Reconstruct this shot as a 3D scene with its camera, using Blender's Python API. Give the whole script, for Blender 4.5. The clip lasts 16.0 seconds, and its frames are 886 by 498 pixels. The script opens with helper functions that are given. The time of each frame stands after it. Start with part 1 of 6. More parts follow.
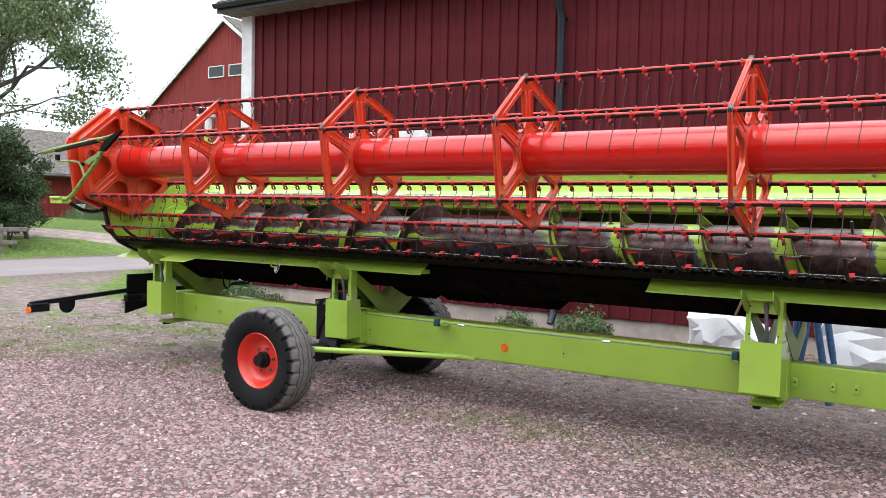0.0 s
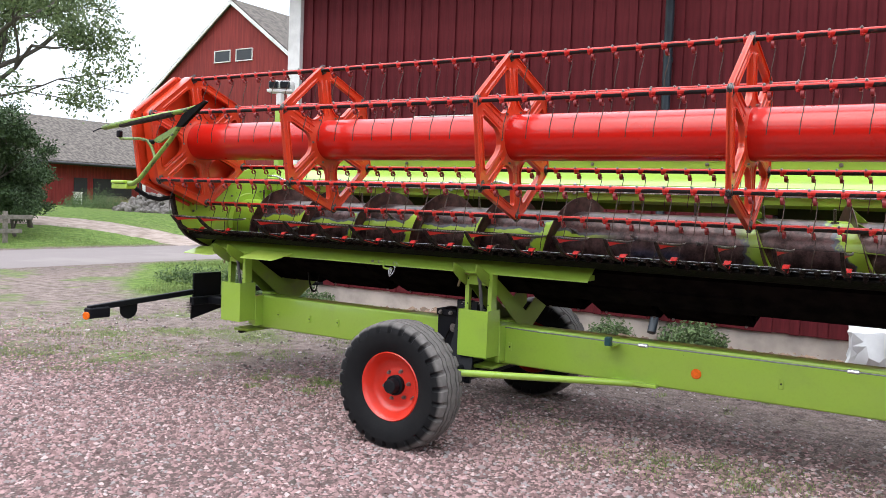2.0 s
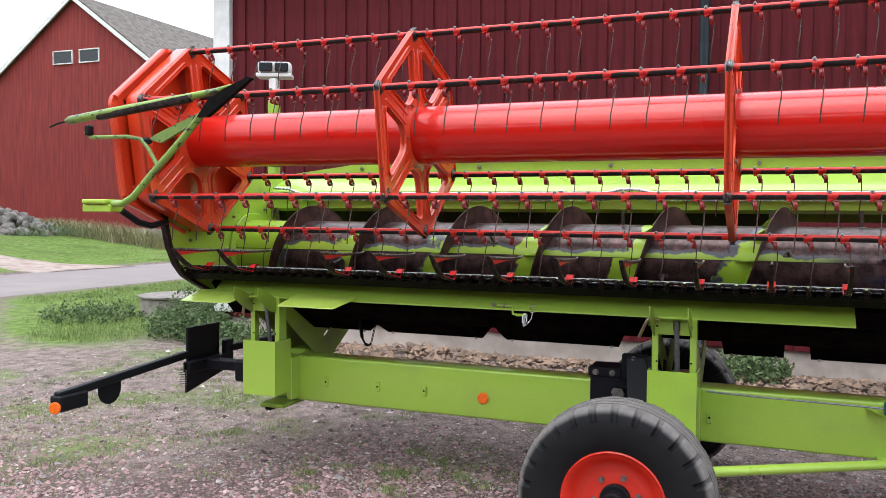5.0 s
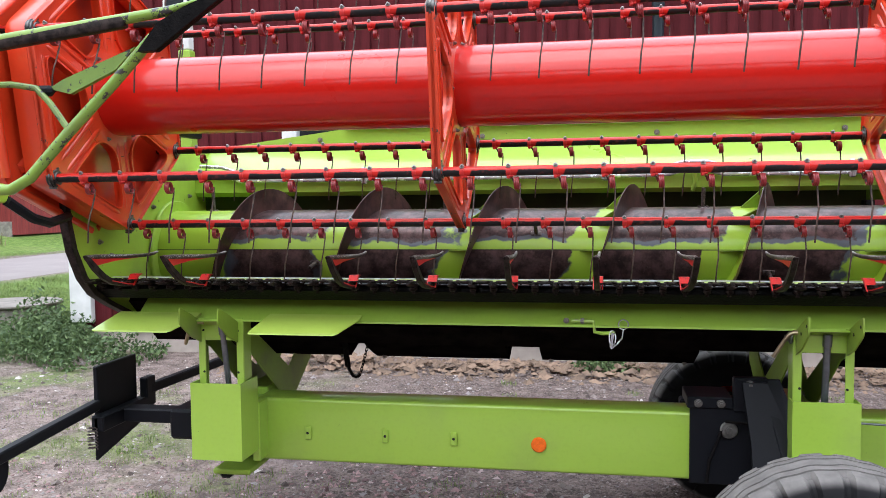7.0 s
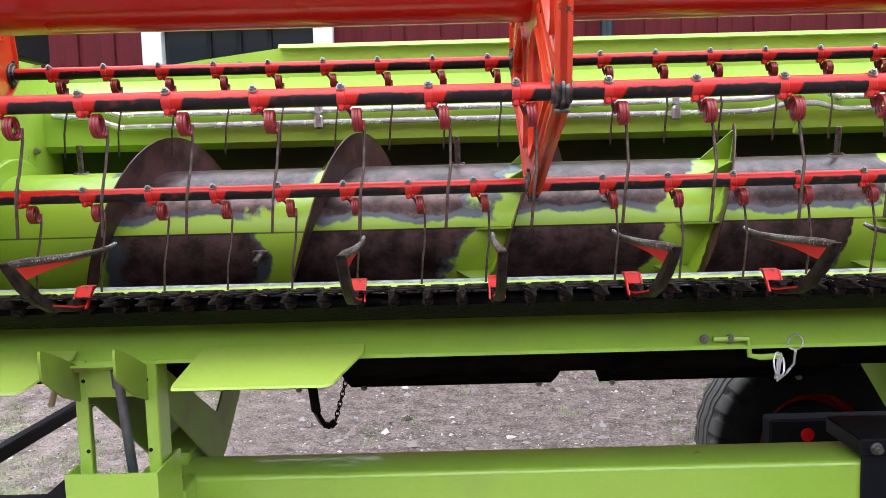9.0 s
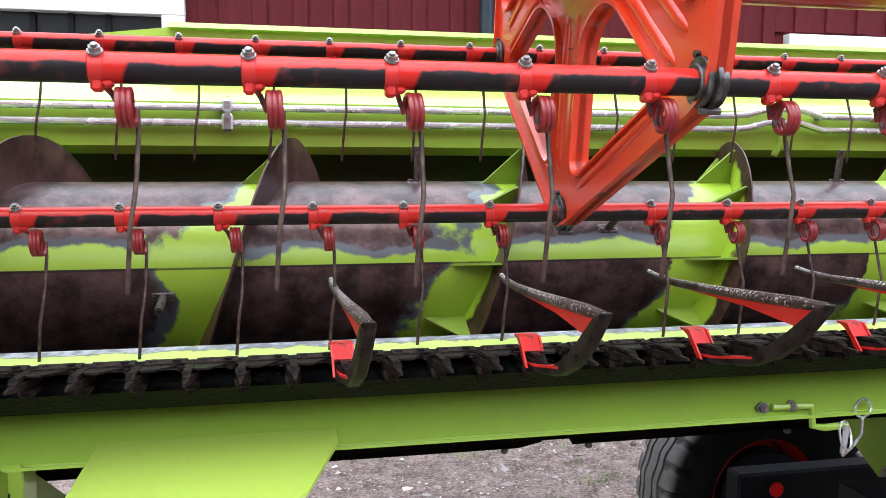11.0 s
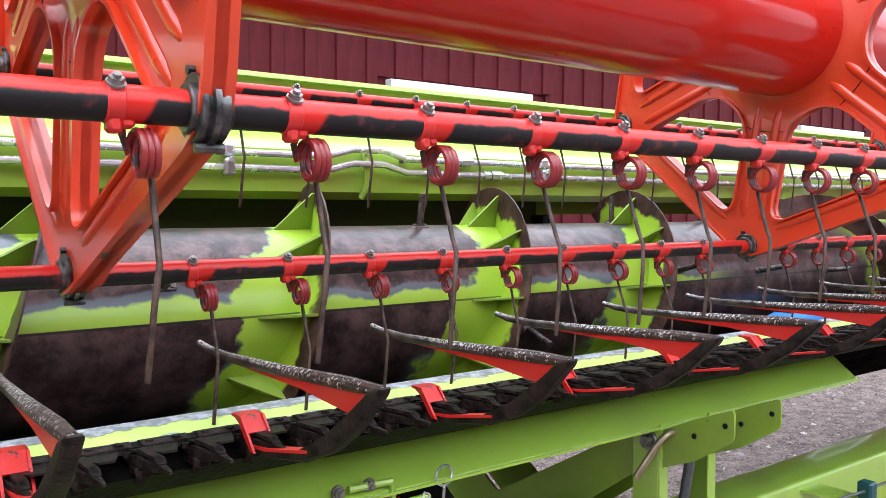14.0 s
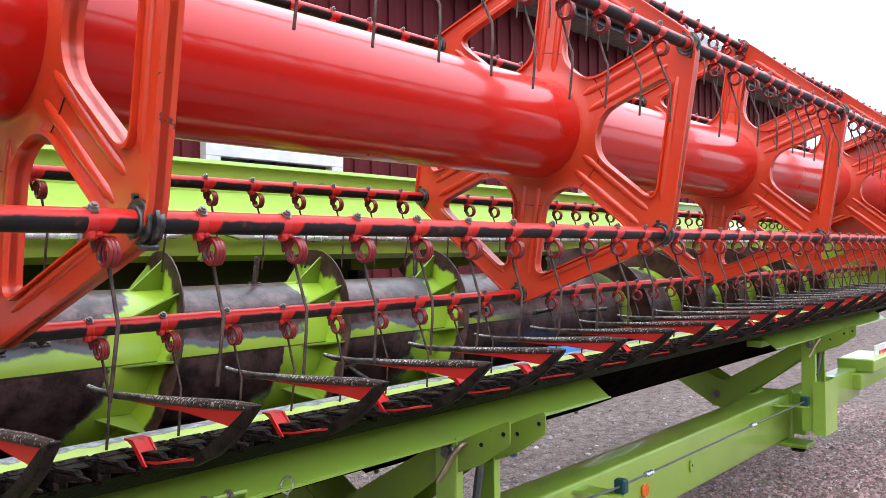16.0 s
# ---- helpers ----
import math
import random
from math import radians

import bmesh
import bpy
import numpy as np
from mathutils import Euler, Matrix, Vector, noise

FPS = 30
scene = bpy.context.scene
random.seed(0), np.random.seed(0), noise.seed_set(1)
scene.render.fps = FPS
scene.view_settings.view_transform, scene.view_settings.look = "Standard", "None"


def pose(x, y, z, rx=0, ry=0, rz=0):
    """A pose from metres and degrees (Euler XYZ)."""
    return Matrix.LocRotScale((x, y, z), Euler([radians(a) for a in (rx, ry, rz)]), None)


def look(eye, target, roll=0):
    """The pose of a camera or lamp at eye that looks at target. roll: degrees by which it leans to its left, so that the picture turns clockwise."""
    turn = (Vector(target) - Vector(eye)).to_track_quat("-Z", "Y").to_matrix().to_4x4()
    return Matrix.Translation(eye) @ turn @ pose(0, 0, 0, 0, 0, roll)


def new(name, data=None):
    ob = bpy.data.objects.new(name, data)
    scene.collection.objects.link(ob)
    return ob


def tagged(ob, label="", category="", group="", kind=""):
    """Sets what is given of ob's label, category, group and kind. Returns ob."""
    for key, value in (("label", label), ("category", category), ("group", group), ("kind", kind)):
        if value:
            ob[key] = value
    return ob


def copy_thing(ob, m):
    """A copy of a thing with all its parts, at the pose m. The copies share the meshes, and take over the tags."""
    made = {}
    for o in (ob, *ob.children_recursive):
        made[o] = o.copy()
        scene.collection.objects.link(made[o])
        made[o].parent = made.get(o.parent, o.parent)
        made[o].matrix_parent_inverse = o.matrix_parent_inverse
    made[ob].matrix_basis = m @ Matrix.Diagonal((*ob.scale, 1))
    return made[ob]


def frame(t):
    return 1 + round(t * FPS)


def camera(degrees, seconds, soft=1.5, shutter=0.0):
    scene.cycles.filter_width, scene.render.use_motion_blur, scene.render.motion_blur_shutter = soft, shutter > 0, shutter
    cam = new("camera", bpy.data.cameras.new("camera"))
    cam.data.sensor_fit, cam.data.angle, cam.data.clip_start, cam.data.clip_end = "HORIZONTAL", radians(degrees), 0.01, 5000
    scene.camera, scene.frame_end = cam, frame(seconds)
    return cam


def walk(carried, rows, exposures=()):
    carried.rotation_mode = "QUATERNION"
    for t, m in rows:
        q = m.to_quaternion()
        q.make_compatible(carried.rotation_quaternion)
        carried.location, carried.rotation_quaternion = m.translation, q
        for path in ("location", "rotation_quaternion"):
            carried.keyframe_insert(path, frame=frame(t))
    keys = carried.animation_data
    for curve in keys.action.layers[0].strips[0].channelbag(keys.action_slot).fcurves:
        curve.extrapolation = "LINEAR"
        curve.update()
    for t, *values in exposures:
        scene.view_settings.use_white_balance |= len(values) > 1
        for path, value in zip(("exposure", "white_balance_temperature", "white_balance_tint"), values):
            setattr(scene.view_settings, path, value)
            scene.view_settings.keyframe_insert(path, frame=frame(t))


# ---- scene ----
cam = camera(55.9, 16.0, soft=0.5)
PATH = [
    (0, (5.734, -5.079, 1.529), (4.635, -3.411, 1.439), 1.3),
    (0.5, (5.342, -4.953, 1.505), (4.234, -3.291, 1.407), 1.5),
    (1, (4.939, -4.893, 1.493), (3.827, -3.233, 1.403), 1.3),
    (1.5, (4.532, -4.812, 1.49), (3.437, -3.141, 1.391), 1.4),
    (2, (4.109, -4.706, 1.49), (3.034, -3.022, 1.384), 2.1),
    (2.5, (3.684, -4.658, 1.469), (2.682, -2.931, 1.353), 1.9),
    (3, (3.279, -4.553, 1.468), (2.348, -2.787, 1.349), 1.7),
    (3.5, (2.868, -4.433, 1.502), (1.958, -2.654, 1.417), 1.7),
    (4, (2.441, -4.326, 1.509), (1.579, -2.522, 1.441), 0.8),
    (4.5, (2.083, -4.131, 1.497), (1.284, -2.3, 1.411), 1.0),
    (5, (1.751, -3.939, 1.515), (1.009, -2.083, 1.437), 0.5),
    (5.2, (1.606, -3.866, 1.512), (0.898, -1.997, 1.446), 0.0),
    (7.3, (0.387, -2.791, 1.521), (0.064, -0.822, 1.385), -0.5),
    (7.5, (0.319, -2.646, 1.533), (0.011, -0.676, 1.378), -0.5),
    (8, (0.142, -2.356, 1.518), (-0.114, -0.38, 1.345), -0.2),
    (8.5, (-0.061, -2.055, 1.506), (-0.166, -0.068, 1.303), -0.7),
    (8.7, (-0.12, -1.936, 1.503), (-0.183, 0.051, 1.282), -1.1),
    (10.8, (-0.511, -1.231, 1.511), (-0.144, 0.725, 1.314), -0.1),
    (11, (-0.51, -1.227, 1.507), (-0.097, 0.721, 1.317), 0.1),
    (11.5, (-0.493, -1.213, 1.506), (0.029, 0.709, 1.325), 0.2),
    (12, (-0.444, -1.163, 1.509), (0.195, 0.723, 1.325), -0.1),
    (12.5, (-0.37, -1.091, 1.515), (0.398, 0.747, 1.337), -0.2),
    (13, (-0.295, -1.035, 1.514), (0.606, 0.744, 1.353), -0.2),
    (13.5, (-0.254, -1.011, 1.515), (0.786, 0.693, 1.382), 0.0),
    (14, (-0.271, -1.019, 1.526), (0.931, 0.577, 1.425), 0.2),
    (14.5, (-0.352, -1.065, 1.533), (0.998, 0.408, 1.455), 0.1),
    (15, (-0.437, -1.113, 1.538), (1.027, 0.249, 1.486), -0.1),
    (15.5, (-0.497, -1.172, 1.547), (1.026, 0.123, 1.53), -0.3),
    (16, (-0.593, -1.329, 1.563), (0.938, -0.043, 1.573), -0.7),
]
EXPOSURES = [(0, -0.08, 6550, 10), (4, -0.1, 6550, 10), (7.5, 0.1, 6250, 10), (11, 0.44, 6250, 10), (14, 0.43, 6200, 10), (16, 0.1, 6250, 10)]
walk(cam, [(t, look(eye, target, roll)) for t, eye, target, roll in PATH], EXPOSURES)

# ---- light ----
world = bpy.data.worlds.new("overcast_sky")
scene.world = world
world.use_nodes = True
_wn, _wl = world.node_tree.nodes, world.node_tree.links
_sky = _wn.new("ShaderNodeTexSky")
_sky.sky_type = "NISHITA"
_sky.sun_disc = False
_sky.sun_elevation, _sky.sun_rotation = radians(48), radians(200)
_sky.air_density, _sky.dust_density = 1.0, 4.0
_mixs = _wn.new("ShaderNodeMix")
_mixs.data_type = "RGBA"
_mixs.inputs["Factor"].default_value = 0.88
_wl.new(_sky.outputs["Color"], _mixs.inputs["A"])
_mixs.inputs["B"].default_value = (9.0, 9.7, 10.8, 1)
_up = _wn.new("ShaderNodeSeparateXYZ")
_wl.new(_wn.new("ShaderNodeTexCoord").outputs["Generated"], _up.inputs[0])
_grad = _wn.new("ShaderNodeMapRange")
_wl.new(_up.outputs["Z"], _grad.inputs["Value"])
_grad.inputs["From Min"].default_value, _grad.inputs["From Max"].default_value = 0.05, 0.95
_grad.inputs["To Min"].default_value, _grad.inputs["To Max"].default_value = 0.15, 0.38
_wl.new(_mixs.outputs["Result"], _wn["Background"].inputs["Color"])
_wl.new(_grad.outputs["Result"], _wn["Background"].inputs["Strength"])
sun = new("sun", bpy.data.lights.new("sun", "SUN"))
sun.data.energy, sun.data.angle, sun.data.color = 0.9, radians(35), (1.0, 0.97, 0.92)
sun.matrix_world = look((0, 0, 20), (2.0, 7.0, 0))

# ---- materials ----


class Nodes:
    """A small builder of node materials."""

    def __init__(self, name):
        self.m = bpy.data.materials.new(name)
        self.m.use_nodes = True
        self.t = self.m.node_tree
        self.b = self.t.nodes["Principled BSDF"]

    def put(self, socket, v):
        if isinstance(v, bpy.types.NodeSocket):
            self.t.links.new(v, socket)
        else:
            socket.default_value = v

    def pos(self, kind="Object"):
        return self.t.nodes.new("ShaderNodeTexCoord").outputs[kind]

    def rnd(self):
        return self.t.nodes.new("ShaderNodeObjectInfo").outputs["Random"]

    def island(self):
        return self.t.nodes.new("ShaderNodeNewGeometry").outputs["Random Per Island"]

    def math(self, op, a, b=0.0, c=0.0):
        n = self.t.nodes.new("ShaderNodeMath")
        n.operation = op
        for s, v in zip(n.inputs, (a, b, c)):
            self.put(s, v)
        return n.outputs[0]

    def xyz(self, v):
        n = self.t.nodes.new("ShaderNodeSeparateXYZ")
        self.put(n.inputs[0], v)
        return n.outputs

    def vec(self, x, y, z):
        n = self.t.nodes.new("ShaderNodeCombineXYZ")
        for s, v in zip(n.inputs, (x, y, z)):
            self.put(s, v)
        return n.outputs[0]

    def scaled(self, v, s):
        n = self.t.nodes.new("ShaderNodeVectorMath")
        n.operation = "MULTIPLY"
        self.put(n.inputs[0], v)
        n.inputs[1].default_value = s
        return n.outputs[0]

    def noise(self, scale, detail=3, vec=None, rough=0.55):
        n = self.t.nodes.new("ShaderNodeTexNoise")
        n.inputs["Scale"].default_value, n.inputs["Detail"].default_value, n.inputs["Roughness"].default_value = scale, detail, rough
        self.put(n.inputs["Vector"], vec if vec is not None else self.pos())
        return n.outputs["Fac"]

    def voronoi(self, scale, out="Distance", vec=None):
        n = self.t.nodes.new("ShaderNodeTexVoronoi")
        n.inputs["Scale"].default_value = scale
        self.put(n.inputs["Vector"], vec if vec is not None else self.pos())
        return n.outputs[out]

    def ramp(self, f, lo, hi):
        n = self.t.nodes.new("ShaderNodeMapRange")
        n.interpolation_type = "SMOOTHSTEP"
        self.put(n.inputs["Value"], f)
        n.inputs["From Min"].default_value, n.inputs["From Max"].default_value = lo, hi
        return n.outputs["Result"]

    def mix(self, f, a, b):
        n = self.t.nodes.new("ShaderNodeMix")
        n.data_type = "RGBA"
        for s, v in zip((n.inputs["Factor"], n.inputs["A"], n.inputs["B"]), (f, a, b)):
            self.put(s, (*v, 1) if isinstance(v, tuple) and len(v) == 3 else v)
        return n.outputs["Result"]

    def bump(self, h, strength, distance):
        n = self.t.nodes.new("ShaderNodeBump")
        n.inputs["Strength"].default_value, n.inputs["Distance"].default_value = strength, distance
        self.put(n.inputs["Height"], h)
        self.t.links.new(n.outputs[0], self.b.inputs["Normal"])

    def done(self, color, rough=0.5, metal=0.0, coat=0.0, spec=0.5):
        self.put(self.b.inputs["Base Color"], (*color, 1) if isinstance(color, tuple) and len(color) == 3 else color)
        self.put(self.b.inputs["Roughness"], rough)
        self.put(self.b.inputs["Metallic"], metal)
        self.b.inputs["Coat Weight"].default_value = coat
        self.b.inputs["Specular IOR Level"].default_value = spec
        self.b.inputs["Coat Roughness"].default_value = 0.09
        return self.m


def paint(name, color, rough=0.35, coat=0.3, dirt=(0.16, 0.13, 0.1), amount=0.25, chips=0.0, chip=(0.03, 0.028, 0.027), spec=0.5, dents=0.06):
    """Machine paint: dust in soft clouds, fine grain, a few chips."""
    n = Nodes(name)
    big, fine = n.noise(3.2, 5), n.noise(60, 2)
    c = n.mix(n.math("MULTIPLY", n.ramp(big, 0.48, 0.8), amount), color, dirt)
    c = n.mix(n.math("MULTIPLY", n.ramp(fine, 0.45, 0.75), 0.1), c, tuple(v * 0.6 for v in color))
    if chips:
        k = n.ramp(n.noise(24, 6, rough=0.7), 0.72 - chips, 0.735 - chips)
        c = n.mix(k, c, chip)
    if dents:
        n.bump(n.noise(35, 3), dents, 0.004)
    return n.done(c, n.math("MULTIPLY_ADD", big, 0.25, rough - 0.1), 0.0, coat, spec)


def plain(name, color, rough=0.5, metal=0.0, scale=18.0, vary=0.35, bump=0.1, other=None, spec=0.5):
    n = Nodes(name)
    f = n.noise(scale, 5)
    dark = other or tuple(v * (1 - vary) for v in color)
    c = n.mix(n.ramp(f, 0.3, 0.7), dark, color)
    n.bump(n.noise(scale * 4, 3), bump, 0.004)
    return n.done(c, n.math("MULTIPLY_ADD", f, 0.25, rough - 0.12), metal, 0.0, spec)


GREEN = paint("green_paint", (0.32, 0.5, 0.06), 0.3, 0.55, amount=0.22, chips=0.012, dents=0.04)
GREEN.node_tree.nodes["Principled BSDF"].inputs["Coat IOR"].default_value = 1.5
GREEN_PALE = paint("dusty_pale_green_paint", (0.41, 0.57, 0.085), 0.38, 0.4, dirt=(0.36, 0.34, 0.2), amount=0.3, chips=0.02)
GREEN_WORN = paint("worn_green_paint", (0.36, 0.55, 0.05), 0.4, 0.2, amount=0.4, chips=0.07)
GREEN_DARK = paint("dark_dusty_green_paint", (0.22, 0.34, 0.03), 0.5, 0.1, amount=0.6, chips=0.03)
RED = paint("red_drum_paint", (0.56, 0.012, 0.006), 0.28, 0.7, dirt=(0.38, 0.02, 0.012), amount=0.15, spec=0.2, dents=0.0)
RED.node_tree.nodes["Principled BSDF"].inputs["Coat IOR"].default_value = 1.5
RED.node_tree.nodes["Principled BSDF"].inputs["Coat Roughness"].default_value = 0.1
WORN_EDGE = paint("chipped_red_edge", (0.6, 0.05, 0.015), 0.4, 0.1, dirt=(0.05, 0.03, 0.025), amount=0.5, chips=0.1, chip=(0.045, 0.035, 0.032))
GREEN_OLD = paint("chipped_divider_green", (0.19, 0.31, 0.04), 0.38, 0.2, amount=0.7, dirt=(0.06, 0.06, 0.045), chips=0.15)
SPIDER_RED = paint("orange_red_paint", (0.66, 0.048, 0.012), 0.3, 0.6, dirt=(0.4, 0.1, 0.05), amount=0.3, chips=0.0)
WHEEL_RED = paint("red_wheel_paint", (0.68, 0.032, 0.014), 0.32, 0.3, dirt=(0.35, 0.06, 0.04), amount=0.3, chips=0.02)
CLAMP_RED = paint("clamp_red_paint", (0.58, 0.014, 0.011), 0.42, 0.08, amount=0.3, chips=0.07)
COIL_RED = paint("worn_coil_red", (0.27, 0.015, 0.017), 0.36, 0.2, dirt=(0.03, 0.014, 0.013), amount=0.9, chips=0.16)
BLACK = paint("black_paint", (0.008, 0.0088, 0.0115), 0.46, 0.0, dirt=(0.04, 0.036, 0.032), amount=0.12, spec=0.14)
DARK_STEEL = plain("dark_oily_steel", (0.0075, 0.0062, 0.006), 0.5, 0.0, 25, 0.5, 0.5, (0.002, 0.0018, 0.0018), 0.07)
TROUGH = plain("dark_polished_trough", (0.03, 0.026, 0.016), 0.5, 0.2, 6, 0.5, 0.15, (0.01, 0.008, 0.007), 0.25)
# green darkened almost to black: the shade under the box beam is in the colour
SHADE_WALL = paint("shade_dark_green_wall", (0.03, 0.045, 0.008), 0.5, 0.0, amount=0.6, dirt=(0.012, 0.011, 0.009), chips=0.06, spec=0.25)
RUST = plain("rusty_wire", (0.1, 0.06, 0.045), 0.5, 0.45, 60, 0.5, 0.3, (0.03, 0.018, 0.014))
def arm_material():
    """Brown iron with bright scraped specks."""
    n = Nodes("speckled_lifter_iron")
    x, y, z = n.xyz(n.pos())
    c = n.mix(n.ramp(n.noise(40, 4), 0.35, 0.7), (0.022, 0.014, 0.012), (0.075, 0.05, 0.044))
    bare = n.math("MULTIPLY", n.ramp(n.math("ADD", n.noise(190, 3, rough=0.7), n.math("MULTIPLY", y, 0.35)), 0.5, 0.57), n.ramp(z, 0.104, 0.112))
    c = n.mix(bare, c, (0.62, 0.6, 0.58))
    n.bump(n.noise(120, 3), 0.3, 0.002)
    return n.done(c, 0.45, n.math("MULTIPLY", bare, 0.6), 0.0, 0.35)


ARM = arm_material()
RUBBLE = plain("brick_and_soil_rubble", (0.36, 0.25, 0.18), 0.9, 0.0, 5, 0.5, 0.4, (0.15, 0.11, 0.085), 0.15)
NOSE = plain("dark_scraped_iron", (0.042, 0.03, 0.026), 0.5, 0.25, 45, 0.5, 0.3, (0.008, 0.006, 0.0055), 0.15)
GUARD = plain("oily_guard_iron", (0.04, 0.029, 0.025), 0.5, 0.0, 70, 0.5, 0.5, (0.0035, 0.003, 0.0028), 0.05)
KNIFE = plain("oily_knife_steel", (0.03, 0.024, 0.022), 0.4, 0.5, 60, 0.5, 0.3, (0.008, 0.006, 0.0055), 0.2)
WORN_IRON = plain("worn_iron", (0.2, 0.17, 0.16), 0.45, 0.75, 90, 0.5, 0.4, (0.05, 0.035, 0.03))
ZINC = plain("zinc_plated_steel", (0.68, 0.7, 0.72), 0.25, 0.7, 30, 0.25, 0.05)
ZINC_DARK = plain("dull_steel", (0.2, 0.21, 0.23), 0.4, 0.7, 30, 0.3, 0.05)
BRASS = plain("yellow_passivated_steel", (0.5, 0.4, 0.26), 0.35, 0.8, 30, 0.3, 0.05)
BOLT = plain("bolt_steel", (0.33, 0.32, 0.3), 0.4, 0.85, 50, 0.4, 0.1)
BEARING = plain("greasy_bearing_steel", (0.2, 0.195, 0.19), 0.36, 0.8, 40, 0.5, 0.1, (0.035, 0.035, 0.035))
def tyre_material():
    """Black rubber, dusty grey on the worn tread."""
    n = Nodes("tyre_rubber")
    x, y, z = n.xyz(n.pos())
    r = n.math("SQRT", n.math("ADD", n.math("MULTIPLY", x, x), n.math("MULTIPLY", z, z)))
    worn = n.math("MULTIPLY", n.ramp(r, 0.36, 0.384), n.math("MULTIPLY_ADD", n.noise(25, 4), 0.8, 0.45))
    c = n.mix(n.noise(14, 5), (0.007, 0.0075, 0.009), (0.018, 0.018, 0.0185))
    c = n.mix(worn, c, (0.18, 0.168, 0.158))
    n.bump(n.noise(60, 3), 0.3, 0.003)
    return n.done(c, 0.72, 0.0, 0.0, 0.12)


RUBBER = tyre_material()
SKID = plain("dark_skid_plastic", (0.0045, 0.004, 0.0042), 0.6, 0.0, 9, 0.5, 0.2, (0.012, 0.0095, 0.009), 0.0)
ORANGE = plain("orange_reflector", (0.9, 0.16, 0.01), 0.2, 0.0, 80, 0.2, 0.1)
RED_GLASS = plain("red_reflector", (0.75, 0.01, 0.012), 0.2, 0.0, 80, 0.2, 0.1)
WHITE = plain("white_paint", (0.78, 0.78, 0.76), 0.5, 0.0, 6, 0.18, 0.05)
WHITE_BAG = plain("white_woven_bag", (0.8, 0.81, 0.83), 0.45, 0.0, 7, 0.12, 0.15)
BLUE = plain("blue_paint", (0.03, 0.09, 0.2), 0.5, 0.0, 20, 0.4, 0.1)
BLUE_CLOTH = plain("bright_blue_cloth", (0.04, 0.25, 0.62), 0.7, 0.0, 20, 0.3, 0.2)
TEAL = plain("teal_plastic", (0.01, 0.07, 0.08), 0.4, 0.0, 20, 0.3, 0.1)
PLINTH = plain("pale_plaster_plinth", (0.5, 0.43, 0.38), 0.85, 0.0, 3, 0.35, 0.3)
GUTTER = plain("black_sheet_metal", (0.02, 0.02, 0.022), 0.4, 0.2, 6, 0.4, 0.05)
PIPE = plain("dark_blue_downpipe", (0.018, 0.03, 0.04), 0.4, 0.0, 8, 0.35, 0.05)
ROOF = plain("grey_shingle_roof", (0.2, 0.175, 0.155), 0.92, 0.0, 5.0, 0.55, 0.6, (0.085, 0.075, 0.068), 0.15)
TRACK = plain("dirt_track", (0.42, 0.34, 0.3), 0.95, 0.0, 3.0, 0.4, 0.5, (0.26, 0.2, 0.17), 0.1)
WOOD_GREY = plain("weathered_wood", (0.24, 0.21, 0.18), 0.85, 0.0, 10, 0.45, 0.4)
CONCRETE = plain("old_concrete", (0.3, 0.27, 0.24), 0.9, 0.0, 6, 0.4, 0.4)
STONE = plain("grey_field_stone", (0.24, 0.215, 0.195), 0.85, 0.0, 8, 0.45, 0.4)
DARK_DOOR = plain("dark_door_boards", (0.025, 0.025, 0.028), 0.7, 0.0, 4, 0.4, 0.1)


def glass_material():
    n = Nodes("window_glass")
    n.bump(n.noise(2, 2), 0.03, 0.01)
    return n.done((0.02, 0.024, 0.028), 0.06)


GLASS = glass_material()


def board_material(name, color, faded):
    n = Nodes(name)
    p = n.pos()
    grain = n.noise(1.0, 6, n.scaled(p, (28, 28, 1.6)), 0.65)
    c = n.mix(n.ramp(grain, 0.35, 0.75), tuple(v * 0.62 for v in color), color)
    c = n.mix(n.math("MULTIPLY", n.ramp(n.noise(0.9, 4), 0.45, 0.75), 0.5), c, faded)
    c = n.mix(n.math("MULTIPLY", n.rnd(), 0.35), c, tuple(v * 0.7 for v in color))
    n.bump(grain, 0.35, 0.004)
    return n.done(c, 0.72, 0.0, 0.0, 0.15)


BARN_RED = board_material("dark_red_boards", (0.12, 0.015, 0.02), (0.17, 0.028, 0.032))


def house_boards():
    n = Nodes("falu_red_boards")
    x, y, z = n.xyz(n.pos())
    u = n.math("ADD", n.math("MULTIPLY", x, 5.2), n.math("MULTIPLY", y, 5.2))
    fr = n.math("FRACT", u)
    gap = n.ramp(fr, 0.9, 0.96)
    tone = n.noise(1.0, 5, n.scaled(n.pos(), (9, 9, 0.7)))
    c = n.mix(n.ramp(tone, 0.3, 0.75), (0.17, 0.014, 0.013), (0.27, 0.03, 0.025))
    c = n.mix(n.math("MULTIPLY", gap, 0.6), c, (0.07, 0.008, 0.008))
    n.bump(n.math("SUBTRACT", 1.0, gap), 0.5, 0.03)
    return n.done(c, 0.8)


HOUSE_RED = house_boards()


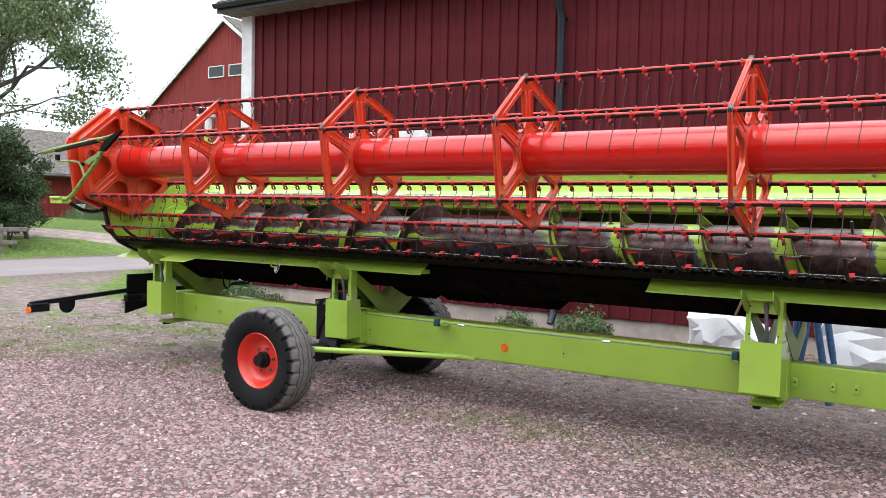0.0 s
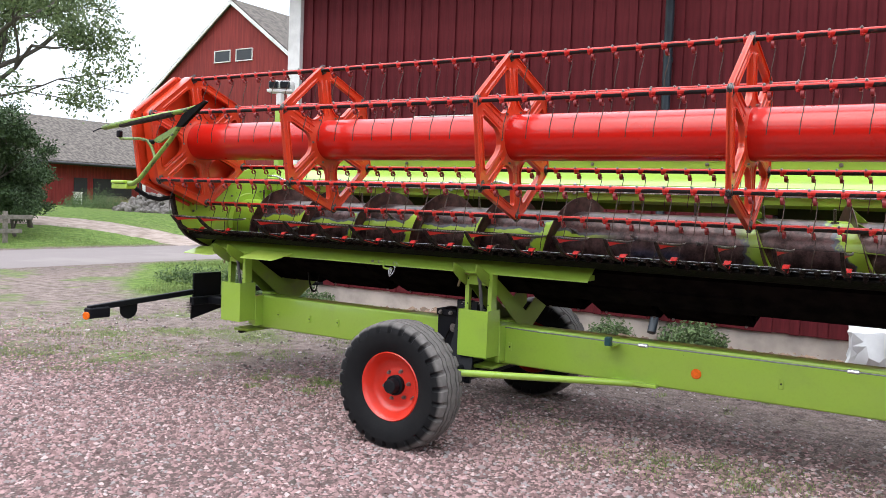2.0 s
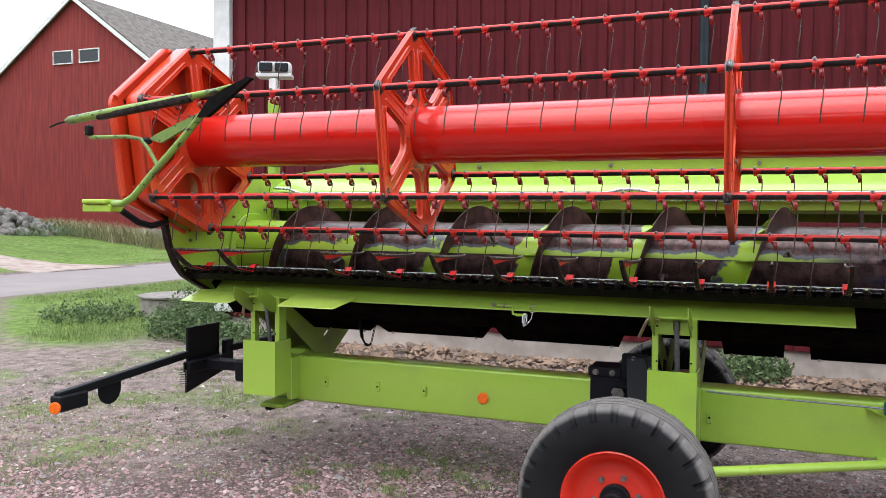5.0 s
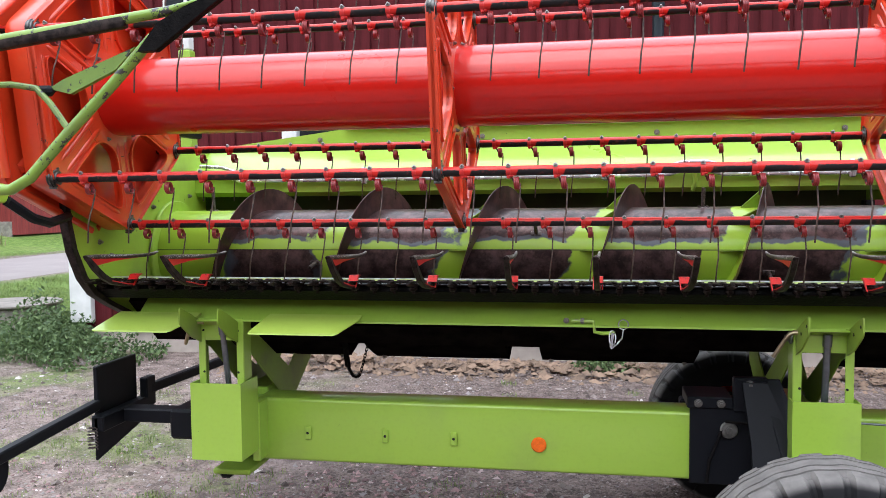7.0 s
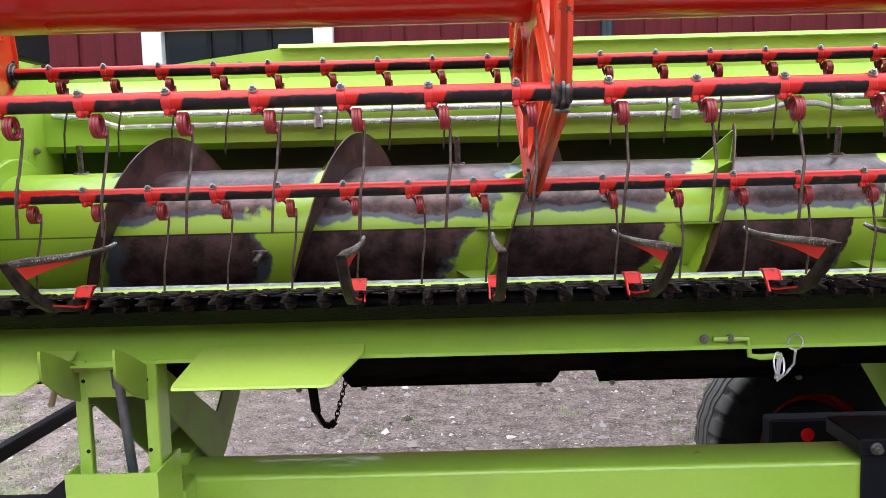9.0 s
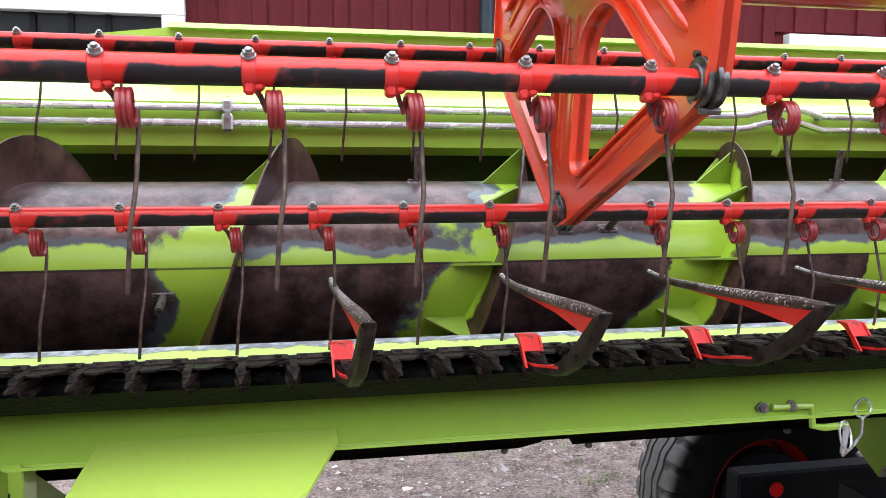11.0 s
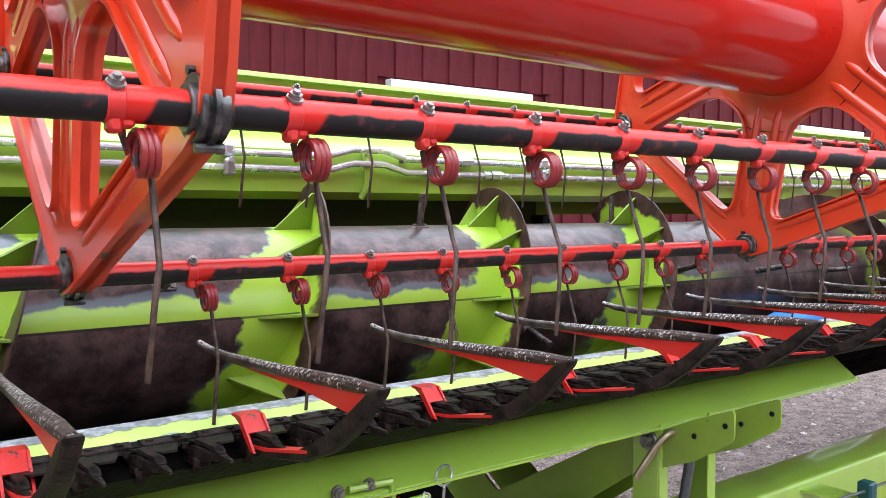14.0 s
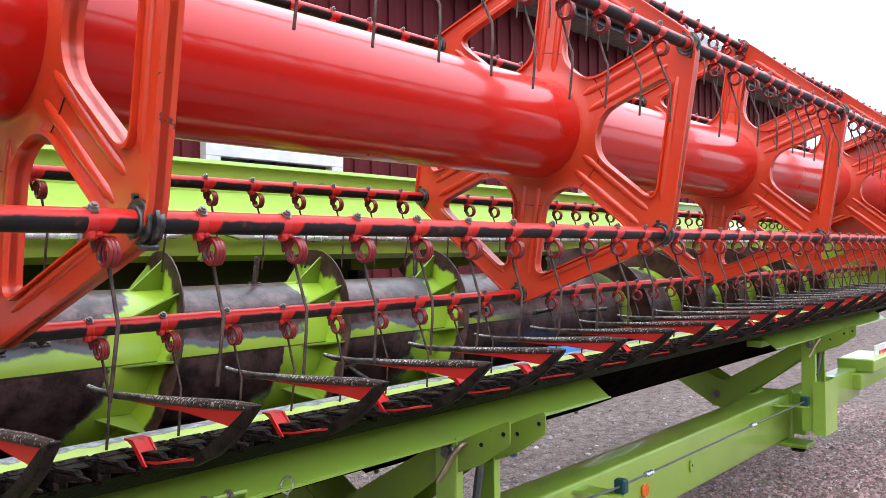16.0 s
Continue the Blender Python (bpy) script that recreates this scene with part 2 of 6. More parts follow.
def drum_material():
    """Auger tube: green paint worn to rust behind each flight, with a grey primer rim."""
    n = Nodes("worn_auger_paint")
    x, y, z = n.xyz(n.pos())
    ang = n.math("ARCTAN2", n.math("MULTIPLY", y, -1.0), z)
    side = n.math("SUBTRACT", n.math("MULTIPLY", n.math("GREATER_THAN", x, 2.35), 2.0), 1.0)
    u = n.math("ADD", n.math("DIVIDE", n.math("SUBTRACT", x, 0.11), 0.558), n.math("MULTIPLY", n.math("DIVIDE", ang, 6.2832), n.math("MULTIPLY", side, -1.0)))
    wob = n.math("MULTIPLY", n.math("SUBTRACT", n.noise(5.5, 5), 0.5), 0.75)
    fr = n.math("FRACT", n.math("ADD", u, 20.0))
    edge = n.math("ADD", fr, wob)
    middle = n.ramp(n.math("ABSOLUTE", n.math("SUBTRACT", x, 2.35)), 0.7, 0.4)
    worn = n.math("MAXIMUM", n.ramp(edge, 0.775, 0.75), middle)
    rim = n.math("MAXIMUM", n.ramp(n.math("ADD", edge, n.math("MULTIPLY", n.math("SUBTRACT", n.noise(3, 3), 0.5), 0.3)), 0.835, 0.79), middle)
    rust = n.mix(n.ramp(n.noise(14, 6, rough=0.7), 0.35, 0.7), (0.027, 0.014, 0.013), (0.15, 0.088, 0.084))
    rust = n.mix(n.ramp(n.noise(90, 3, rough=0.7), 0.62, 0.7), rust, (0.13, 0.085, 0.075))
    # a stripe of paint left above the weld seam along the tube
    deg = n.math("ADD", n.math("MULTIPLY", ang, 57.3), n.math("MULTIPLY", n.math("SUBTRACT", n.noise(5, 5), 0.5), 34.0))
    above = n.math("MULTIPLY", n.ramp(n.math("MULTIPLY", ang, 57.3), 82.5, 82.0), n.ramp(x, 2.2, 1.8))
    stripe = n.math("MULTIPLY", n.ramp(deg, 68.0, 70.0), above)
    left = n.math("MULTIPLY", n.ramp(deg, 73.0, 75.5), above)
    rim = n.math("MULTIPLY", n.math("MULTIPLY", rim, n.math("SUBTRACT", 1.0, left)), n.ramp(n.math("ADD", x, n.math("MULTIPLY", n.noise(6, 4), 0.2)), -1.06, -1.04))
    c = n.mix(rim, (0.34, 0.52, 0.04), (0.075, 0.085, 0.1))
    seam = n.ramp(n.math("ABSOLUTE", n.math("SUBTRACT", n.math("MULTIPLY", ang, 57.3), 83.0)), 0.9, 0.4)
    worn = n.math("MULTIPLY", n.math("MULTIPLY", worn, n.math("SUBTRACT", 1.0, stripe)), n.ramp(n.math("ADD", x, n.math("MULTIPLY", n.noise(6, 4), 0.2)), -1.02, -0.99))
    c = n.mix(worn, c, rust)
    c = n.mix(n.math("MULTIPLY", seam, 0.8), c, (0.02, 0.018, 0.015))
    n.bump(n.noise(45, 4), 0.15, 0.003)
    return n.done(c, n.math("MULTIPLY_ADD", worn, 0.03, 0.28), n.math("MULTIPLY", worn, 0.4), 0.0, 0.6)


AUGER = drum_material()


def strip_material():
    """Table edge: green paint scuffed to bare steel in scallops along both edges."""
    n = Nodes("scuffed_edge_paint")
    x, y, z = n.xyz(n.pos())
    u = n.math("ABSOLUTE", n.math("SUBTRACT", n.math("FRACT", n.math("DIVIDE", n.math("ADD", x, 20.0), 0.0762)), 0.5))
    d = n.math("ADD", n.math("MULTIPLY", n.math("ABSOLUTE", n.math("SUBTRACT", y, 0.155)), 36.0), n.math("ADD", n.math("MULTIPLY", u, 0.5), n.math("MULTIPLY", n.math("SUBTRACT", n.noise(40, 5), 0.5), 1.6)))
    k = n.ramp(d, 1.0, 1.15)
    c = n.mix(k, (0.46, 0.6, 0.12), n.mix(n.ramp(n.noise(60, 5), 0.4, 0.65), (0.24, 0.25, 0.28), (0.55, 0.57, 0.62)))
    rim = n.math("MULTIPLY", n.ramp(d, 0.9, 1.0), n.ramp(d, 1.16, 1.08))
    c = n.mix(n.math("MULTIPLY", rim, 0.75), c, (0.09, 0.1, 0.1))
    return n.done(c, 0.4, n.math("MULTIPLY", k, 0.35), 0.0)


STRIP = strip_material()


def flight_material():
    n = Nodes("worn_flight_paint")
    x, y, z = n.xyz(n.pos())
    r = n.math("SQRT", n.math("ADD", n.math("MULTIPLY", y, y), n.math("MULTIPLY", z, z)))
    f = n.math("ADD", n.math("MULTIPLY", n.math("SUBTRACT", r, 0.2), 7.0), n.math("MULTIPLY", n.noise(7, 5), 1.1))
    left = n.ramp(x, -0.2, 0.35)
    k = n.ramp(n.math("SUBTRACT", f, n.math("MULTIPLY", left, 0.42)), 0.5, 0.6)
    rust = n.mix(n.ramp(n.noise(18, 6, rough=0.7), 0.35, 0.7), (0.035, 0.014, 0.012), (0.13, 0.058, 0.048))
    c = n.mix(k, (0.34, 0.52, 0.03), rust)
    n.bump(n.noise(45, 4), 0.15, 0.003)
    return n.done(c, 0.42, n.math("MULTIPLY", k, 0.4))


FLIGHT = flight_material()
FLIGHT_RUST = plain("crop_worn_flight_steel", (0.12, 0.056, 0.048), 0.42, 0.3, 14, 0.5, 0.2, (0.035, 0.016, 0.014), 0.4)


def bat_material():
    """Red pipe, rubbed black along its lower front between the clamps."""
    n = Nodes("rubbed_red_pipe")
    x, y, z = n.xyz(n.pos())
    u = n.math("FRACT", n.math("ADD", n.math("DIVIDE", x, 0.15), 20.0))
    away = n.math("ABSOLUTE", n.math("SUBTRACT", u, 0.6))
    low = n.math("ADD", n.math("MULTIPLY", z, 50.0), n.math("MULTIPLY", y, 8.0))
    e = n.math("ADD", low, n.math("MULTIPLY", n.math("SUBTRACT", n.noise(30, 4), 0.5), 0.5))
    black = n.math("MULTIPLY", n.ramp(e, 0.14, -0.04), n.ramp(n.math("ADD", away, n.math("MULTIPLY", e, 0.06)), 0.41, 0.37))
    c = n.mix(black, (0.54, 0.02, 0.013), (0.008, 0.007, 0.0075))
    c = n.mix(n.math("MULTIPLY", n.ramp(n.noise(40, 4), 0.55, 0.75), 0.35), c, (0.25, 0.05, 0.04))
    return n.done(c, n.math("MULTIPLY_ADD", black, 0.25, 0.28), 0.0, 0.06, 0.3)


BAT = bat_material()


def ground_material():
    n = Nodes("gravel_and_grass")
    p = n.pos()
    x, y, z = n.xyz(p)
    # gravel
    v1, v2 = n.voronoi(42, "Color", p), n.voronoi(42, "Distance", p)
    v3, v4 = n.voronoi(95, "Color", p), n.voronoi(95, "Distance", p)
    s1, s2 = n.xyz(v1), n.xyz(v3)
    g = n.mix(s1[0], (0.44, 0.31, 0.302), (0.175, 0.12, 0.117))
    g = n.mix(n.ramp(s1[1], 0.82, 0.95), g, (0.5, 0.42, 0.4))
    g2 = n.mix(s2[0], (0.38, 0.268, 0.26), (0.16, 0.112, 0.108))
    g = n.mix(n.math("MULTIPLY", n.ramp(v2, 0.25, 0.55), 0.85), g, g2)
    g = n.mix(n.math("MULTIPLY", n.ramp(n.math("MULTIPLY", v2, n.math("ADD", v4, 0.6)), 0.3, 0.55), 0.8), g, (0.06, 0.048, 0.042))
    g = n.mix(n.math("MULTIPLY", n.ramp(n.noise(0.45, 4), 0.42, 0.68), 0.3), g, (0.25, 0.18, 0.165))
    # darker ground between the loose stones of the yard
    yard = n.math("MULTIPLY", n.math("MULTIPLY", n.ramp(x, -6.0, -4.2), n.ramp(x, 9.0, 7.2)), n.math("MULTIPLY", n.ramp(y, -5.6, -4.2), n.ramp(y, 0.6, -0.2)))
    g = n.mix(n.math("MULTIPLY", yard, 0.55), g, (0.13, 0.092, 0.085))
    # dirt near the barn and under the machine
    soil = n.ramp(n.math("ADD", y, n.math("MULTIPLY", n.noise(0.8, 4), 2.4)), 1.2, 2.2)
    g = n.mix(n.math("MULTIPLY", soil, 0.75), g, n.mix(n.ramp(n.math("ADD", n.math("MULTIPLY", n.noise(9, 6, rough=0.7), 0.45), n.math("MULTIPLY", n.noise(55, 5, rough=0.75), 0.55)), 0.38, 0.62), (0.06, 0.045, 0.039), (0.33, 0.262, 0.235)))
    # pale trodden soil round the lamp carrier
    bare = n.math("MULTIPLY", n.ramp(n.math("ADD", x, n.math("MULTIPLY", n.noise(0.9, 4), 1.6)), 0.2, -1.0), n.ramp(n.math("ADD", y, n.math("MULTIPLY", n.noise(1.3, 4), 1.4)), 0.1, 1.0))
    bare = n.math("MULTIPLY", bare, n.ramp(x, -11.0, -9.0))
    g = n.mix(n.math("MULTIPLY", bare, 0.8), g, n.mix(n.ramp(n.math("ADD", n.math("MULTIPLY", n.noise(7, 6), 0.5), n.math("MULTIPLY", n.noise(50, 5, rough=0.75), 0.5)), 0.38, 0.62), (0.12, 0.092, 0.08), (0.38, 0.3, 0.27)))
    # grass
    far = n.ramp(n.math("ADD", x, n.math("MULTIPLY", n.noise(0.6, 4), 1.6)), -15.2, -16.0)
    verge = n.math("MULTIPLY", n.ramp(x, -4.6, -6.2), n.math("MULTIPLY", n.ramp(x, -11.3, -10.4), n.ramp(n.math("ADD", y, n.math("MULTIPLY", n.noise(1.1, 4), 2.2)), 3.8, 4.8)))
    verge = n.math("MULTIPLY", verge, n.ramp(n.math("ADD", n.math("ADD", y, n.math("MULTIPLY", x, 0.9)), n.math("MULTIPLY", n.noise(1.3, 5), 1.2)), -2.7, -2.0))
    strip = n.math("MULTIPLY", n.ramp(n.math("ABSOLUTE", n.math("SUBTRACT", y, 0.75)), 1.5, 0.6), n.ramp(n.noise(1.5, 5), 0.6, 0.72))
    strip = n.math("MULTIPLY", strip, n.ramp(x, 5.5, 4.5))
    patch = n.math("MULTIPLY", n.math("MULTIPLY", n.ramp(x, -1.2, -2.6), n.ramp(n.noise(1.0, 5), 0.5, 0.62)), n.ramp(y, -1.3, 0.2))
    m = n.math("MAXIMUM", far, n.math("MAXIMUM", verge, n.math("MAXIMUM", n.math("MULTIPLY", strip, 0.45), n.math("MULTIPLY", patch, 0.65))))
    grass = n.mix(n.ramp(n.noise(6, 7, rough=0.7), 0.3, 0.7), (0.07, 0.13, 0.025), (0.2, 0.285, 0.07))
    grass = n.mix(n.math("MULTIPLY", n.ramp(n.noise(0.3, 3), 0.5, 0.75), 0.4), grass, (0.2, 0.21, 0.085))
    c = n.mix(m, g, grass)
    h = n.math("ADD", n.math("MULTIPLY", n.math("SUBTRACT", 1.0, v2), 0.02), n.math("MULTIPLY", n.math("SUBTRACT", 1.0, v4), 0.008))
    n.bump(h, 0.9, 0.9)
    return n.done(c, 0.92, 0.0, 0.0, 0.15)


GROUND = ground_material()


def asphalt_material():
    n = Nodes("pale_asphalt")
    c = n.mix(n.noise(50, 4), (0.19, 0.165, 0.162), (0.29, 0.25, 0.245))
    c = n.mix(n.math("MULTIPLY", n.ramp(n.noise(0.7, 4), 0.45, 0.7), 0.5), c, (0.3, 0.265, 0.25))
    n.bump(n.noise(90, 3), 0.2, 0.005)
    return n.done(c, 0.9, 0.0, 0.0, 0.15)


ASPHALT = asphalt_material()


def leaf_material(name, a, b):
    n = Nodes(name)
    c = n.mix(n.island(), a, b)
    n.b.inputs["Transmission Weight"].default_value = 0.0
    return n.done(c, 0.6)


LEAF = leaf_material("tree_leaves", (0.06, 0.1, 0.035), (0.19, 0.25, 0.1))
LEAF_DARK = leaf_material("dark_bush_leaves", (0.018, 0.042, 0.012), (0.055, 0.1, 0.028))
WEED = leaf_material("weed_leaves", (0.04, 0.08, 0.025), (0.14, 0.21, 0.075))
GRASS = leaf_material("grass_blades", (0.085, 0.145, 0.03), (0.25, 0.31, 0.09))
DRYGRASS = leaf_material("dry_grass_blades", (0.15, 0.15, 0.06), (0.29, 0.25, 0.13))
BARK = plain("bark", (0.1, 0.085, 0.07), 0.9, 0.0, 8, 0.5, 0.6)


def stones_material(name, dark, light, pale):
    n = Nodes(name)
    i = n.island()
    c = n.mix(n.math("FRACT", n.math("MULTIPLY", i, 7.0)), dark, light)
    c = n.mix(n.ramp(i, 0.93, 0.94), c, pale)
    c = n.mix(n.ramp(n.math("FRACT", n.math("MULTIPLY", i, 31.0)), 0.88, 0.9), c, (0.3, 0.27, 0.265))
    n.bump(n.noise(60, 3), 0.2, 0.005)
    return n.done(c, 0.85, 0.0, 0.0, 0.25)


PEBBLE = stones_material("gravel_stones", (0.125, 0.08, 0.077), (0.44, 0.285, 0.276), (0.52, 0.4, 0.385))
SOIL_STONE = stones_material("soil_stones", (0.075, 0.057, 0.05), (0.34, 0.285, 0.262), (0.55, 0.5, 0.48))

# ---- mesh tools ----


def mesh_of(bm, name, mats, smooth=None):
    me = bpy.data.meshes.new(name)
    bmesh.ops.recalc_face_normals(bm, faces=bm.faces)
    bm.to_mesh(me)
    bm.free()
    for m in mats if isinstance(mats, (list, tuple)) else [mats]:
        me.materials.append(m)
    if smooth is not None:
        me.polygons.foreach_set("use_smooth", [True] * len(me.polygons))
        me.set_sharp_from_angle(angle=radians(smooth))
    return me


def placed(ob):
    """The pose of an object in the world, through its parents."""
    m = ob.matrix_basis.copy()
    return placed(ob.parent) @ ob.matrix_parent_inverse @ m if ob.parent else m


def under(ob, parent):
    """Makes ob a part of parent, with its own pose kept in the world."""
    if parent:
        ob.parent = parent
        ob.matrix_parent_inverse = placed(parent).inverted()
    return ob


def part(name, bm, mat, parent=None, label="", smooth=35, at=None):
    """One mesh object, under a thing or a part."""
    ob = new(name, mesh_of(bm, name, mat, smooth))
    if at is not None:
        ob.matrix_basis = at
    return tagged(under(ob, parent), label)


def shared(name, me, parent, m, label=""):
    """One more object on a mesh that others use too."""
    ob = new(name, me)
    ob.matrix_basis = m
    return tagged(under(ob, parent), label)


def thing(name, label, category, group="", at=(0, 0, 0), kind=""):
    ob = new(name)
    ob.empty_display_size = 0.1
    ob.location = at
    return tagged(ob, label, category, group, kind)


def box(bm, lo, hi, bev=0.0, m=None, seg=1, mi=0):
    """A box between two corners, with rounded edges."""
    c, s = [(a + b) / 2 for a, b in zip(lo, hi)], [abs(b - a) for a, b in zip(lo, hi)]
    r = bmesh.ops.create_cube(bm, size=1.0, matrix=Matrix.Translation(c) @ Matrix.Diagonal((*s, 1)))
    vs = r["verts"]
    faces = {f for v in vs for f in v.link_faces}
    if bev:
        es = list({e for v in vs for e in v.link_edges})
        q = bmesh.ops.bevel(bm, geom=es, offset=min(bev, min(s) * 0.45), segments=seg, affect="EDGES", profile=0.5)
        faces = set(q["faces"]) | {f for f in faces if f.is_valid}
        vs = list({v for f in faces for v in f.verts})
    if mi:
        for f in faces:
            f.material_index = mi
    if m is not None:
        bmesh.ops.transform(bm, matrix=m, verts=vs)
    return vs


def cyl(bm, p, q, r, seg=16, r2=None, mi=0, bev=0.0):
    """A closed cylinder or cone from p to q."""
    p, q = Vector(p), Vector(q)
    z = (q - p).normalized()
    x = z.orthogonal().normalized()
    y = z.cross(x)
    r2 = r if r2 is None else r2
    rings = [(p, r), (q, r2)] if not bev else [(p, r - bev), (p + z * bev, r), (q - z * bev, r2), (q, r2 - bev)]
    rows = [[bm.verts.new(c + (x * math.cos(a) + y * math.sin(a)) * rr) for a in (2 * math.pi * k / seg for k in range(seg))] for c, rr in rings]
    fs = []
    for a, b in zip(rows, rows[1:]):
        fs += [bm.faces.new((a[k], a[(k + 1) % seg], b[(k + 1) % seg], b[k])) for k in range(seg)]
    fs += [bm.faces.new(rows[0][::-1]), bm.faces.new(rows[-1])]
    for f in fs:
        f.material_index = mi
    return [v for row in rows for v in row]


def sweep(bm, pts, r, seg=8, mi=0, radii=None):
    """A round bar along points."""
    pts = [Vector(p) for p in pts]
    prev, rows = None, []
    for i, p in enumerate(pts):
        t = (pts[min(i + 1, len(pts) - 1)] - pts[max(i - 1, 0)]).normalized()
        x = t.orthogonal().normalized() if prev is None else (prev - t * prev.dot(t)).normalized()
        prev = x
        y = t.cross(x)
        rr = radii[i] if radii else r
        rows.append([bm.verts.new(p + (x * math.cos(a) + y * math.sin(a)) * rr) for a in (2 * math.pi * k / seg for k in range(seg))])
    fs = []
    for a, b in zip(rows, rows[1:]):
        fs += [bm.faces.new((a[k], a[(k + 1) % seg], b[(k + 1) % seg], b[k])) for k in range(seg)]
    fs += [bm.faces.new(rows[0][::-1]), bm.faces.new(rows[-1])]
    for f in fs:
        f.material_index = mi


def extrude(bm, loop, d, mi=0):
    """A solid from a closed loop of 3D points, pushed along d."""
    d = Vector(d)
    a = [bm.verts.new(Vector(p)) for p in loop]
    b = [bm.verts.new(Vector(p) + d) for p in loop]
    n = len(a)
    fs = [bm.faces.new(a[::-1]), bm.faces.new(b)] + [bm.faces.new((a[k], a[(k + 1) % n], b[(k + 1) % n], b[k])) for k in range(n)]
    for f in fs:
        f.material_index = mi
    return a + b


def sheet(bm, prof, x0, x1, th=0.006, mi=0):
    """A bent sheet of a thickness: a profile of (y, z) carried along x."""
    n = len(prof)
    off = []
    for i in range(n):
        a, b = Vector(prof[max(i - 1, 0)]), Vector(prof[min(i + 1, n - 1)])
        t = (b - a).normalized()
        off.append((prof[i][0] - t.y * th, prof[i][1] + t.x * th))
    loop = [(x0, y, z) for y, z in list(prof) + off[::-1]]
    a = [bm.verts.new(p) for p in loop]
    b = [bm.verts.new((x1, p[1], p[2])) for p in loop]
    m = len(loop)
    fs = [bm.faces.new((a[k], a[(k + 1) % m], b[(k + 1) % m], b[k])) for k in range(m)]
    for rows, s in ((a, 1), (b, -1)):
        for i in range(n - 1):
            fs.append(bm.faces.new([rows[i], rows[i + 1], rows[m - 2 - i], rows[m - 1 - i]][::s]))
    for f in fs:
        f.material_index = mi


def plate(bm, outer, holes, x0, th):
    """A flat plate with holes, in the plane x = x0, thickness th: loops of (y, z)."""
    edges = []
    for loop in [outer] + holes:
        vs = [bm.verts.new((x0, y, z)) for y, z in loop]
        edges += [bm.edges.new((vs[k], vs[(k + 1) % len(vs)])) for k in range(len(vs))]
    r = bmesh.ops.triangle_fill(bm, edges=edges, use_beauty=True, use_dissolve=False)
    fs = [g for g in r["geom"] if isinstance(g, bmesh.types.BMFace)]
    e = bmesh.ops.extrude_face_region(bm, geom=fs)
    bmesh.ops.translate(bm, vec=(th, 0, 0), verts=[g for g in e["geom"] if isinstance(g, bmesh.types.BMVert)])


def rounded(poly, r, steps=4):
    """A polygon of 2D points with its corners rounded."""
    out, n = [], len(poly)
    for i in range(n):
        p, a, b = Vector(poly[i]), Vector(poly[i - 1]), Vector(poly[(i + 1) % n])
        u, v = (a - p), (b - p)
        k = min(r, u.length * 0.48, v.length * 0.48)
        s, e = p + u.normalized() * k, p + v.normalized() * k
        for j in range(steps + 1):
            t = j / steps
            q = s * (1 - t) ** 2 + p * 2 * t * (1 - t) + e * t * t
            out.append((q.x, q.y))
    return out


def bolt_mesh():
    bm = bmesh.new()
    cyl(bm, (0, 0, 0), (0, 0, 0.004), 0.0125, 12)
    cyl(bm, (0, 0, 0.004), (0, 0, 0.013), 0.0098, 6)
    cyl(bm, (0, 0, 0.013), (0, 0, 0.019), 0.0055, 8)
    return mesh_of(bm, "bolt", BOLT, 30)


BOLT_ME = bolt_mesh()
AIM = {"-y": pose(0, 0, 0, 90, 0, 0), "+y": pose(0, 0, 0, -90, 0, 0), "z": Matrix.Identity(4), "-x": pose(0, 0, 0, 0, -90, 0), "x": pose(0, 0, 0, 0, 90, 0)}


def bolt(parent, p, way="z", s=1.0):
    return shared("bolt", BOLT_ME, parent, Matrix.Translation(p) @ AIM[way] @ Matrix.Diagonal((s, s, s, 1)))

# ---- ground and distance ----


def smooth01(a, b, v):
    t = min(1.0, max(0.0, (v - a) / (b - a)))
    return t * t * (3 - 2 * t)


def height(x, y):
    """The lie of the land: a level yard, and a slope up beyond the road."""
    return 0.68 * smooth01(-16.5, -24, x) + 0.05 * noise.noise((x * 0.12, y * 0.12, 0)) * smooth01(-16, -22, x)


def ground():
    bm = bmesh.new()
    xs = [-400, -250, -150, -100, -70, -55, -48] + [-44 + 1.5 * k for k in range(22)] + [-10, -8, -6, -4, -2, 0, 3, 6, 9, 14, 20, 40, 90, 200, 400]
    ys = [-400, -200, -80, -30, -15, -8, -4, 0, 3, 5.5] + [8 + 2.5 * k for k in range(16)] + [55, 80, 150, 300, 600]
    grid = [[bm.verts.new((x, y, height(x, y))) for x in xs] for y in ys]
    for a, b in zip(grid, grid[1:]):
        for k in range(len(xs) - 1):
            bm.faces.new((a[k], a[k + 1], b[k + 1], b[k]))
    tagged(part("ground", bm, GROUND, None, "pinkish gravel yard with grass patches and verges", 60), "", "ground", kind="structure")
    bm = bmesh.new()
    rows = []
    for k in range(60):
        y = -60 + 3.0 * k
        bend = 0.0009 * (y - 8) ** 2
        rows.append([bm.verts.new((x - bend + 0.12 * noise.noise((y * 0.4, x, 3)), y, z)) for x, z in ((-11.1, -0.02), (-11.2, 0.012), (-13.4, 0.03), (-15.5, 0.012), (-15.6, -0.02))])
    for a, b in zip(rows, rows[1:]):
        for k in range(4):
            bm.faces.new((a[k], a[k + 1], b[k + 1], b[k]))
    tagged(part("road", bm, ASPHALT, None, "narrow pale grey asphalt road past the yard", 60), "", "road", kind="structure")


ground()


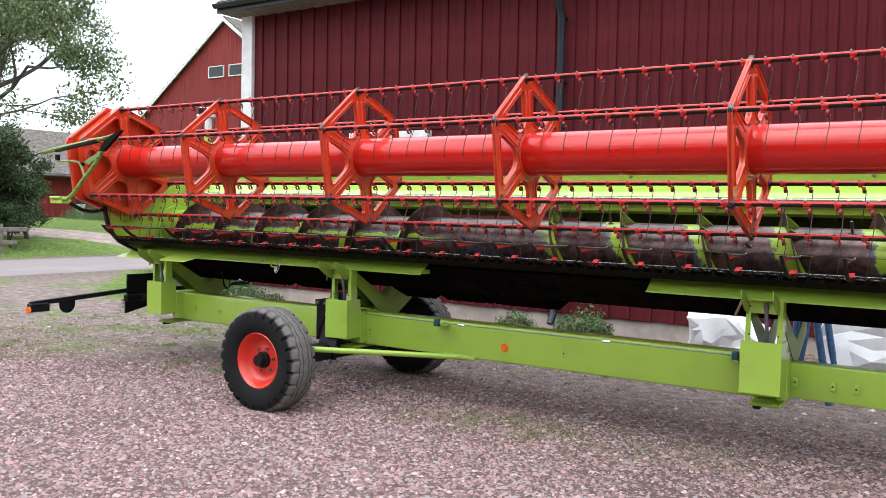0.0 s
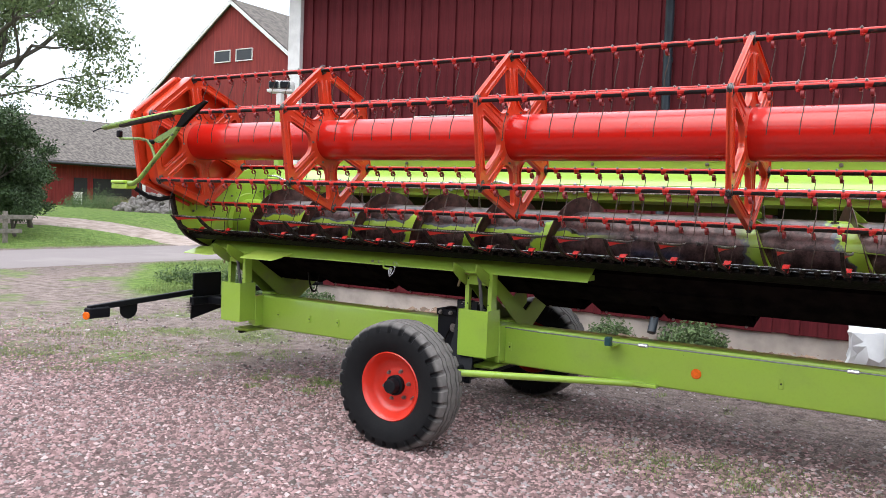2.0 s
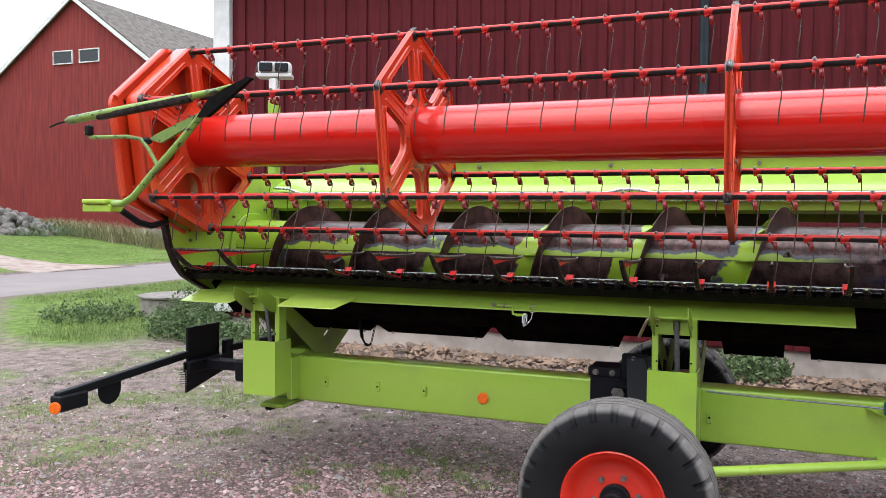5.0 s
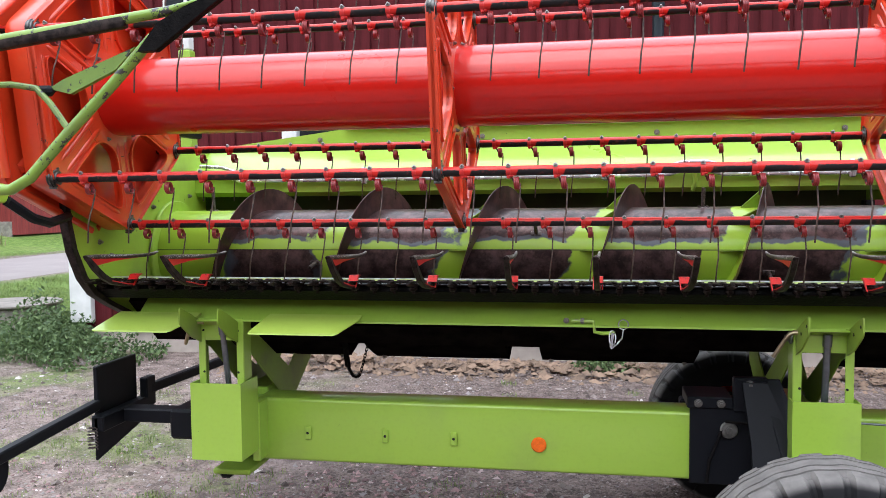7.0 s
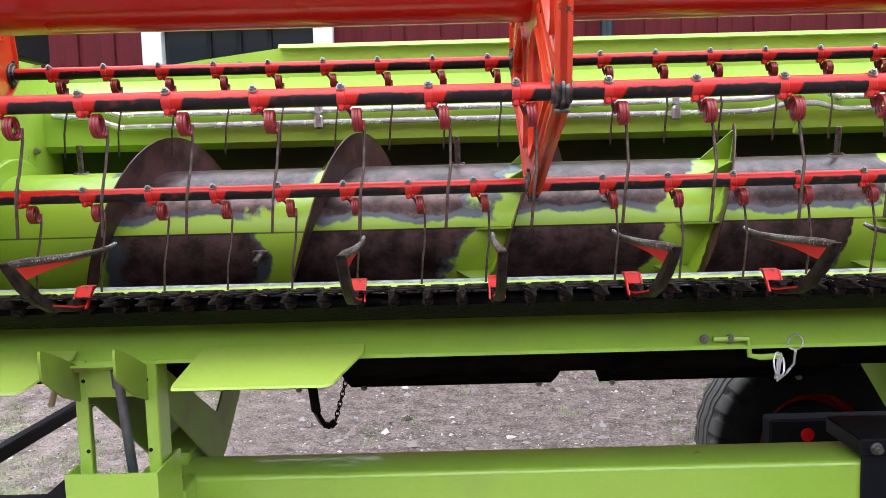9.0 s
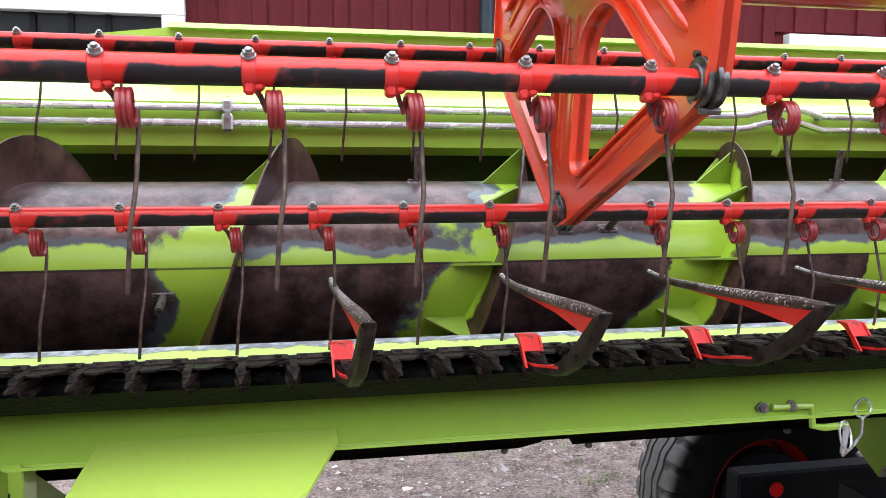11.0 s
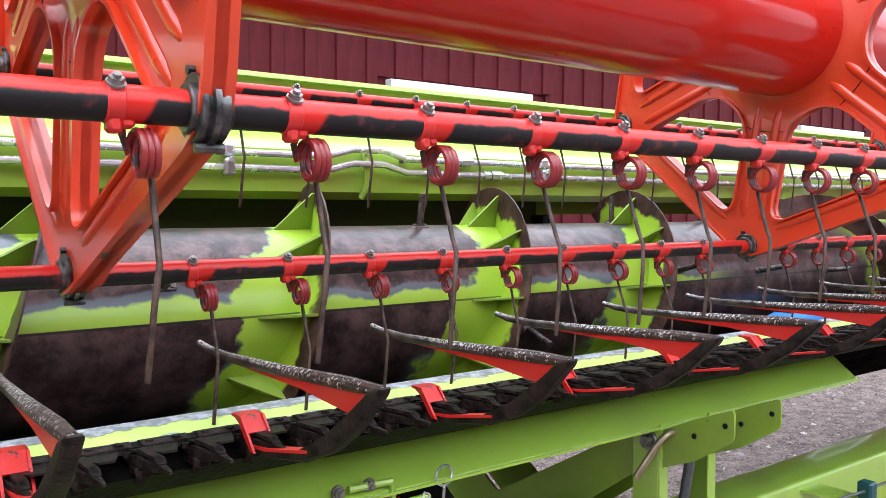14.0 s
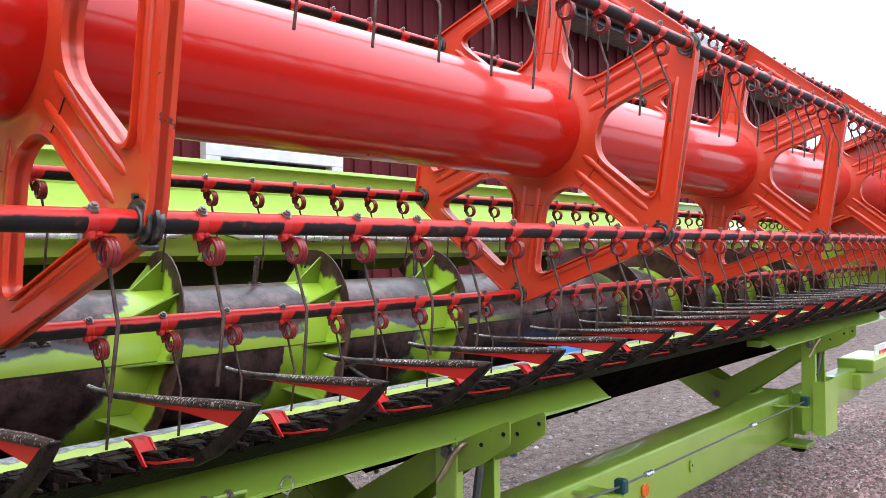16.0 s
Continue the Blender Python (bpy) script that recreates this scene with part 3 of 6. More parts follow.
def track():
    """The dirt track that leaves the road and bends round the lawn."""
    line = [Vector(p) for p in ((-15.3, 13.4), (-17.0, 13.5), (-19.0, 13.3), (-20.6, 12.6), (-21.6, 11.4), (-22.2, 9.8), (-23.0, 7.6), (-24.5, 4.6), (-27.0, 0.5))]
    bm = bmesh.new()
    rows = []
    for i in range(len(line) - 1):
        for k in range(8):
            p = line[i].lerp(line[i + 1], k / 8)
            d = (line[min(i + 1, len(line) - 1)] - line[max(i - 1, 0)]).normalized()
            nrm = Vector((-d.y, d.x))
            wide = 1.35 + 0.7 * smooth01(-18.5, -15.5, p.x)
            row = []
            for s in (-1.0, -0.6, 0.0, 0.6, 1.0):
                q = p + nrm * s * (wide + 0.35 * noise.noise((p.x * 1.3, p.y * 1.3, s * 5)))
                row.append(bm.verts.new((q.x, q.y, height(q.x, q.y) + (0.03 if abs(s) < 1 else -0.02))))
            rows.append(row)
    for a, b in zip(rows, rows[1:]):
        for k in range(4):
            bm.faces.new((a[k], a[k + 1], b[k + 1], b[k]))
    tagged(part("track", bm, TRACK, None, "pale dirt track bending off the road", 60), "", "track", kind="structure")


track()


def scattered(name, label, category, mat, spots, seed):
    """Many small angular stones in one mesh, from rows of x, y, z, size."""
    g = np.random.default_rng(seed)
    spots = np.array(spots)
    n = len(spots)
    ang = np.array((0.2, 1.3, 2.5, 3.6, 5.0))[None, :] + g.uniform(-0.3, 0.3, (n, 5))
    size = spots[:, 3]
    sx, sy, sz = size * g.uniform(0.8, 1.35, n), size * g.uniform(0.65, 1.0, n), size * g.uniform(0.55, 1.15, n)
    rad = g.uniform(0.7, 1.1, (n, 5))
    px, py = np.cos(ang) * rad * sx[:, None], np.sin(ang) * rad * sy[:, None]
    pz = g.uniform(-0.15, 0.4, (n, 5)) * sz[:, None]
    co = np.zeros((n, 6, 3))
    co[:, :5, 0], co[:, :5, 1], co[:, :5, 2] = px, py, pz
    co[:, 5, 0], co[:, 5, 1], co[:, 5, 2] = g.uniform(-0.35, 0.35, n) * sx, g.uniform(-0.35, 0.35, n) * sy, sz * g.uniform(0.6, 0.95, n)
    turn = g.uniform(0, 6.28, n)
    c, d = np.cos(turn)[:, None], np.sin(turn)[:, None]
    x, y = co[:, :, 0].copy(), co[:, :, 1].copy()
    co[:, :, 0], co[:, :, 1] = x * c - y * d, x * d + y * c
    co += spots[:, None, :3]
    tri = np.array([(k, (k + 1) % 5, 5) for k in range(5)])
    loops = (np.arange(n)[:, None, None] * 6 + tri[None]).reshape(-1)
    me = bpy.data.meshes.new(name)
    me.vertices.add(n * 6)
    me.vertices.foreach_set("co", co.reshape(-1))
    me.loops.add(len(loops))
    me.loops.foreach_set("vertex_index", loops.astype(np.int32))
    me.polygons.add(n * 5)
    me.polygons.foreach_set("loop_start", np.arange(0, n * 15, 3, dtype=np.int32))
    me.polygons.foreach_set("use_smooth", [False] * (n * 5))
    me.update(calc_edges=True)
    me.materials.append(mat)
    tagged(new(name, me), label, category, kind="stuff")


def gravel():
    r = random.Random(11)
    spots = []
    for _ in range(290000):
        x, y = r.uniform(-6.0, 8.6), r.uniform(-5.2, 1.6)
        edge = min((x + 6.0) / 1.6, (8.6 - x) / 1.6, (y + 5.2) / 1.4, (1.6 - y) / 1.6) + 0.4 * noise.noise((x * 0.7, y * 0.7, 9))
        if r.random() > edge:
            continue
        wild = noise.noise((x * 0.8, y * 0.8, 4))
        trodden = smooth01(-0.2, -1.6, x) * smooth01(-1.2, 0.0, y + 0.5 * wild)
        if r.random() < 0.8 * trodden or wild + r.uniform(-0.3, 0.3) < -0.62:
            continue
        spots.append((x, y, -0.003, r.uniform(0.008, 0.017) + 0.012 * r.random() ** 3))
    scattered("gravel", "loose pinkish grey gravel stones", "gravel", PEBBLE, spots, 11)
    # soil with small stones under the machine and towards the barn
    spots = []
    for _ in range(90000):
        x, y = r.uniform(-5.5, 8.0), r.uniform(0.2, 4.4)
        if noise.noise((x * 1.1, y * 1.1, 6)) + r.uniform(-0.5, 0.5) > -0.15:
            spots.append((x, y, -0.002, 0.003 + 0.009 * r.random() ** 1.5))
    for _ in range(5200):
        spots.append((r.uniform(-4.5, 8), r.uniform(0.3, 4.3), -0.003, 0.01 + 0.026 * r.random() ** 3))
    for _ in range(160):
        spots.append((r.uniform(-6, 7), r.uniform(-2.6, 4.0), -0.004, r.uniform(0.022, 0.042)))
    scattered("soil_stones", "small grey and brown stones on trodden soil", "stones", SOIL_STONE, spots, 12)


def blades(name, label, mat, spots, seed):
    """Tufts of grass: bent blades from (x, y, count, spread, height)."""
    r = random.Random(seed)
    verts, faces = [], []
    for x, y, n, spread, tall in spots:
        for _ in range(int(n * 1.6)):
            a, d = r.uniform(0, 6.28), spread * math.sqrt(r.random())
            px, py = x + math.cos(a) * d, y + math.sin(a) * d
            h, w, b = tall * r.uniform(0.4, 1.1), r.uniform(0.0009, 0.0022) * (1 + tall * 8), r.uniform(0, 6.28)
            ux, uy = math.cos(b), math.sin(b)
            lean = r.uniform(0.2, 1.1) * h
            z = height(px, py)
            k = len(verts)
            verts += [(px - uy * w, py + ux * w, z - 0.01), (px + uy * w, py - ux * w, z - 0.01),
                      (px + ux * lean * 0.4 + uy * w * 0.7, py + uy * lean * 0.4 - ux * w * 0.7, z + h * 0.65), (px + ux * lean * 0.4 - uy * w * 0.7, py + uy * lean * 0.4 + ux * w * 0.7, z + h * 0.65),
                      (px + ux * lean, py + uy * lean, z + h)]
            faces += [(k, k + 1, k + 2, k + 3), (k + 3, k + 2, k + 4)]
    me = bpy.data.meshes.new(name)
    me.from_pydata(verts, [], faces)
    me.materials.append(mat)
    tagged(new(name, me), label, "grass", kind="stuff")


def leafy(verts, faces, p, s, r):
    """One pointed leaf of two triangles folded at the middle."""
    n = Vector((r.uniform(-1, 1), r.uniform(-1, 1), r.uniform(-0.4, 1))).normalized()
    u = n.orthogonal().normalized()
    u = Matrix.Rotation(r.uniform(0, 6.28), 3, n) @ u
    v = n.cross(u)
    k = len(verts)
    verts += [tuple(p - u * s), tuple(p + v * s * 0.45 + n * s * 0.15), tuple(p + u * s), tuple(p - v * s * 0.45 + n * s * 0.15)]
    faces += [(k, k + 1, k + 2), (k, k + 2, k + 3)]


def weeds(name, label, spots, seed):
    """Low broad-leaved weeds on stalks."""
    r = random.Random(seed)
    verts, faces = [], []
    for x, y, n, spread, tall in spots:
        for _ in range(n):
            a, d = r.uniform(0, 6.28), spread * math.sqrt(r.random())
            p = Vector((x + math.cos(a) * d, y + math.sin(a) * d, height(x, y)))
            h = tall * r.uniform(0.4, 1.1) * (1 - 0.6 * d / spread)
            for _ in range(16):
                leafy(verts, faces, p + Vector((r.uniform(-0.05, 0.05), r.uniform(-0.05, 0.05), h * r.uniform(0.1, 1))), r.uniform(0.01, 0.034), r)
    me = bpy.data.meshes.new(name)
    me.from_pydata(verts, [], faces)
    me.materials.append(WEED)
    tagged(new(name, me), label, "weeds", kind="stuff")


def tree(name, label, at, tall, crown, crown_z, leaves, mat, seed, leaf=(0.07, 0.15)):
    """A tapered trunk, limbs that fork, and leaves in clumps at the ends of the limbs."""
    r = random.Random(seed)
    x, y, z = at
    t = thing(name, label, "bush" if tall < 5 else "tree", at=at)
    bm = bmesh.new()
    ends = []

    def limb(p, d, length, rad, depth):
        pts, radii = [p], [rad]
        for k in range(5):
            d = (d + Vector((r.uniform(-0.25, 0.25), r.uniform(-0.25, 0.25), r.uniform(-0.1, 0.18)))).normalized()
            p = p + d * length / 5
            pts.append(p)
            radii.append(rad * (1 - 0.13 * (k + 1)))
        sweep(bm, pts, rad, 7 if depth < 2 else 5, radii=radii)
        if depth >= 3:
            ends.extend(pts[2:])
            return
        for _ in range(4 if depth else 6):
            q = pts[r.randint(2, 5)]
            out = Vector((r.uniform(-1, 1), r.uniform(-1, 1), r.uniform(-0.35, 0.6))).normalized()
            limb(q, (d * 0.45 + out * 0.8).normalized(), length * r.uniform(0.5, 0.72), rad * 0.42, depth + 1)

    limb(Vector(at) - Vector((0, 0, 0.2)), Vector((0, 0, 1)), tall * 0.55, tall * 0.022 + 0.02, 0)
    part("trunk", bm, BARK, t, "", 60)
    verts, faces = [], []
    inside = [e for e in ends if (e - Vector((x, y, crown_z))).length < crown * 1.4] or ends
    per = max(1, leaves // len(inside))
    for e in inside:
        if r.random() < 0.12:
            continue
        for _ in range(per):
            q = e + Vector((r.gauss(0, 1), r.gauss(0, 1), r.gauss(0, 0.8))) * crown * 0.06
            if q.z > z + 0.05:
                leafy(verts, faces, q, r.uniform(*leaf), r)
    me = bpy.data.meshes.new("crown")
    me.from_pydata(verts, [], faces)
    me.materials.append(mat)
    under(new("crown", me), t)


def barn():
    """The long dark red barn behind the machine: y = 4.76, from the corner at x = -4.76."""
    y, x0, x1, top = 4.76, -4.76, 20.2, 4.66
    wins = [(-2.48, -1.02, 1.42, 2.68), (3.52, 5.1, 1.3, 2.57), (9.7, 11.3, 1.3, 2.57)]
    w = thing("barn", "long dark red timber barn with a pale plinth", "barn", at=(7.5, y + 5, 0))
    bm = bmesh.new()
    box(bm, (x0 + 0.02, y + 0.06, -0.3), (x1, y + 0.3, 0.27), 0.01)
    box(bm, (x0 + 0.02, y + 0.3, -0.3), (x0 + 0.3, y + 10, 0.27), 0.01)
    part("plinth", bm, PLINTH, w)
    bm = bmesh.new()
    spans = [(x0 + 0.02, wins[0][0]), (wins[0][1], wins[1][0]), (wins[1][1], wins[2][0]), (wins[2][1], x1)]
    for a, b in spans:
        box(bm, (a, y + 0.05, 0.27), (b, y + 0.16, top))
    for a, b, lo, hi in wins:
        box(bm, (a, y + 0.05, 0.27), (b, y + 0.16, lo))
        box(bm, (a, y + 0.05, hi), (b, y + 0.16, top))
    box(bm, (x0 + 0.02, y + 0.16, 0.27), (x0 + 0.16, y + 10, top))
    box(bm, (x1 - 0.14, y + 0.16, 0.27), (x1, y + 10, top))
    box(bm, (x0 + 0.02, y + 9.86, 0.27), (x1, y + 10, top))
    extrude(bm, [(x0 + 0.02, y + 0.05, top), (x0 + 0.02, y + 10, top), (x0 + 0.02, y + 5, top + 3.6)], (0.14, 0, 0))
    extrude(bm, [(x1 - 0.14, y + 0.05, top), (x1 - 0.14, y + 10, top), (x1 - 0.14, y + 5, top + 3.6)], (0.14, 0, 0))
    wall = part("wall", bm, BARN_RED, w)
    # boards and the narrow cover boards over their joints
    board, cover = {}, {}

    def strip(store, wid, z0, z1, th):
        key = (wid, z0, z1)
        if key not in store:
            b = bmesh.new()
            box(b, (-wid / 2, -th, z0), (wid / 2, 0.0, z1), 0.004)
            store[key] = mesh_of(b, "board", BARN_RED, 30)
        return store[key]

    k, x = 0, x0 + 0.2
    while x < x1 - 0.2:
        opened = [q for q in wins if q[0] - 0.1 < x < q[1] + 0.1]
        for z0, z1 in [(0.24, opened[0][2] - 0.02), (opened[0][3] + 0.02, top)] if opened else [(0.24, top)]:
            shared("board", strip(board, 0.268, z0, z1, 0.022), wall, Matrix.Translation((x, y + 0.048, 0.004 * math.sin(k * 2.3))))
            shared("cover_board", strip(cover, 0.1, z0, z1, 0.024), wall, Matrix.Translation((x + 0.139, y + 0.024, 0.004 * math.sin(k * 1.7))))
        x += 0.278
        k += 1
    bm = bmesh.new()
    box(bm, (x0 - 0.05, y - 0.045, 0.3), (x0 + 0.19, y + 0.03, top + 0.1), 0.006)
    box(bm, (x0 - 0.05, y + 0.03, 0.3), (x0 + 0.02, y + 0.2, top + 0.1), 0.006)
    part("corner_board", bm, WHITE, w, "white painted corner board")
    # roof, eaves and gutter
    bm = bmesh.new()
    for s in (-1, 1):
        yo = y + 5 + s * 5.45
        prof = [(yo, top + 0.06), (y + 5, top + 4.1)]
        a = [(x0 - 0.2, prof[0][0], prof[0][1]), (x0 - 0.2, prof[1][0], prof[1][1]), (x0 - 0.2, prof[1][0], prof[1][1] + 0.12), (x0 - 0.2, prof[0][0], prof[0][1] + 0.12)]
        extrude(bm, a, (x1 - x0 + 0.9, 0, 0))
    part("roof", bm, GUTTER, w, "black sheet metal roof", 20)
    bm = bmesh.new()
    box(bm, (x0 - 0.18, y - 0.4, top + 0.0), (x1 + 0.7, y + 0.1, top + 0.05), 0.005)
    part("soffit", bm, WOOD_GREY, w)
    bm = bmesh.new()
    n = 10
    loop = [(x0 - 0.22, y - 0.48 + 0.055 * math.cos(math.pi * (1 + k / n)), top + 0.13 + 0.065 * math.sin(math.pi * (1 + k / n))) for k in range(n + 1)]
    loop += [(p[0], y - 0.48 + (p[1] - y + 0.48) * 0.9, p[2] + 0.006) for p in loop[::-1]]
    extrude(bm, loop, (x1 - x0 + 0.97, 0, 0))
    box(bm, (x0 - 0.22, y - 0.428, top + 0.0), (x1 + 0.75, y - 0.402, top + 0.17), 0.004)
    part("gutter", bm, GUTTER, w, "black eaves gutter")
    # downpipe
    bm = bmesh.new()
    sweep(bm, [(1.05, y - 0.48, top + 0.08), (1.05, y - 0.46, top - 0.1), (1.05, y - 0.18, top - 0.5), (1.05, y - 0.11, top - 0.65), (1.05, y - 0.1, 0.3), (1.05, y - 0.2, 0.12)], 0.05, 14)
    for z in (0.8, 2.0, 3.2, 4.0):
        cyl(bm, (1.05, y - 0.1, z), (1.05, y - 0.1, z + 0.04), 0.056, 14)
        box(bm, (1.03, y - 0.06, z + 0.005), (1.07, y + 0.03, z + 0.035))
    part("downpipe", bm, PIPE, w, "dark blue-grey downpipe")
    for a, b, lo, hi in wins:
        win = part("window", frame_bars(a, b, lo, hi, y - 0.035, y + 0.1, 0.15), WHITE, w, "white framed barn window")
        bm = bmesh.new()
        box(bm, (a + 0.15, y + 0.06, lo + 0.15), (b - 0.15, y + 0.07, hi - 0.15))
        part("pane", bm, GLASS, win)
        bm = bmesh.new()
        for q in (0.34, 0.5, 0.66):
            xx = a + (b - a) * q
            box(bm, (xx - 0.018, y + 0.03, lo + 0.15), (xx + 0.018, y + 0.058, hi - 0.15), 0.003)
        part("glazing_bars", bm, BLACK, win)


def hall():
    """An unseen plain hall on the yard's open side, added to darken reflections."""
    h = thing("farm_hall", "plain dark red hall added out of view to darken reflections", "building", at=(2, -19, 0))
    bm = bmesh.new()
    extrude(bm, [(-16, -15, 0), (-16, -15, 5.2), (-16, -20, 7.8), (-16, -25, 5.2), (-16, -25, 0)], (40, 0, 0))
    part("wall", bm, BARN_RED, h, "", 20)
    for ya, yb in ((-14.4, -20.0), (-25.6, -20.0)):
        bm = bmesh.new()
        extrude(bm, [(-16.4, ya, 4.95), (-16.4, yb, 7.85), (-16.4, yb, 8.0), (-16.4, ya, 5.1)], (40.8, 0, 0))
        part("roof", bm, ROOF, h, "", 20)


def frame_bars(a, b, z0, z1, y0, y1, t):
    bm = bmesh.new()
    box(bm, (a, y0, z1 - t), (b, y1, z1), 0.004)
    box(bm, (a, y0, z0), (b, y1, z0 + t), 0.004)
    box(bm, (a, y0 + 0.002, z0 + t), (a + t, y1, z1 - t), 0.004)
    box(bm, (b - t, y0 + 0.002, z0 + t), (b, y1, z1 - t), 0.004)
    return bm


def gable_house():
    """The tall red barn across the road, gable towards the yard."""
    xl, xa, xr, y0, y1, zb, ze, zt = -33.1, -26.7, -20.3, 24.0, 48.0, 0.4, 6.25, 10.8
    h = thing("farm_building", "tall falu red gabled farm building with white trim", "building", at=(xa, 34, zb))
    bm = bmesh.new()
    extrude(bm, [(xl, y0, zb), (xr, y0, zb), (xr, y0, ze), (xa, y0, zt), (xl, y0, ze)], (0, y1 - y0, 0))
    part("wall", bm, HOUSE_RED, h, "", 20)
    for s, xe in ((-1, xl), (1, xr)):
        bm = bmesh.new()
        dx, dz = xe + s * 0.55 - xa, (zt - ze) * (abs(xe + s * 0.55 - xa) / (xr - xa))
        extrude(bm, [(xa, y0 - 0.16, zt + 0.05), (xa + dx, y0 - 0.16, zt + 0.05 - dz), (xa + dx, y0 - 0.16, zt + 0.2 - dz), (xa, y0 - 0.16, zt + 0.2)], (0, y1 - y0 + 1, 0))
        part("roof", bm, ROOF, h, "grey weathered shingle roof", 20)
        bm = bmesh.new()
        extrude(bm, [(xa, y0 - 0.22, zt - 0.06), (xa + dx, y0 - 0.22, zt - 0.06 - dz), (xa + dx, y0 - 0.22, zt + 0.12 - dz), (xa, y0 - 0.22, zt + 0.12)], (0, 0.055, 0))
        part("barge_board", bm, WHITE, h, "white barge board")
    bm = bmesh.new()
    box(bm, (xl - 0.06, y0 - 0.06, zb), (xl + 0.14, y0 - 0.004, ze + 0.1))
    part("corner_board", bm, WHITE, h)
    bm = bmesh.new()
    sweep(bm, [(xl - 0.5, y0 - 0.3, ze - 0.35), (xl - 0.1, y0 - 0.25, ze - 0.8), (xl - 0.1, y0 - 0.15, zb + 0.2)], 0.05, 8)
    part("downpipe", bm, GUTTER, h)
    for a, b in ((-27.91, -26.78), (-26.42, -25.3)):
        win = part("window", frame_bars(a, b, 8.0, 8.59, y0 - 0.06, y0 + 0.05, 0.045), WHITE, h)
        bm = bmesh.new()
        box(bm, (a + 0.06, y0 - 0.03, 8.06), (b - 0.06, y0 - 0.005, 8.53))
        part("pane", bm, GLASS, win)
    bm = bmesh.new()
    box(bm, (xl - 0.02, y0 - 0.03, zb - 0.6), (xr, y0 - 0.004, zb + 0.5))
    part("plinth", bm, CONCRETE, h)


def far_barn():
    """The low barn further off, its long side towards the yard."""
    x1, y0, y1, zb, ze, zr = -40.0, 8.0, 31.0, 0.5, 3.35, 5.75
    h = thing("low_barn", "low red barn with a grey tiled roof and dark doors", "building", at=(-44.5, 20, zb))
    bm = bmesh.new()
    extrude(bm, [(x1, y0, zb), (x1, y0, ze), (x1 - 4.5, y0, zr), (x1 - 9, y0, ze), (x1 - 9, y0, zb)], (0, y1 - y0, 0))
    part("wall", bm, HOUSE_RED, h, "", 20)
    for s in (0, 1):
        bm = bmesh.new()
        a, b = ((x1 + 0.6, ze - 0.35), (x1 - 4.5, zr + 0.1)) if not s else ((x1 - 9.6, ze - 0.35), (x1 - 4.5, zr + 0.1))
        extrude(bm, [(a[0], y0 - 0.5, a[1]), (b[0], y0 - 0.5, b[1]), (b[0], y0 - 0.5, b[1] + 0.2), (a[0], y0 - 0.5, a[1] + 0.2)], (0, y1 - y0 + 1, 0))
        part("roof", bm, ROOF, h, "", 20)
    for ya, yb in ((24.5, 25.35), (25.75, 28.4)):
        bm = bmesh.new()
        box(bm, (x1 - 0.05, ya, zb), (x1 + 0.04, yb, 2.28), 0.01)
        part("door", bm, DARK_DOOR, h, "dark boarded door")
    u = thing("utility_box", "small white utility box beside the dark door", "box", at=(-39.6, 24.5, 0.6))
    bm = bmesh.new()
    box(bm, (-39.75, 24.3, 0.6), (-39.45, 24.7, 1.4), 0.04, None, 2)
    part("cabinet", bm, WHITE, u)
    bm = bmesh.new()
    box(bm, (-39.78, 24.27, 1.4), (-39.42, 24.73, 1.46), 0.02)
    part("lid", bm, WHITE, u)
    bm = bmesh.new()
    sweep(bm, [(x1 + 0.66, y0 - 0.5, ze - 0.3), (x1 + 0.66, y1 + 0.5, ze - 0.3)], 0.09, 8)
    part("gutter", bm, GUTTER, h)


def fence():
    f = thing("fence", "weathered two-rail wooden fence beside the road", "fence", at=(-17.6, 6, 0))
    for k in range(4):
        y = 7.68 - k * 2.0
        bm = bmesh.new()
        box(bm, (-17.64, y - 0.05, -0.2), (-17.54, y + 0.05, 0.9), 0.01)
        part("post", bm, WOOD_GREY, f)
    for z, end in ((0.37, 8.1), (0.74, 8.4)):
        bm = bmesh.new()
        box(bm, (-17.538, 0.6, z - 0.06), (-17.5, end, z + 0.06), 0.008)
        part("rail", bm, WOOD_GREY, f)


def stone_heap():
    r = random.Random(3)
    bm = bmesh.new()
    for _ in range(260):
        a, d = r.uniform(0, 6.28), math.sqrt(r.random())
        x, y = -26.0 + 3.0 * d * math.cos(a), 19.6 + 1.4 * d * math.sin(a)
        z = height(x, y) + 1.15 * (1 - d) * r.uniform(0.3, 1.0)
        s = r.uniform(0.14, 0.3)
        m = Matrix.Translation((x, y, z)) @ Euler((r.uniform(0, 3), r.uniform(0, 3), r.uniform(0, 3))).to_matrix().to_4x4() @ Matrix.Diagonal((s, s * r.uniform(0.6, 0.9), s * r.uniform(0.5, 0.8), 1))
        bmesh.ops.create_icosphere(bm, subdivisions=1, radius=1.0, matrix=m)
    ob = part("stone_heap", bm, STONE, None, "heap of rounded grey field stones by the gable", 25)
    tagged(ob, "", "stones", kind="stuff")


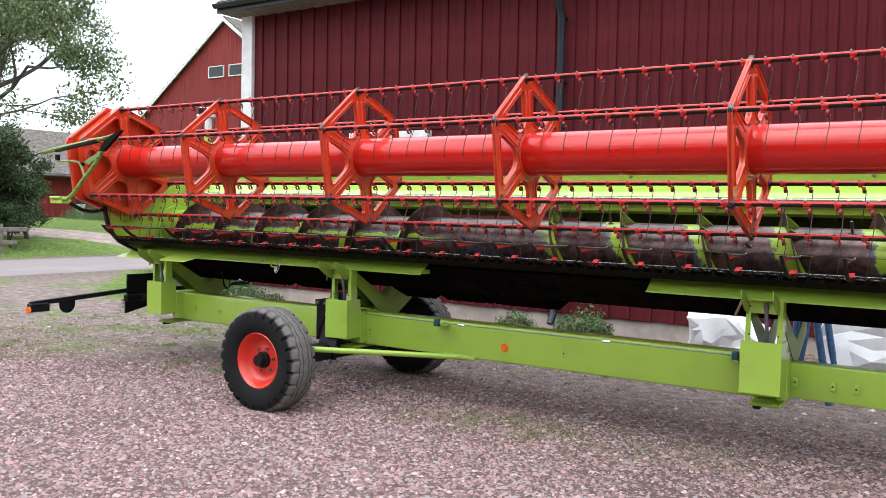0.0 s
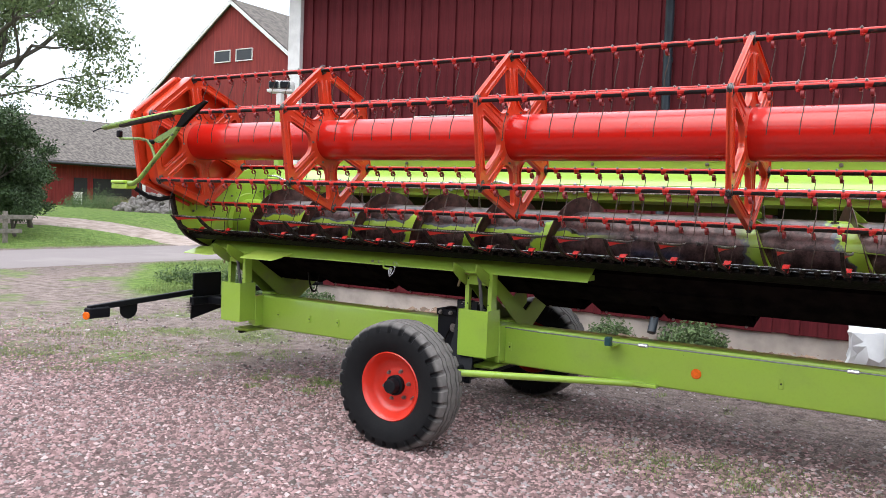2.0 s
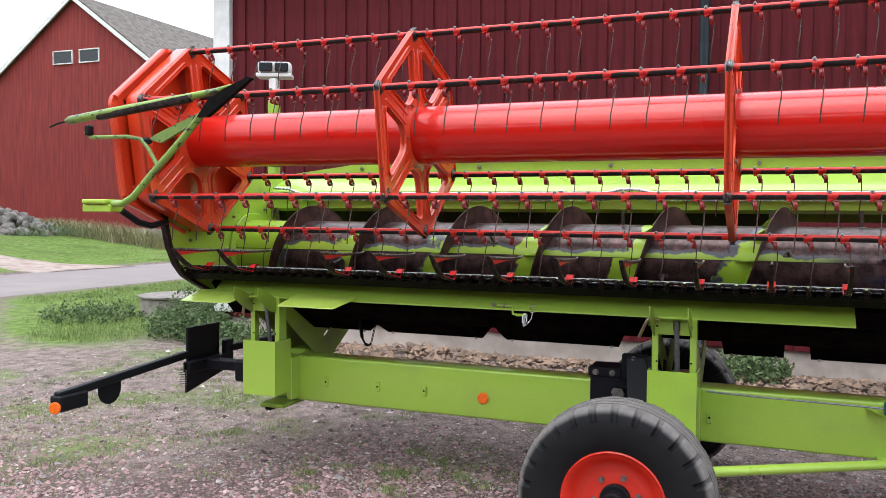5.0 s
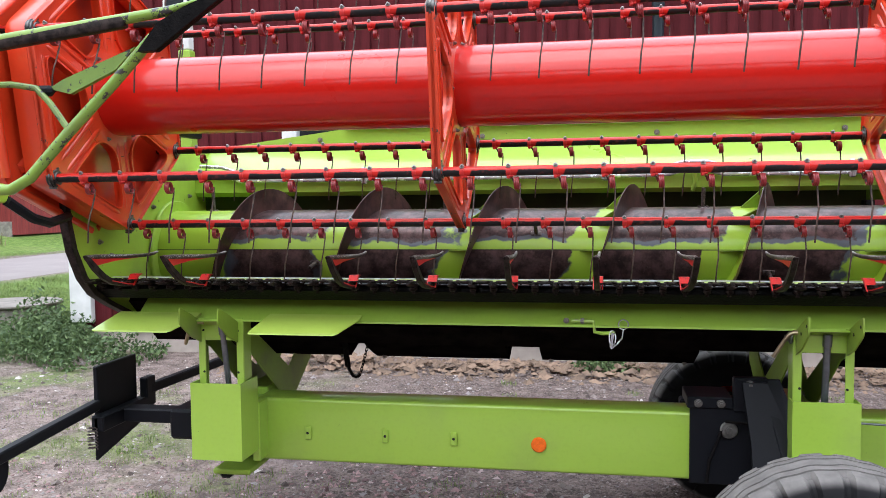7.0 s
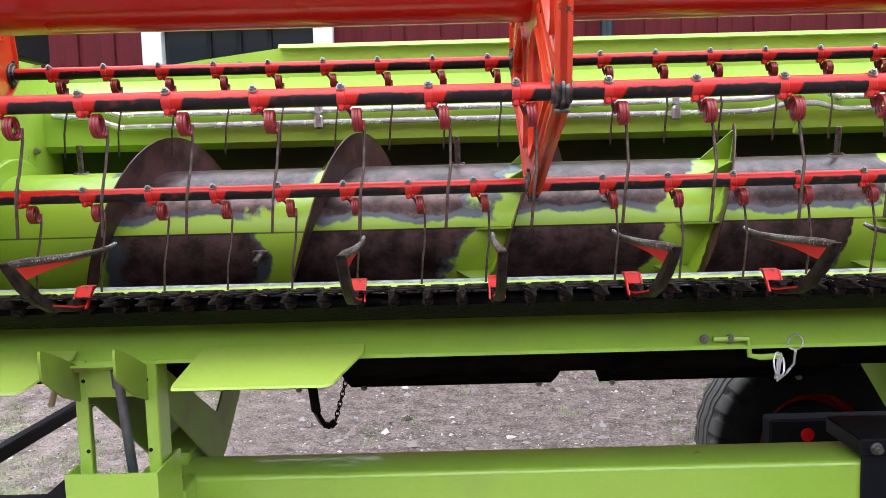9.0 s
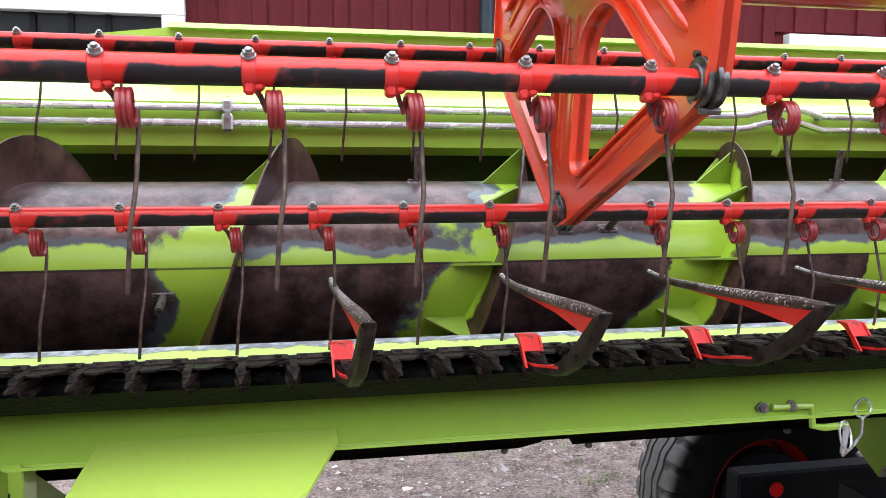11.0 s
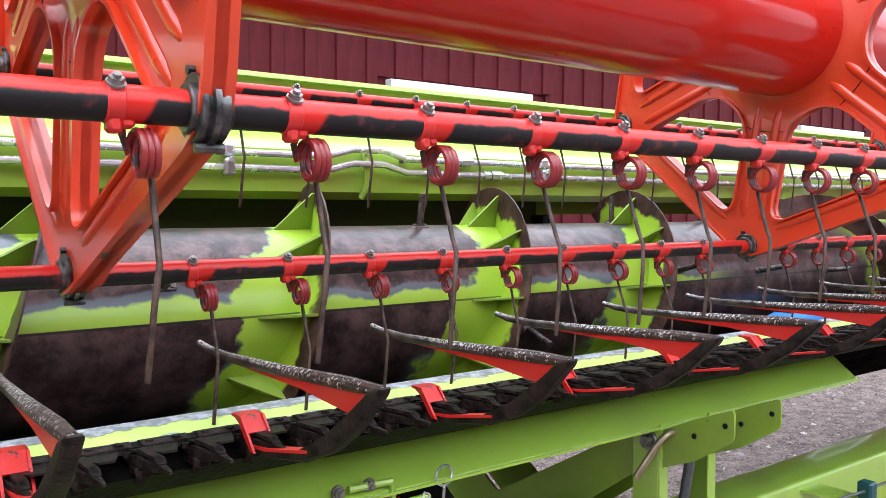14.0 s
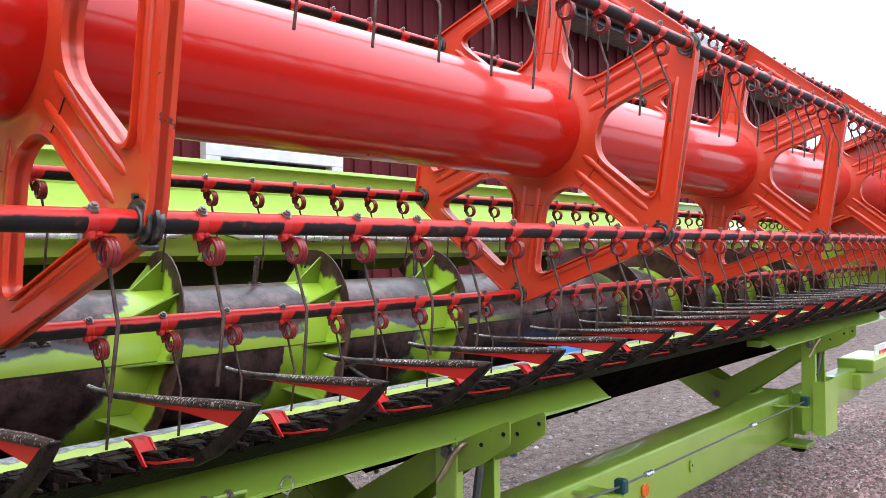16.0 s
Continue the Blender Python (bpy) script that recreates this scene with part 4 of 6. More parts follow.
barn()
hall()
gable_house()
far_barn()
fence()
stone_heap()
gravel()
tree("tree", "tall airy deciduous tree beyond the road", (-25.6, 10.0, 0.8), 13.5, 5.0, 8.8, 46000, LEAF, 21, (0.055, 0.11))
tree("bush", "dense dark green bush beside the fence", (-19.4, 7.6, 0.1), 4.2, 2.4, 1.9, 34000, LEAF_DARK, 8, (0.03, 0.07))
tree("bush", "dense dark green bush beside the fence", (-20.2, 10.0, 0.1), 3.6, 2.0, 1.6, 22000, LEAF_DARK, 9, (0.03, 0.07))
tree("bush", "low green bush behind the fence", (-18.7, 8.6, 0.05), 2.2, 1.5, 0.8, 14000, LEAF_DARK, 12, (0.03, 0.06))

# ---- the header: reel ----
AX_Y, AX_Z, REEL_R, PHASE = 0.085, 1.937, 0.512, 9.3
SPIDERS = [-1.388, 0.003, 1.56, 3.03, 4.51, 6.02]
LEFT, RIGHT = -1.5, 6.3


def hexpoint(k, r=REEL_R):
    """The (y, z) of the k-th corner of the reel, from the top forwards."""
    a = radians(PHASE + 60 * k)
    return (-r * math.sin(a), r * math.cos(a))


def spider_loops(rim=0.058, spoke=0.052, ring=0.2):
    outer = rounded([hexpoint(k, REEL_R + 0.035) for k in range(6)], 0.045, 3)
    holes = []
    for k in range(6):
        a, b = Vector(hexpoint(k)), Vector(hexpoint(k + 1))
        mid = (a + b).normalized()
        apo = (a + b).length / 2 - rim + 0.03
        ua, ub = a.normalized(), b.normalized()
        na, nb = Vector((-ua.y, ua.x)), Vector((-ub.y, ub.x))
        if na.dot(mid) < 0:
            na = -na
        if nb.dot(mid) < 0:
            nb = -nb

        def on(u, n, d, w):
            # the point at depth d along the middle line, on the edge of a spoke
            s = (d - n.dot(mid) * w) / u.dot(mid)
            return u * s + n * w

        p1, p2 = on(ua, na, apo, spoke), on(ub, nb, apo, spoke)
        q1, q2 = on(ua, na, ring + 0.005, spoke), on(ub, nb, ring + 0.005, spoke)
        poly = [tuple(p1), tuple(p2), tuple(q2), tuple(q1)] if (q2 - q1).dot(p2 - p1) > 0.001 else [tuple(p1), tuple(p2), tuple(mid * (ring + 0.01))]
        holes.append(rounded(poly, 0.055, 8))
    return outer, holes


def band(loop, x0, x1, th, inward, mats, mark=False):
    """A turned lip along a closed loop of (y, z)."""
    bm = bmesh.new()
    n = len(loop)
    c = Vector((sum(p[0] for p in loop) / n, sum(p[1] for p in loop) / n))
    inner = []
    for p in loop:
        v = Vector(p)
        inner.append(tuple(v + (c - v).normalized() * (th if inward else -th)))
    rows = [[bm.verts.new((x, y, z)) for y, z in q] for x, q in ((x0, loop), (x1, loop), (x1, inner), (x0, inner))]
    for i, (a, b) in enumerate(zip(rows, rows[1:] + rows[:1])):
        for k in range(n):
            f = bm.faces.new((a[k], a[(k + 1) % n], b[(k + 1) % n], b[k]))
            f.material_index = 1 if mark and i == 0 else 0
    return mesh_of(bm, "lip", mats, 62)


def spider_meshes():
    """A pressed sheet star: plate with six openings, turned lips and a hub ring."""
    outer, holes = spider_loops()
    bm = bmesh.new()
    plate(bm, outer, holes, -0.006, 0.012)
    star = mesh_of(bm, "spider", [SPIDER_RED], 62)
    lips = [band(outer, -0.015, 0.015, 0.006, True, [SPIDER_RED, WORN_EDGE], True)] + [band(h, -0.017, 0.017, 0.006, False, [SPIDER_RED]) for h in holes]
    bm = bmesh.new()
    n = 40
    rows = []
    for x, r in ((-0.012, 0.146), (-0.012, 0.16), (-0.0065, 0.172), (-0.0065, 0.205), (0.0065, 0.205), (0.0065, 0.172), (0.012, 0.16), (0.012, 0.146)):
        rows.append([bm.verts.new((x, r * math.sin(2 * math.pi * k / n), r * math.cos(2 * math.pi * k / n))) for k in range(n)])
    for a, b in zip(rows, rows[1:]):
        for k in range(n):
            bm.faces.new((a[k], a[(k + 1) % n], b[(k + 1) % n], b[k]))
    ring = mesh_of(bm, "hub_ring", [SPIDER_RED], 62)
    # the closed pan behind the end stars
    bm = bmesh.new()
    plate(bm, outer, [], -0.09, 0.006)
    pan = mesh_of(bm, "back_pan", [SPIDER_RED], 62)
    wall = band(outer, -0.084, -0.016, 0.004, True, [SPIDER_RED])
    return star, lips, ring, pan, wall


def rib_meshes():
    """The pressed ridges of a star: a pair along each spoke, one along each edge; they stand out on both faces."""
    out = []
    u, n = Vector(hexpoint(0)).normalized(), Vector((-Vector(hexpoint(0)).normalized().y, Vector(hexpoint(0)).normalized().x))
    for s in (-1, 1):
        bm = bmesh.new()
        p, q = u * 0.165 + n * s * 0.026, u * (REEL_R - 0.06) + n * s * 0.024
        sweep(bm, [(0, *(p + (q - p) * t)) for t in (0, 0.05, 0.12, 0.5, 0.88, 0.95, 1)], 0.013, 12, radii=[0.002, 0.0085, 0.0125, 0.0135, 0.0125, 0.0085, 0.002])
        out.append(mesh_of(bm, "rib", SPIDER_RED, 75))
    bm = bmesh.new()
    a, b = Vector(hexpoint(0, REEL_R - 0.018)), Vector(hexpoint(1, REEL_R - 0.018))
    p, q = a + (b - a) * 0.13, a + (b - a) * 0.87
    sweep(bm, [(0, *(p + (q - p) * t)) for t in (0, 0.05, 0.12, 0.5, 0.88, 0.95, 1)], 0.013, 12, radii=[0.002, 0.008, 0.0115, 0.0125, 0.0115, 0.008, 0.002])
    out.append(mesh_of(bm, "rib", SPIDER_RED, 75))
    return out


def tine_mesh():
    """A spring tine: three coils beside its clamp, then a wire with one bend."""
    bm = bmesh.new()
    cx, cz, r = 0.026, -0.04, 0.0185
    pts = [(0.006, -0.004, -0.018), (0.012, 0.014, -0.026)]
    for k in range(40):
        a = 2 * math.pi * 3.0 * k / 39
        pts.append((cx - 0.008 + 0.0165 * k / 39, 0.0 + r * math.cos(a), cz + r * math.sin(a)))
    sweep(bm, pts, 0.0033, 6)
    wire = [(cx + 0.009, r, cz), (cx + 0.01, r - 0.006, cz - 0.025), (cx + 0.009, -0.006, -0.116), (cx + 0.008, -0.014, -0.132), (cx + 0.003, -0.017, -0.165), (cx - 0.002, -0.014, -0.232)]
    sweep(bm, wire, 0.0028, 6, mi=1)
    return mesh_of(bm, "tine", [COIL_RED, RUST], 60)


def clamp_mesh():
    """The red clamp of a tine on its pipe, with lug and bolt."""
    bm = bmesh.new()
    cyl(bm, (-0.0075, 0, 0), (0.0075, 0, 0), 0.0174, 16, bev=0.0012)
    box(bm, (-0.006, -0.011, -0.025), (0.006, 0.006, -0.011), 0.003)
    box(bm, (0.004, -0.01, -0.021), (0.016, 0.004, -0.012), 0.003)
    box(bm, (-0.008, -0.008, 0.01), (0.008, 0.008, 0.0182), 0.003, Matrix.Rotation(radians(38), 4, "X"))
    me = mesh_of(bm, "tine_clamp", [CLAMP_RED], 40)
    return me


def bearing_mesh():
    bm = bmesh.new()
    # one turned ring with two grooves
    prof = [(px * 0.72, r * 0.94) for px, r in [(-0.026, 0.016), (-0.026, 0.022), (-0.024, 0.024), (-0.018, 0.024), (-0.018, 0.031), (-0.016, 0.033), (-0.011, 0.033), (-0.009, 0.032), (-0.006, 0.032), (-0.004, 0.036), (0.004, 0.036), (0.006, 0.032), (0.009, 0.032), (0.011, 0.033), (0.016, 0.033), (0.018, 0.031), (0.018, 0.024), (0.024, 0.024), (0.026, 0.022), (0.026, 0.016)]]
    rows = [[bm.verts.new((px, r * math.sin(2 * math.pi * k / 22), r * math.cos(2 * math.pi * k / 22))) for k in range(22)] for px, r in prof]
    for a, b in zip(rows, rows[1:] + rows[:1]):
        for k in range(22):
            bm.faces.new((a[k], a[(k + 1) % 22], b[(k + 1) % 22], b[k]))
    for s in (-1, 1):
        cyl(bm, (-0.013, s * 0.008, s * 0.034), (0.013, s * 0.008, s * 0.034), 0.0045, 8)
    return mesh_of(bm, "bearing", BEARING, 35)


def reel():
    t = thing("reel", "orange-red combine reel with spring tines on six pipes", "reel", at=(2.35, AX_Y, AX_Z))
    for a, b in zip(SPIDERS, SPIDERS[1:]):
        bm = bmesh.new()
        cyl(bm, (a + 0.007, 0, 0), (b - 0.007, 0, 0), 0.148, 72, bev=0.002)
        part("drum", bm, RED, t, "glossy red reel tube", 30, at=Matrix.Translation((0, AX_Y, AX_Z)))
    bm = bmesh.new()
    cyl(bm, (SPIDERS[0] - 0.2, 0, 0), (SPIDERS[-1] + 0.2, 0, 0), 0.08, 32)
    part("shaft", bm, DARK_STEEL, t, "", 30, at=Matrix.Translation((0, AX_Y, AX_Z)))
    (star, lips, ring, pan, rim), ribs = spider_meshes(), rib_meshes()
    arc = bmesh.new()
    sweep(arc, [(0, -0.232 * math.sin(0.06 * j), 0.232 * math.cos(0.06 * j)) for j in range(-4, 5)], 0.0011, 5)
    arc_me = mesh_of(arc, "split_seam", BLACK, 60)
    for i, x in enumerate(SPIDERS):
        place = Matrix.Translation((x, AX_Y, AX_Z))
        if i == 5:
            place = place @ Matrix.Rotation(math.pi, 4, "Z") @ Matrix.Diagonal((1, -1, 1, 1))
        s = shared("spider", star, t, place)
        for me_lip in lips:
            shared("lip", me_lip, s, place)
        shared("hub_ring", ring, s, place)
        if i in (0, 5):
            shared("back_pan", pan, s, place)
            shared("pan_rim", rim, s, place)
        for k in range(6):
            for face in (-1, 1):
                shared("split_seam", arc_me, s, Matrix.Translation((x + face * 0.0066, AX_Y, AX_Z)) @ Matrix.Rotation(radians(PHASE + 60 * k), 4, "X"), "dark seam between the halves of the star")
        for k in range(6):
            for me_rib in ribs:
                shared("rib", me_rib, s, Matrix.Translation((x, AX_Y, AX_Z)) @ Matrix.Rotation(radians(60 * k), 4, "X"))
            a = radians(PHASE + 30 + 60 * k)
            bolt(s, (x + 0.006, AX_Y - 0.178 * math.sin(a), AX_Z + 0.178 * math.cos(a)), "x", 0.7)
    # the control star outside each end, set forward
    for x in (SPIDERS[0] - 0.13, SPIDERS[-1] + 0.13):
        bm = bmesh.new()
        plate(bm, spider_loops(0.07, 0.075, 0.2)[0], [], -0.012, 0.024)
        at = Matrix.Translation((x, AX_Y - 0.075, AX_Z - 0.01))
        ctl = part("control_star", bm, SPIDER_RED, t, "", 38, at=at)
        for k in range(6):
            a, b, u = Vector(hexpoint(k, REEL_R + 0.02)), Vector(hexpoint(k + 1, REEL_R + 0.02)), Vector(hexpoint(k)).normalized()
            for pts, r in (([(0.012, *(a + (b - a) * q)) for q in (0.04, 0.5, 0.96)], 0.016), ([(0.012, *(u * q)) for q in (0.1, 0.25, 0.45)], 0.02)):
                bm = bmesh.new()
                sweep(bm, pts, r, 8)
                part("rib", bm, SPIDER_RED, ctl, "", 50, at=at)
    tine, clamp, bearing = tine_mesh(), clamp_mesh(), bearing_mesh()
    for k in range(6):
        y, z = hexpoint(k)
        y, z = AX_Y + y, AX_Z + z - (0.003 if k == 2 else 0.0)
        first, count = (0.08, 10) if k in (0, 2, 4) else (0.16, 9)
        for i in range(5):
            x0 = SPIDERS[i] + first
            if i == 0:
                x0 = -0.135 - 0.15 * 8 if first > 0.1 else -0.075 - 0.15 * 8
            bm = bmesh.new()
            cyl(bm, (SPIDERS[i] - x0 - (0.12 if i == 0 else 0), 0, 0), (SPIDERS[i + 1] - x0 + (0.12 if i == 4 else 0), 0, 0), 0.0162, 16)
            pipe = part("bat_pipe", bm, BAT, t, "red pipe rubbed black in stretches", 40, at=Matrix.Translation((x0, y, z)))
            shared("bearing", bearing, pipe, Matrix.Translation((SPIDERS[i], y, z)))
            if i == 4:
                shared("bearing", bearing, pipe, Matrix.Translation((SPIDERS[5], y, z)))
            for j in range(count if i else 9):
                x = x0 + 0.15 * j
                lean = Matrix.Rotation(radians(2.5 * math.sin(7.1 * x + k)), 4, "X")
                shared("tine", tine, pipe, Matrix.Translation((x, y, z)) @ lean)
                shared("tine_clamp", clamp, pipe, Matrix.Translation((x, y, z)))
                shared("bolt", BOLT_ME, pipe, Matrix.Translation((x, y, z)) @ Matrix.Rotation(radians(38), 4, "X") @ Matrix.Translation((0, 0, 0.0178)) @ Matrix.Diagonal((0.66, 0.66, 0.5, 1)))
    return t


# ---- the header: trough, auger, knife ----
AU_Y, AU_Z = 0.75, 1.278
FEED = (1.72, 3.0)


def trough():
    """The green table: knife edge, trough under the auger, back wall and the box beam along its top."""
    t = thing("header_table", "green combine header table, worn inside by crop", "header", at=(2.4, 0.8, 0.9))
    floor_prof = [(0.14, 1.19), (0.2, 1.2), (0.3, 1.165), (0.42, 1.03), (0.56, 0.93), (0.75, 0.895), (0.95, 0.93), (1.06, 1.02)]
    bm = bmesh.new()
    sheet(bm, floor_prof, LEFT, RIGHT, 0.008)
    part("floor_sheet", bm, TROUGH, t, "dark trough floor rubbed by crop", 50)
    # back wall behind the auger, its shade painted in as near-black green
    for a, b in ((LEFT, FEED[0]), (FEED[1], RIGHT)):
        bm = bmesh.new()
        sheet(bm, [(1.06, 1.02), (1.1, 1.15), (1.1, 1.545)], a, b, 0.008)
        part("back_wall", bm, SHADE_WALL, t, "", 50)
    bm = bmesh.new()
    beam = [(1.1, 1.545), (1.0, 1.545), (0.975, 1.565), (0.975, 1.675), (1.0, 1.69), (1.17, 1.785), (1.19, 1.79), (1.19, 1.886), (1.165, 1.894), (1.165, 1.886)]
    sheet(bm, beam, LEFT + 0.74, RIGHT - 0.74, -0.006)
    sheet(bm, beam[:6] + [(1.19, 1.79)], LEFT, LEFT + 0.74, -0.006)
    sheet(bm, beam[:6] + [(1.19, 1.79)], RIGHT - 0.74, RIGHT, -0.006)
    # the lip tapers down to the ends
    for xa, xb in ((LEFT + 0.74, LEFT), (RIGHT - 0.74, RIGHT)):
        extrude(bm, [(xa, 1.19, 1.79), (xa, 1.19, 1.89), (xb, 1.19, 1.8), (xb, 1.19, 1.785)], (0, 0.006, 0))
    for x in [LEFT + 0.9 + 0.9 * k for k in range(8)]:
        box(bm, (x - 0.004, 1.0, 1.69), (x + 0.004, 1.19, 1.692))
    part("box_beam", bm, GREEN, t, "", 25)
    for k in range(9):
        bolt(t, (-0.9 + 0.85 * k, 1.186, 1.835), "-y", 1.1)
        bolt(t, (-0.62 + 0.85 * k, 0.972, 1.66), "-y", 0.9)
    bm = bmesh.new()
    extrude(bm, [(LEFT, 1.12, 1.5), (LEFT, 1.3, 1.5), (LEFT, 1.3, 1.78), (LEFT, 1.19, 1.78)], (RIGHT - LEFT, 0, 0))
    part("rear_beam", bm, GREEN_DARK, t)
    # end sheets with the dark runner at their front
    for x, s in ((LEFT, -1), (RIGHT, 1)):
        prof = [(-0.1, 1.5), (-0.06, 1.36), (0.02, 1.22), (0.12, 1.12), (0.4, 1.0), (0.75, 0.88), (1.05, 0.95), (1.2, 1.1), (1.25, 1.78), (0.9, 1.8), (0.5, 1.66), (0.1, 1.56)]
        bm = bmesh.new()
        extrude(bm, [(x, y, z) for y, z in rounded(prof, 0.06, 3)], (s * 0.012, 0, 0))
        side = part("end_sheet", bm, GREEN_WORN, t, "", 30)
        bm = bmesh.new()
        path = [(-0.11, 1.53), (-0.1, 1.44), (-0.07, 1.33), (-0.01, 1.22), (0.06, 1.15), (0.16, 1.1), (0.42, 0.99)]
        rows = []
        for i, (y, z) in enumerate(path):
            rows.append([bm.verts.new(p) for p in ((x - 0.014, y - 0.012, z), (x + 0.02, y - 0.012, z), (x + 0.02, y + 0.016, z + 0.01), (x - 0.014, y + 0.016, z + 0.01))])
        for a, b in zip(rows, rows[1:]):
            for k in range(4):
                bm.faces.new((a[k], a[(k + 1) % 4], b[(k + 1) % 4], b[k]))
        bm.faces.new(rows[0][::-1])
        bm.faces.new(rows[-1])
        part("runner", bm, NOSE, side, "dark worn steel runner", 30)
        for y, z in ((0.12, 1.36), (0.2, 1.3), (0.3, 1.44), (0.55, 1.5), (0.9, 1.55)):
            bolt(side, (x - s * 0.002, y, z), "x" if s < 0 else "-x", 0.9)
        bm = bmesh.new()
        cyl(bm, (x - s * 0.002, AU_Y, AU_Z), (x - s * 0.02, AU_Y, AU_Z), 0.25, 40, bev=0.004)
        part("bearing_plate", bm, GREEN_WORN, side)
    # feed opening frame
    for x in FEED:
        bm = bmesh.new()
        box(bm, (x - 0.02, 1.03, 1.0), (x + 0.02, 1.13, 1.5), 0.005)
        part("feed_post", bm, BLACK, t)
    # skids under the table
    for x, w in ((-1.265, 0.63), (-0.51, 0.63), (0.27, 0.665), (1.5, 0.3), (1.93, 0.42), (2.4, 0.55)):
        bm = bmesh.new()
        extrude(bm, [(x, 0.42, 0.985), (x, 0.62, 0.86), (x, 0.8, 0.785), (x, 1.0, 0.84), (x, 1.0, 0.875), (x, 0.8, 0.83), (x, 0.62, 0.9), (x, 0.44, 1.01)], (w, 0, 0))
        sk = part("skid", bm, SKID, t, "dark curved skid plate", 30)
        for q in (0.04, w - 0.04):
            bolt(sk, (x + q, 0.79, 0.786), "-y", 0.8)
    # curved strap and its chain
    bm = bmesh.new()
    pts = [(-0.605, 0.58, 0.96), (-0.6, 0.59, 0.86), (-0.592, 0.6, 0.77), (-0.575, 0.61, 0.73), (-0.555, 0.615, 0.722), (-0.54, 0.62, 0.735)]
    for i in range(len(pts) - 1):
        box(bm, (-0.014, -0.006, 0), (0.014, 0.006, (Vector(pts[i + 1]) - Vector(pts[i])).length), 0.0, Matrix.Translation(pts[i]) @ (Vector(pts[i + 1]) - Vector(pts[i])).to_track_quat("Z", "Y").to_matrix().to_4x4())
    part("strap", bm, DARK_STEEL, t)
    bm = bmesh.new()
    a, b = Vector((-0.54, 0.62, 0.735)), Vector((-0.485, 0.6, 0.92))
    for k in range(12):
        p = a + (b - a) * (k + 0.5) / 12
        m = Matrix.Translation(p) @ (b - a).to_track_quat("Z", "Y").to_matrix().to_4x4() @ Matrix.Rotation(math.pi / 2 * (k % 2), 4, "Z")
        pts = [m @ Vector((0.006 * math.cos(q), 0, 0.012 * math.sin(q))) for q in (2 * math.pi * j / 10 for j in range(11))]
        sweep(bm, pts, 0.002, 5)
    part("chain", bm, DARK_STEEL, t)
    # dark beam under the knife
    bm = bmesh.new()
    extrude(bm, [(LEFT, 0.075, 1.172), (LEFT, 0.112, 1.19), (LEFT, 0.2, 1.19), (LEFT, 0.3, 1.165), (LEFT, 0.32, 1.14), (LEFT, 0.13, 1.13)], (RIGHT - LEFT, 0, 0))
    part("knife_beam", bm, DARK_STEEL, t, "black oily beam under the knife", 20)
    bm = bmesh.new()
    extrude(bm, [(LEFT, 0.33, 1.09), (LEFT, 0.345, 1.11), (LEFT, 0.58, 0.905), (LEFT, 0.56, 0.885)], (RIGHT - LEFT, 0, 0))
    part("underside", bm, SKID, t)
    # hydraulic pipes along the box beam
    for z, dz in ((1.66, 0.02), (1.622, 0.02)):
        bm = bmesh.new()
        pts = [(-1.46, 0.955, z + 0.04), (-1.34, 0.955, z + 0.032), (-1.24, 0.955, z - 0.002), (-1.18, 0.955, z), (0.78, 0.955, z), (0.84, 0.95, z + 0.004), (0.9, 0.94, z + dz), (1.0, 0.94, z + dz), (1.08, 0.95, z), (1.15, 0.955, z), (3.6, 0.955, z), (4.2, 0.955, z), (5.9, 0.955, z)]
        sweep(bm, pts, 0.0092, 10)
        part("hydraulic_pipe", bm, ZINC, t, "bare zinc hydraulic pipe")
    for x in (-0.6, 0.55, 1.62, 2.9, 4.1, 5.3):
        bm = bmesh.new()
        box(bm, (x - 0.014, 0.934, 1.6), (x + 0.014, 0.972, 1.645), 0.006)
        box(bm, (x - 0.014, 0.94, 1.649), (x + 0.014, 0.972, 1.681), 0.006)
        cyl(bm, (x, 0.934, 1.64), (x, 0.922, 1.64), 0.0085, 6)
        part("pipe_clamp", bm, ZINC, t)
    for x, z in ((1.3, 1.66), (1.42, 1.622)):
        bm = bmesh.new()
        cyl(bm, (x - 0.022, 0.955, z), (x + 0.022, 0.955, z), 0.015, 6)
        cyl(bm, (x - 0.05, 0.955, z), (x - 0.024, 0.955, z), 0.013, 6)
        part("pipe_union", bm, ZINC, t)
    bm = bmesh.new()
    sweep(bm, [(0.95, 0.965, 1.68), (0.95, 0.95, 1.645), (0.955, 0.955, 1.59), (0.945, 0.975, 1.55)], 0.01, 8)
    part("pipe_hook", bm, GREEN, t)


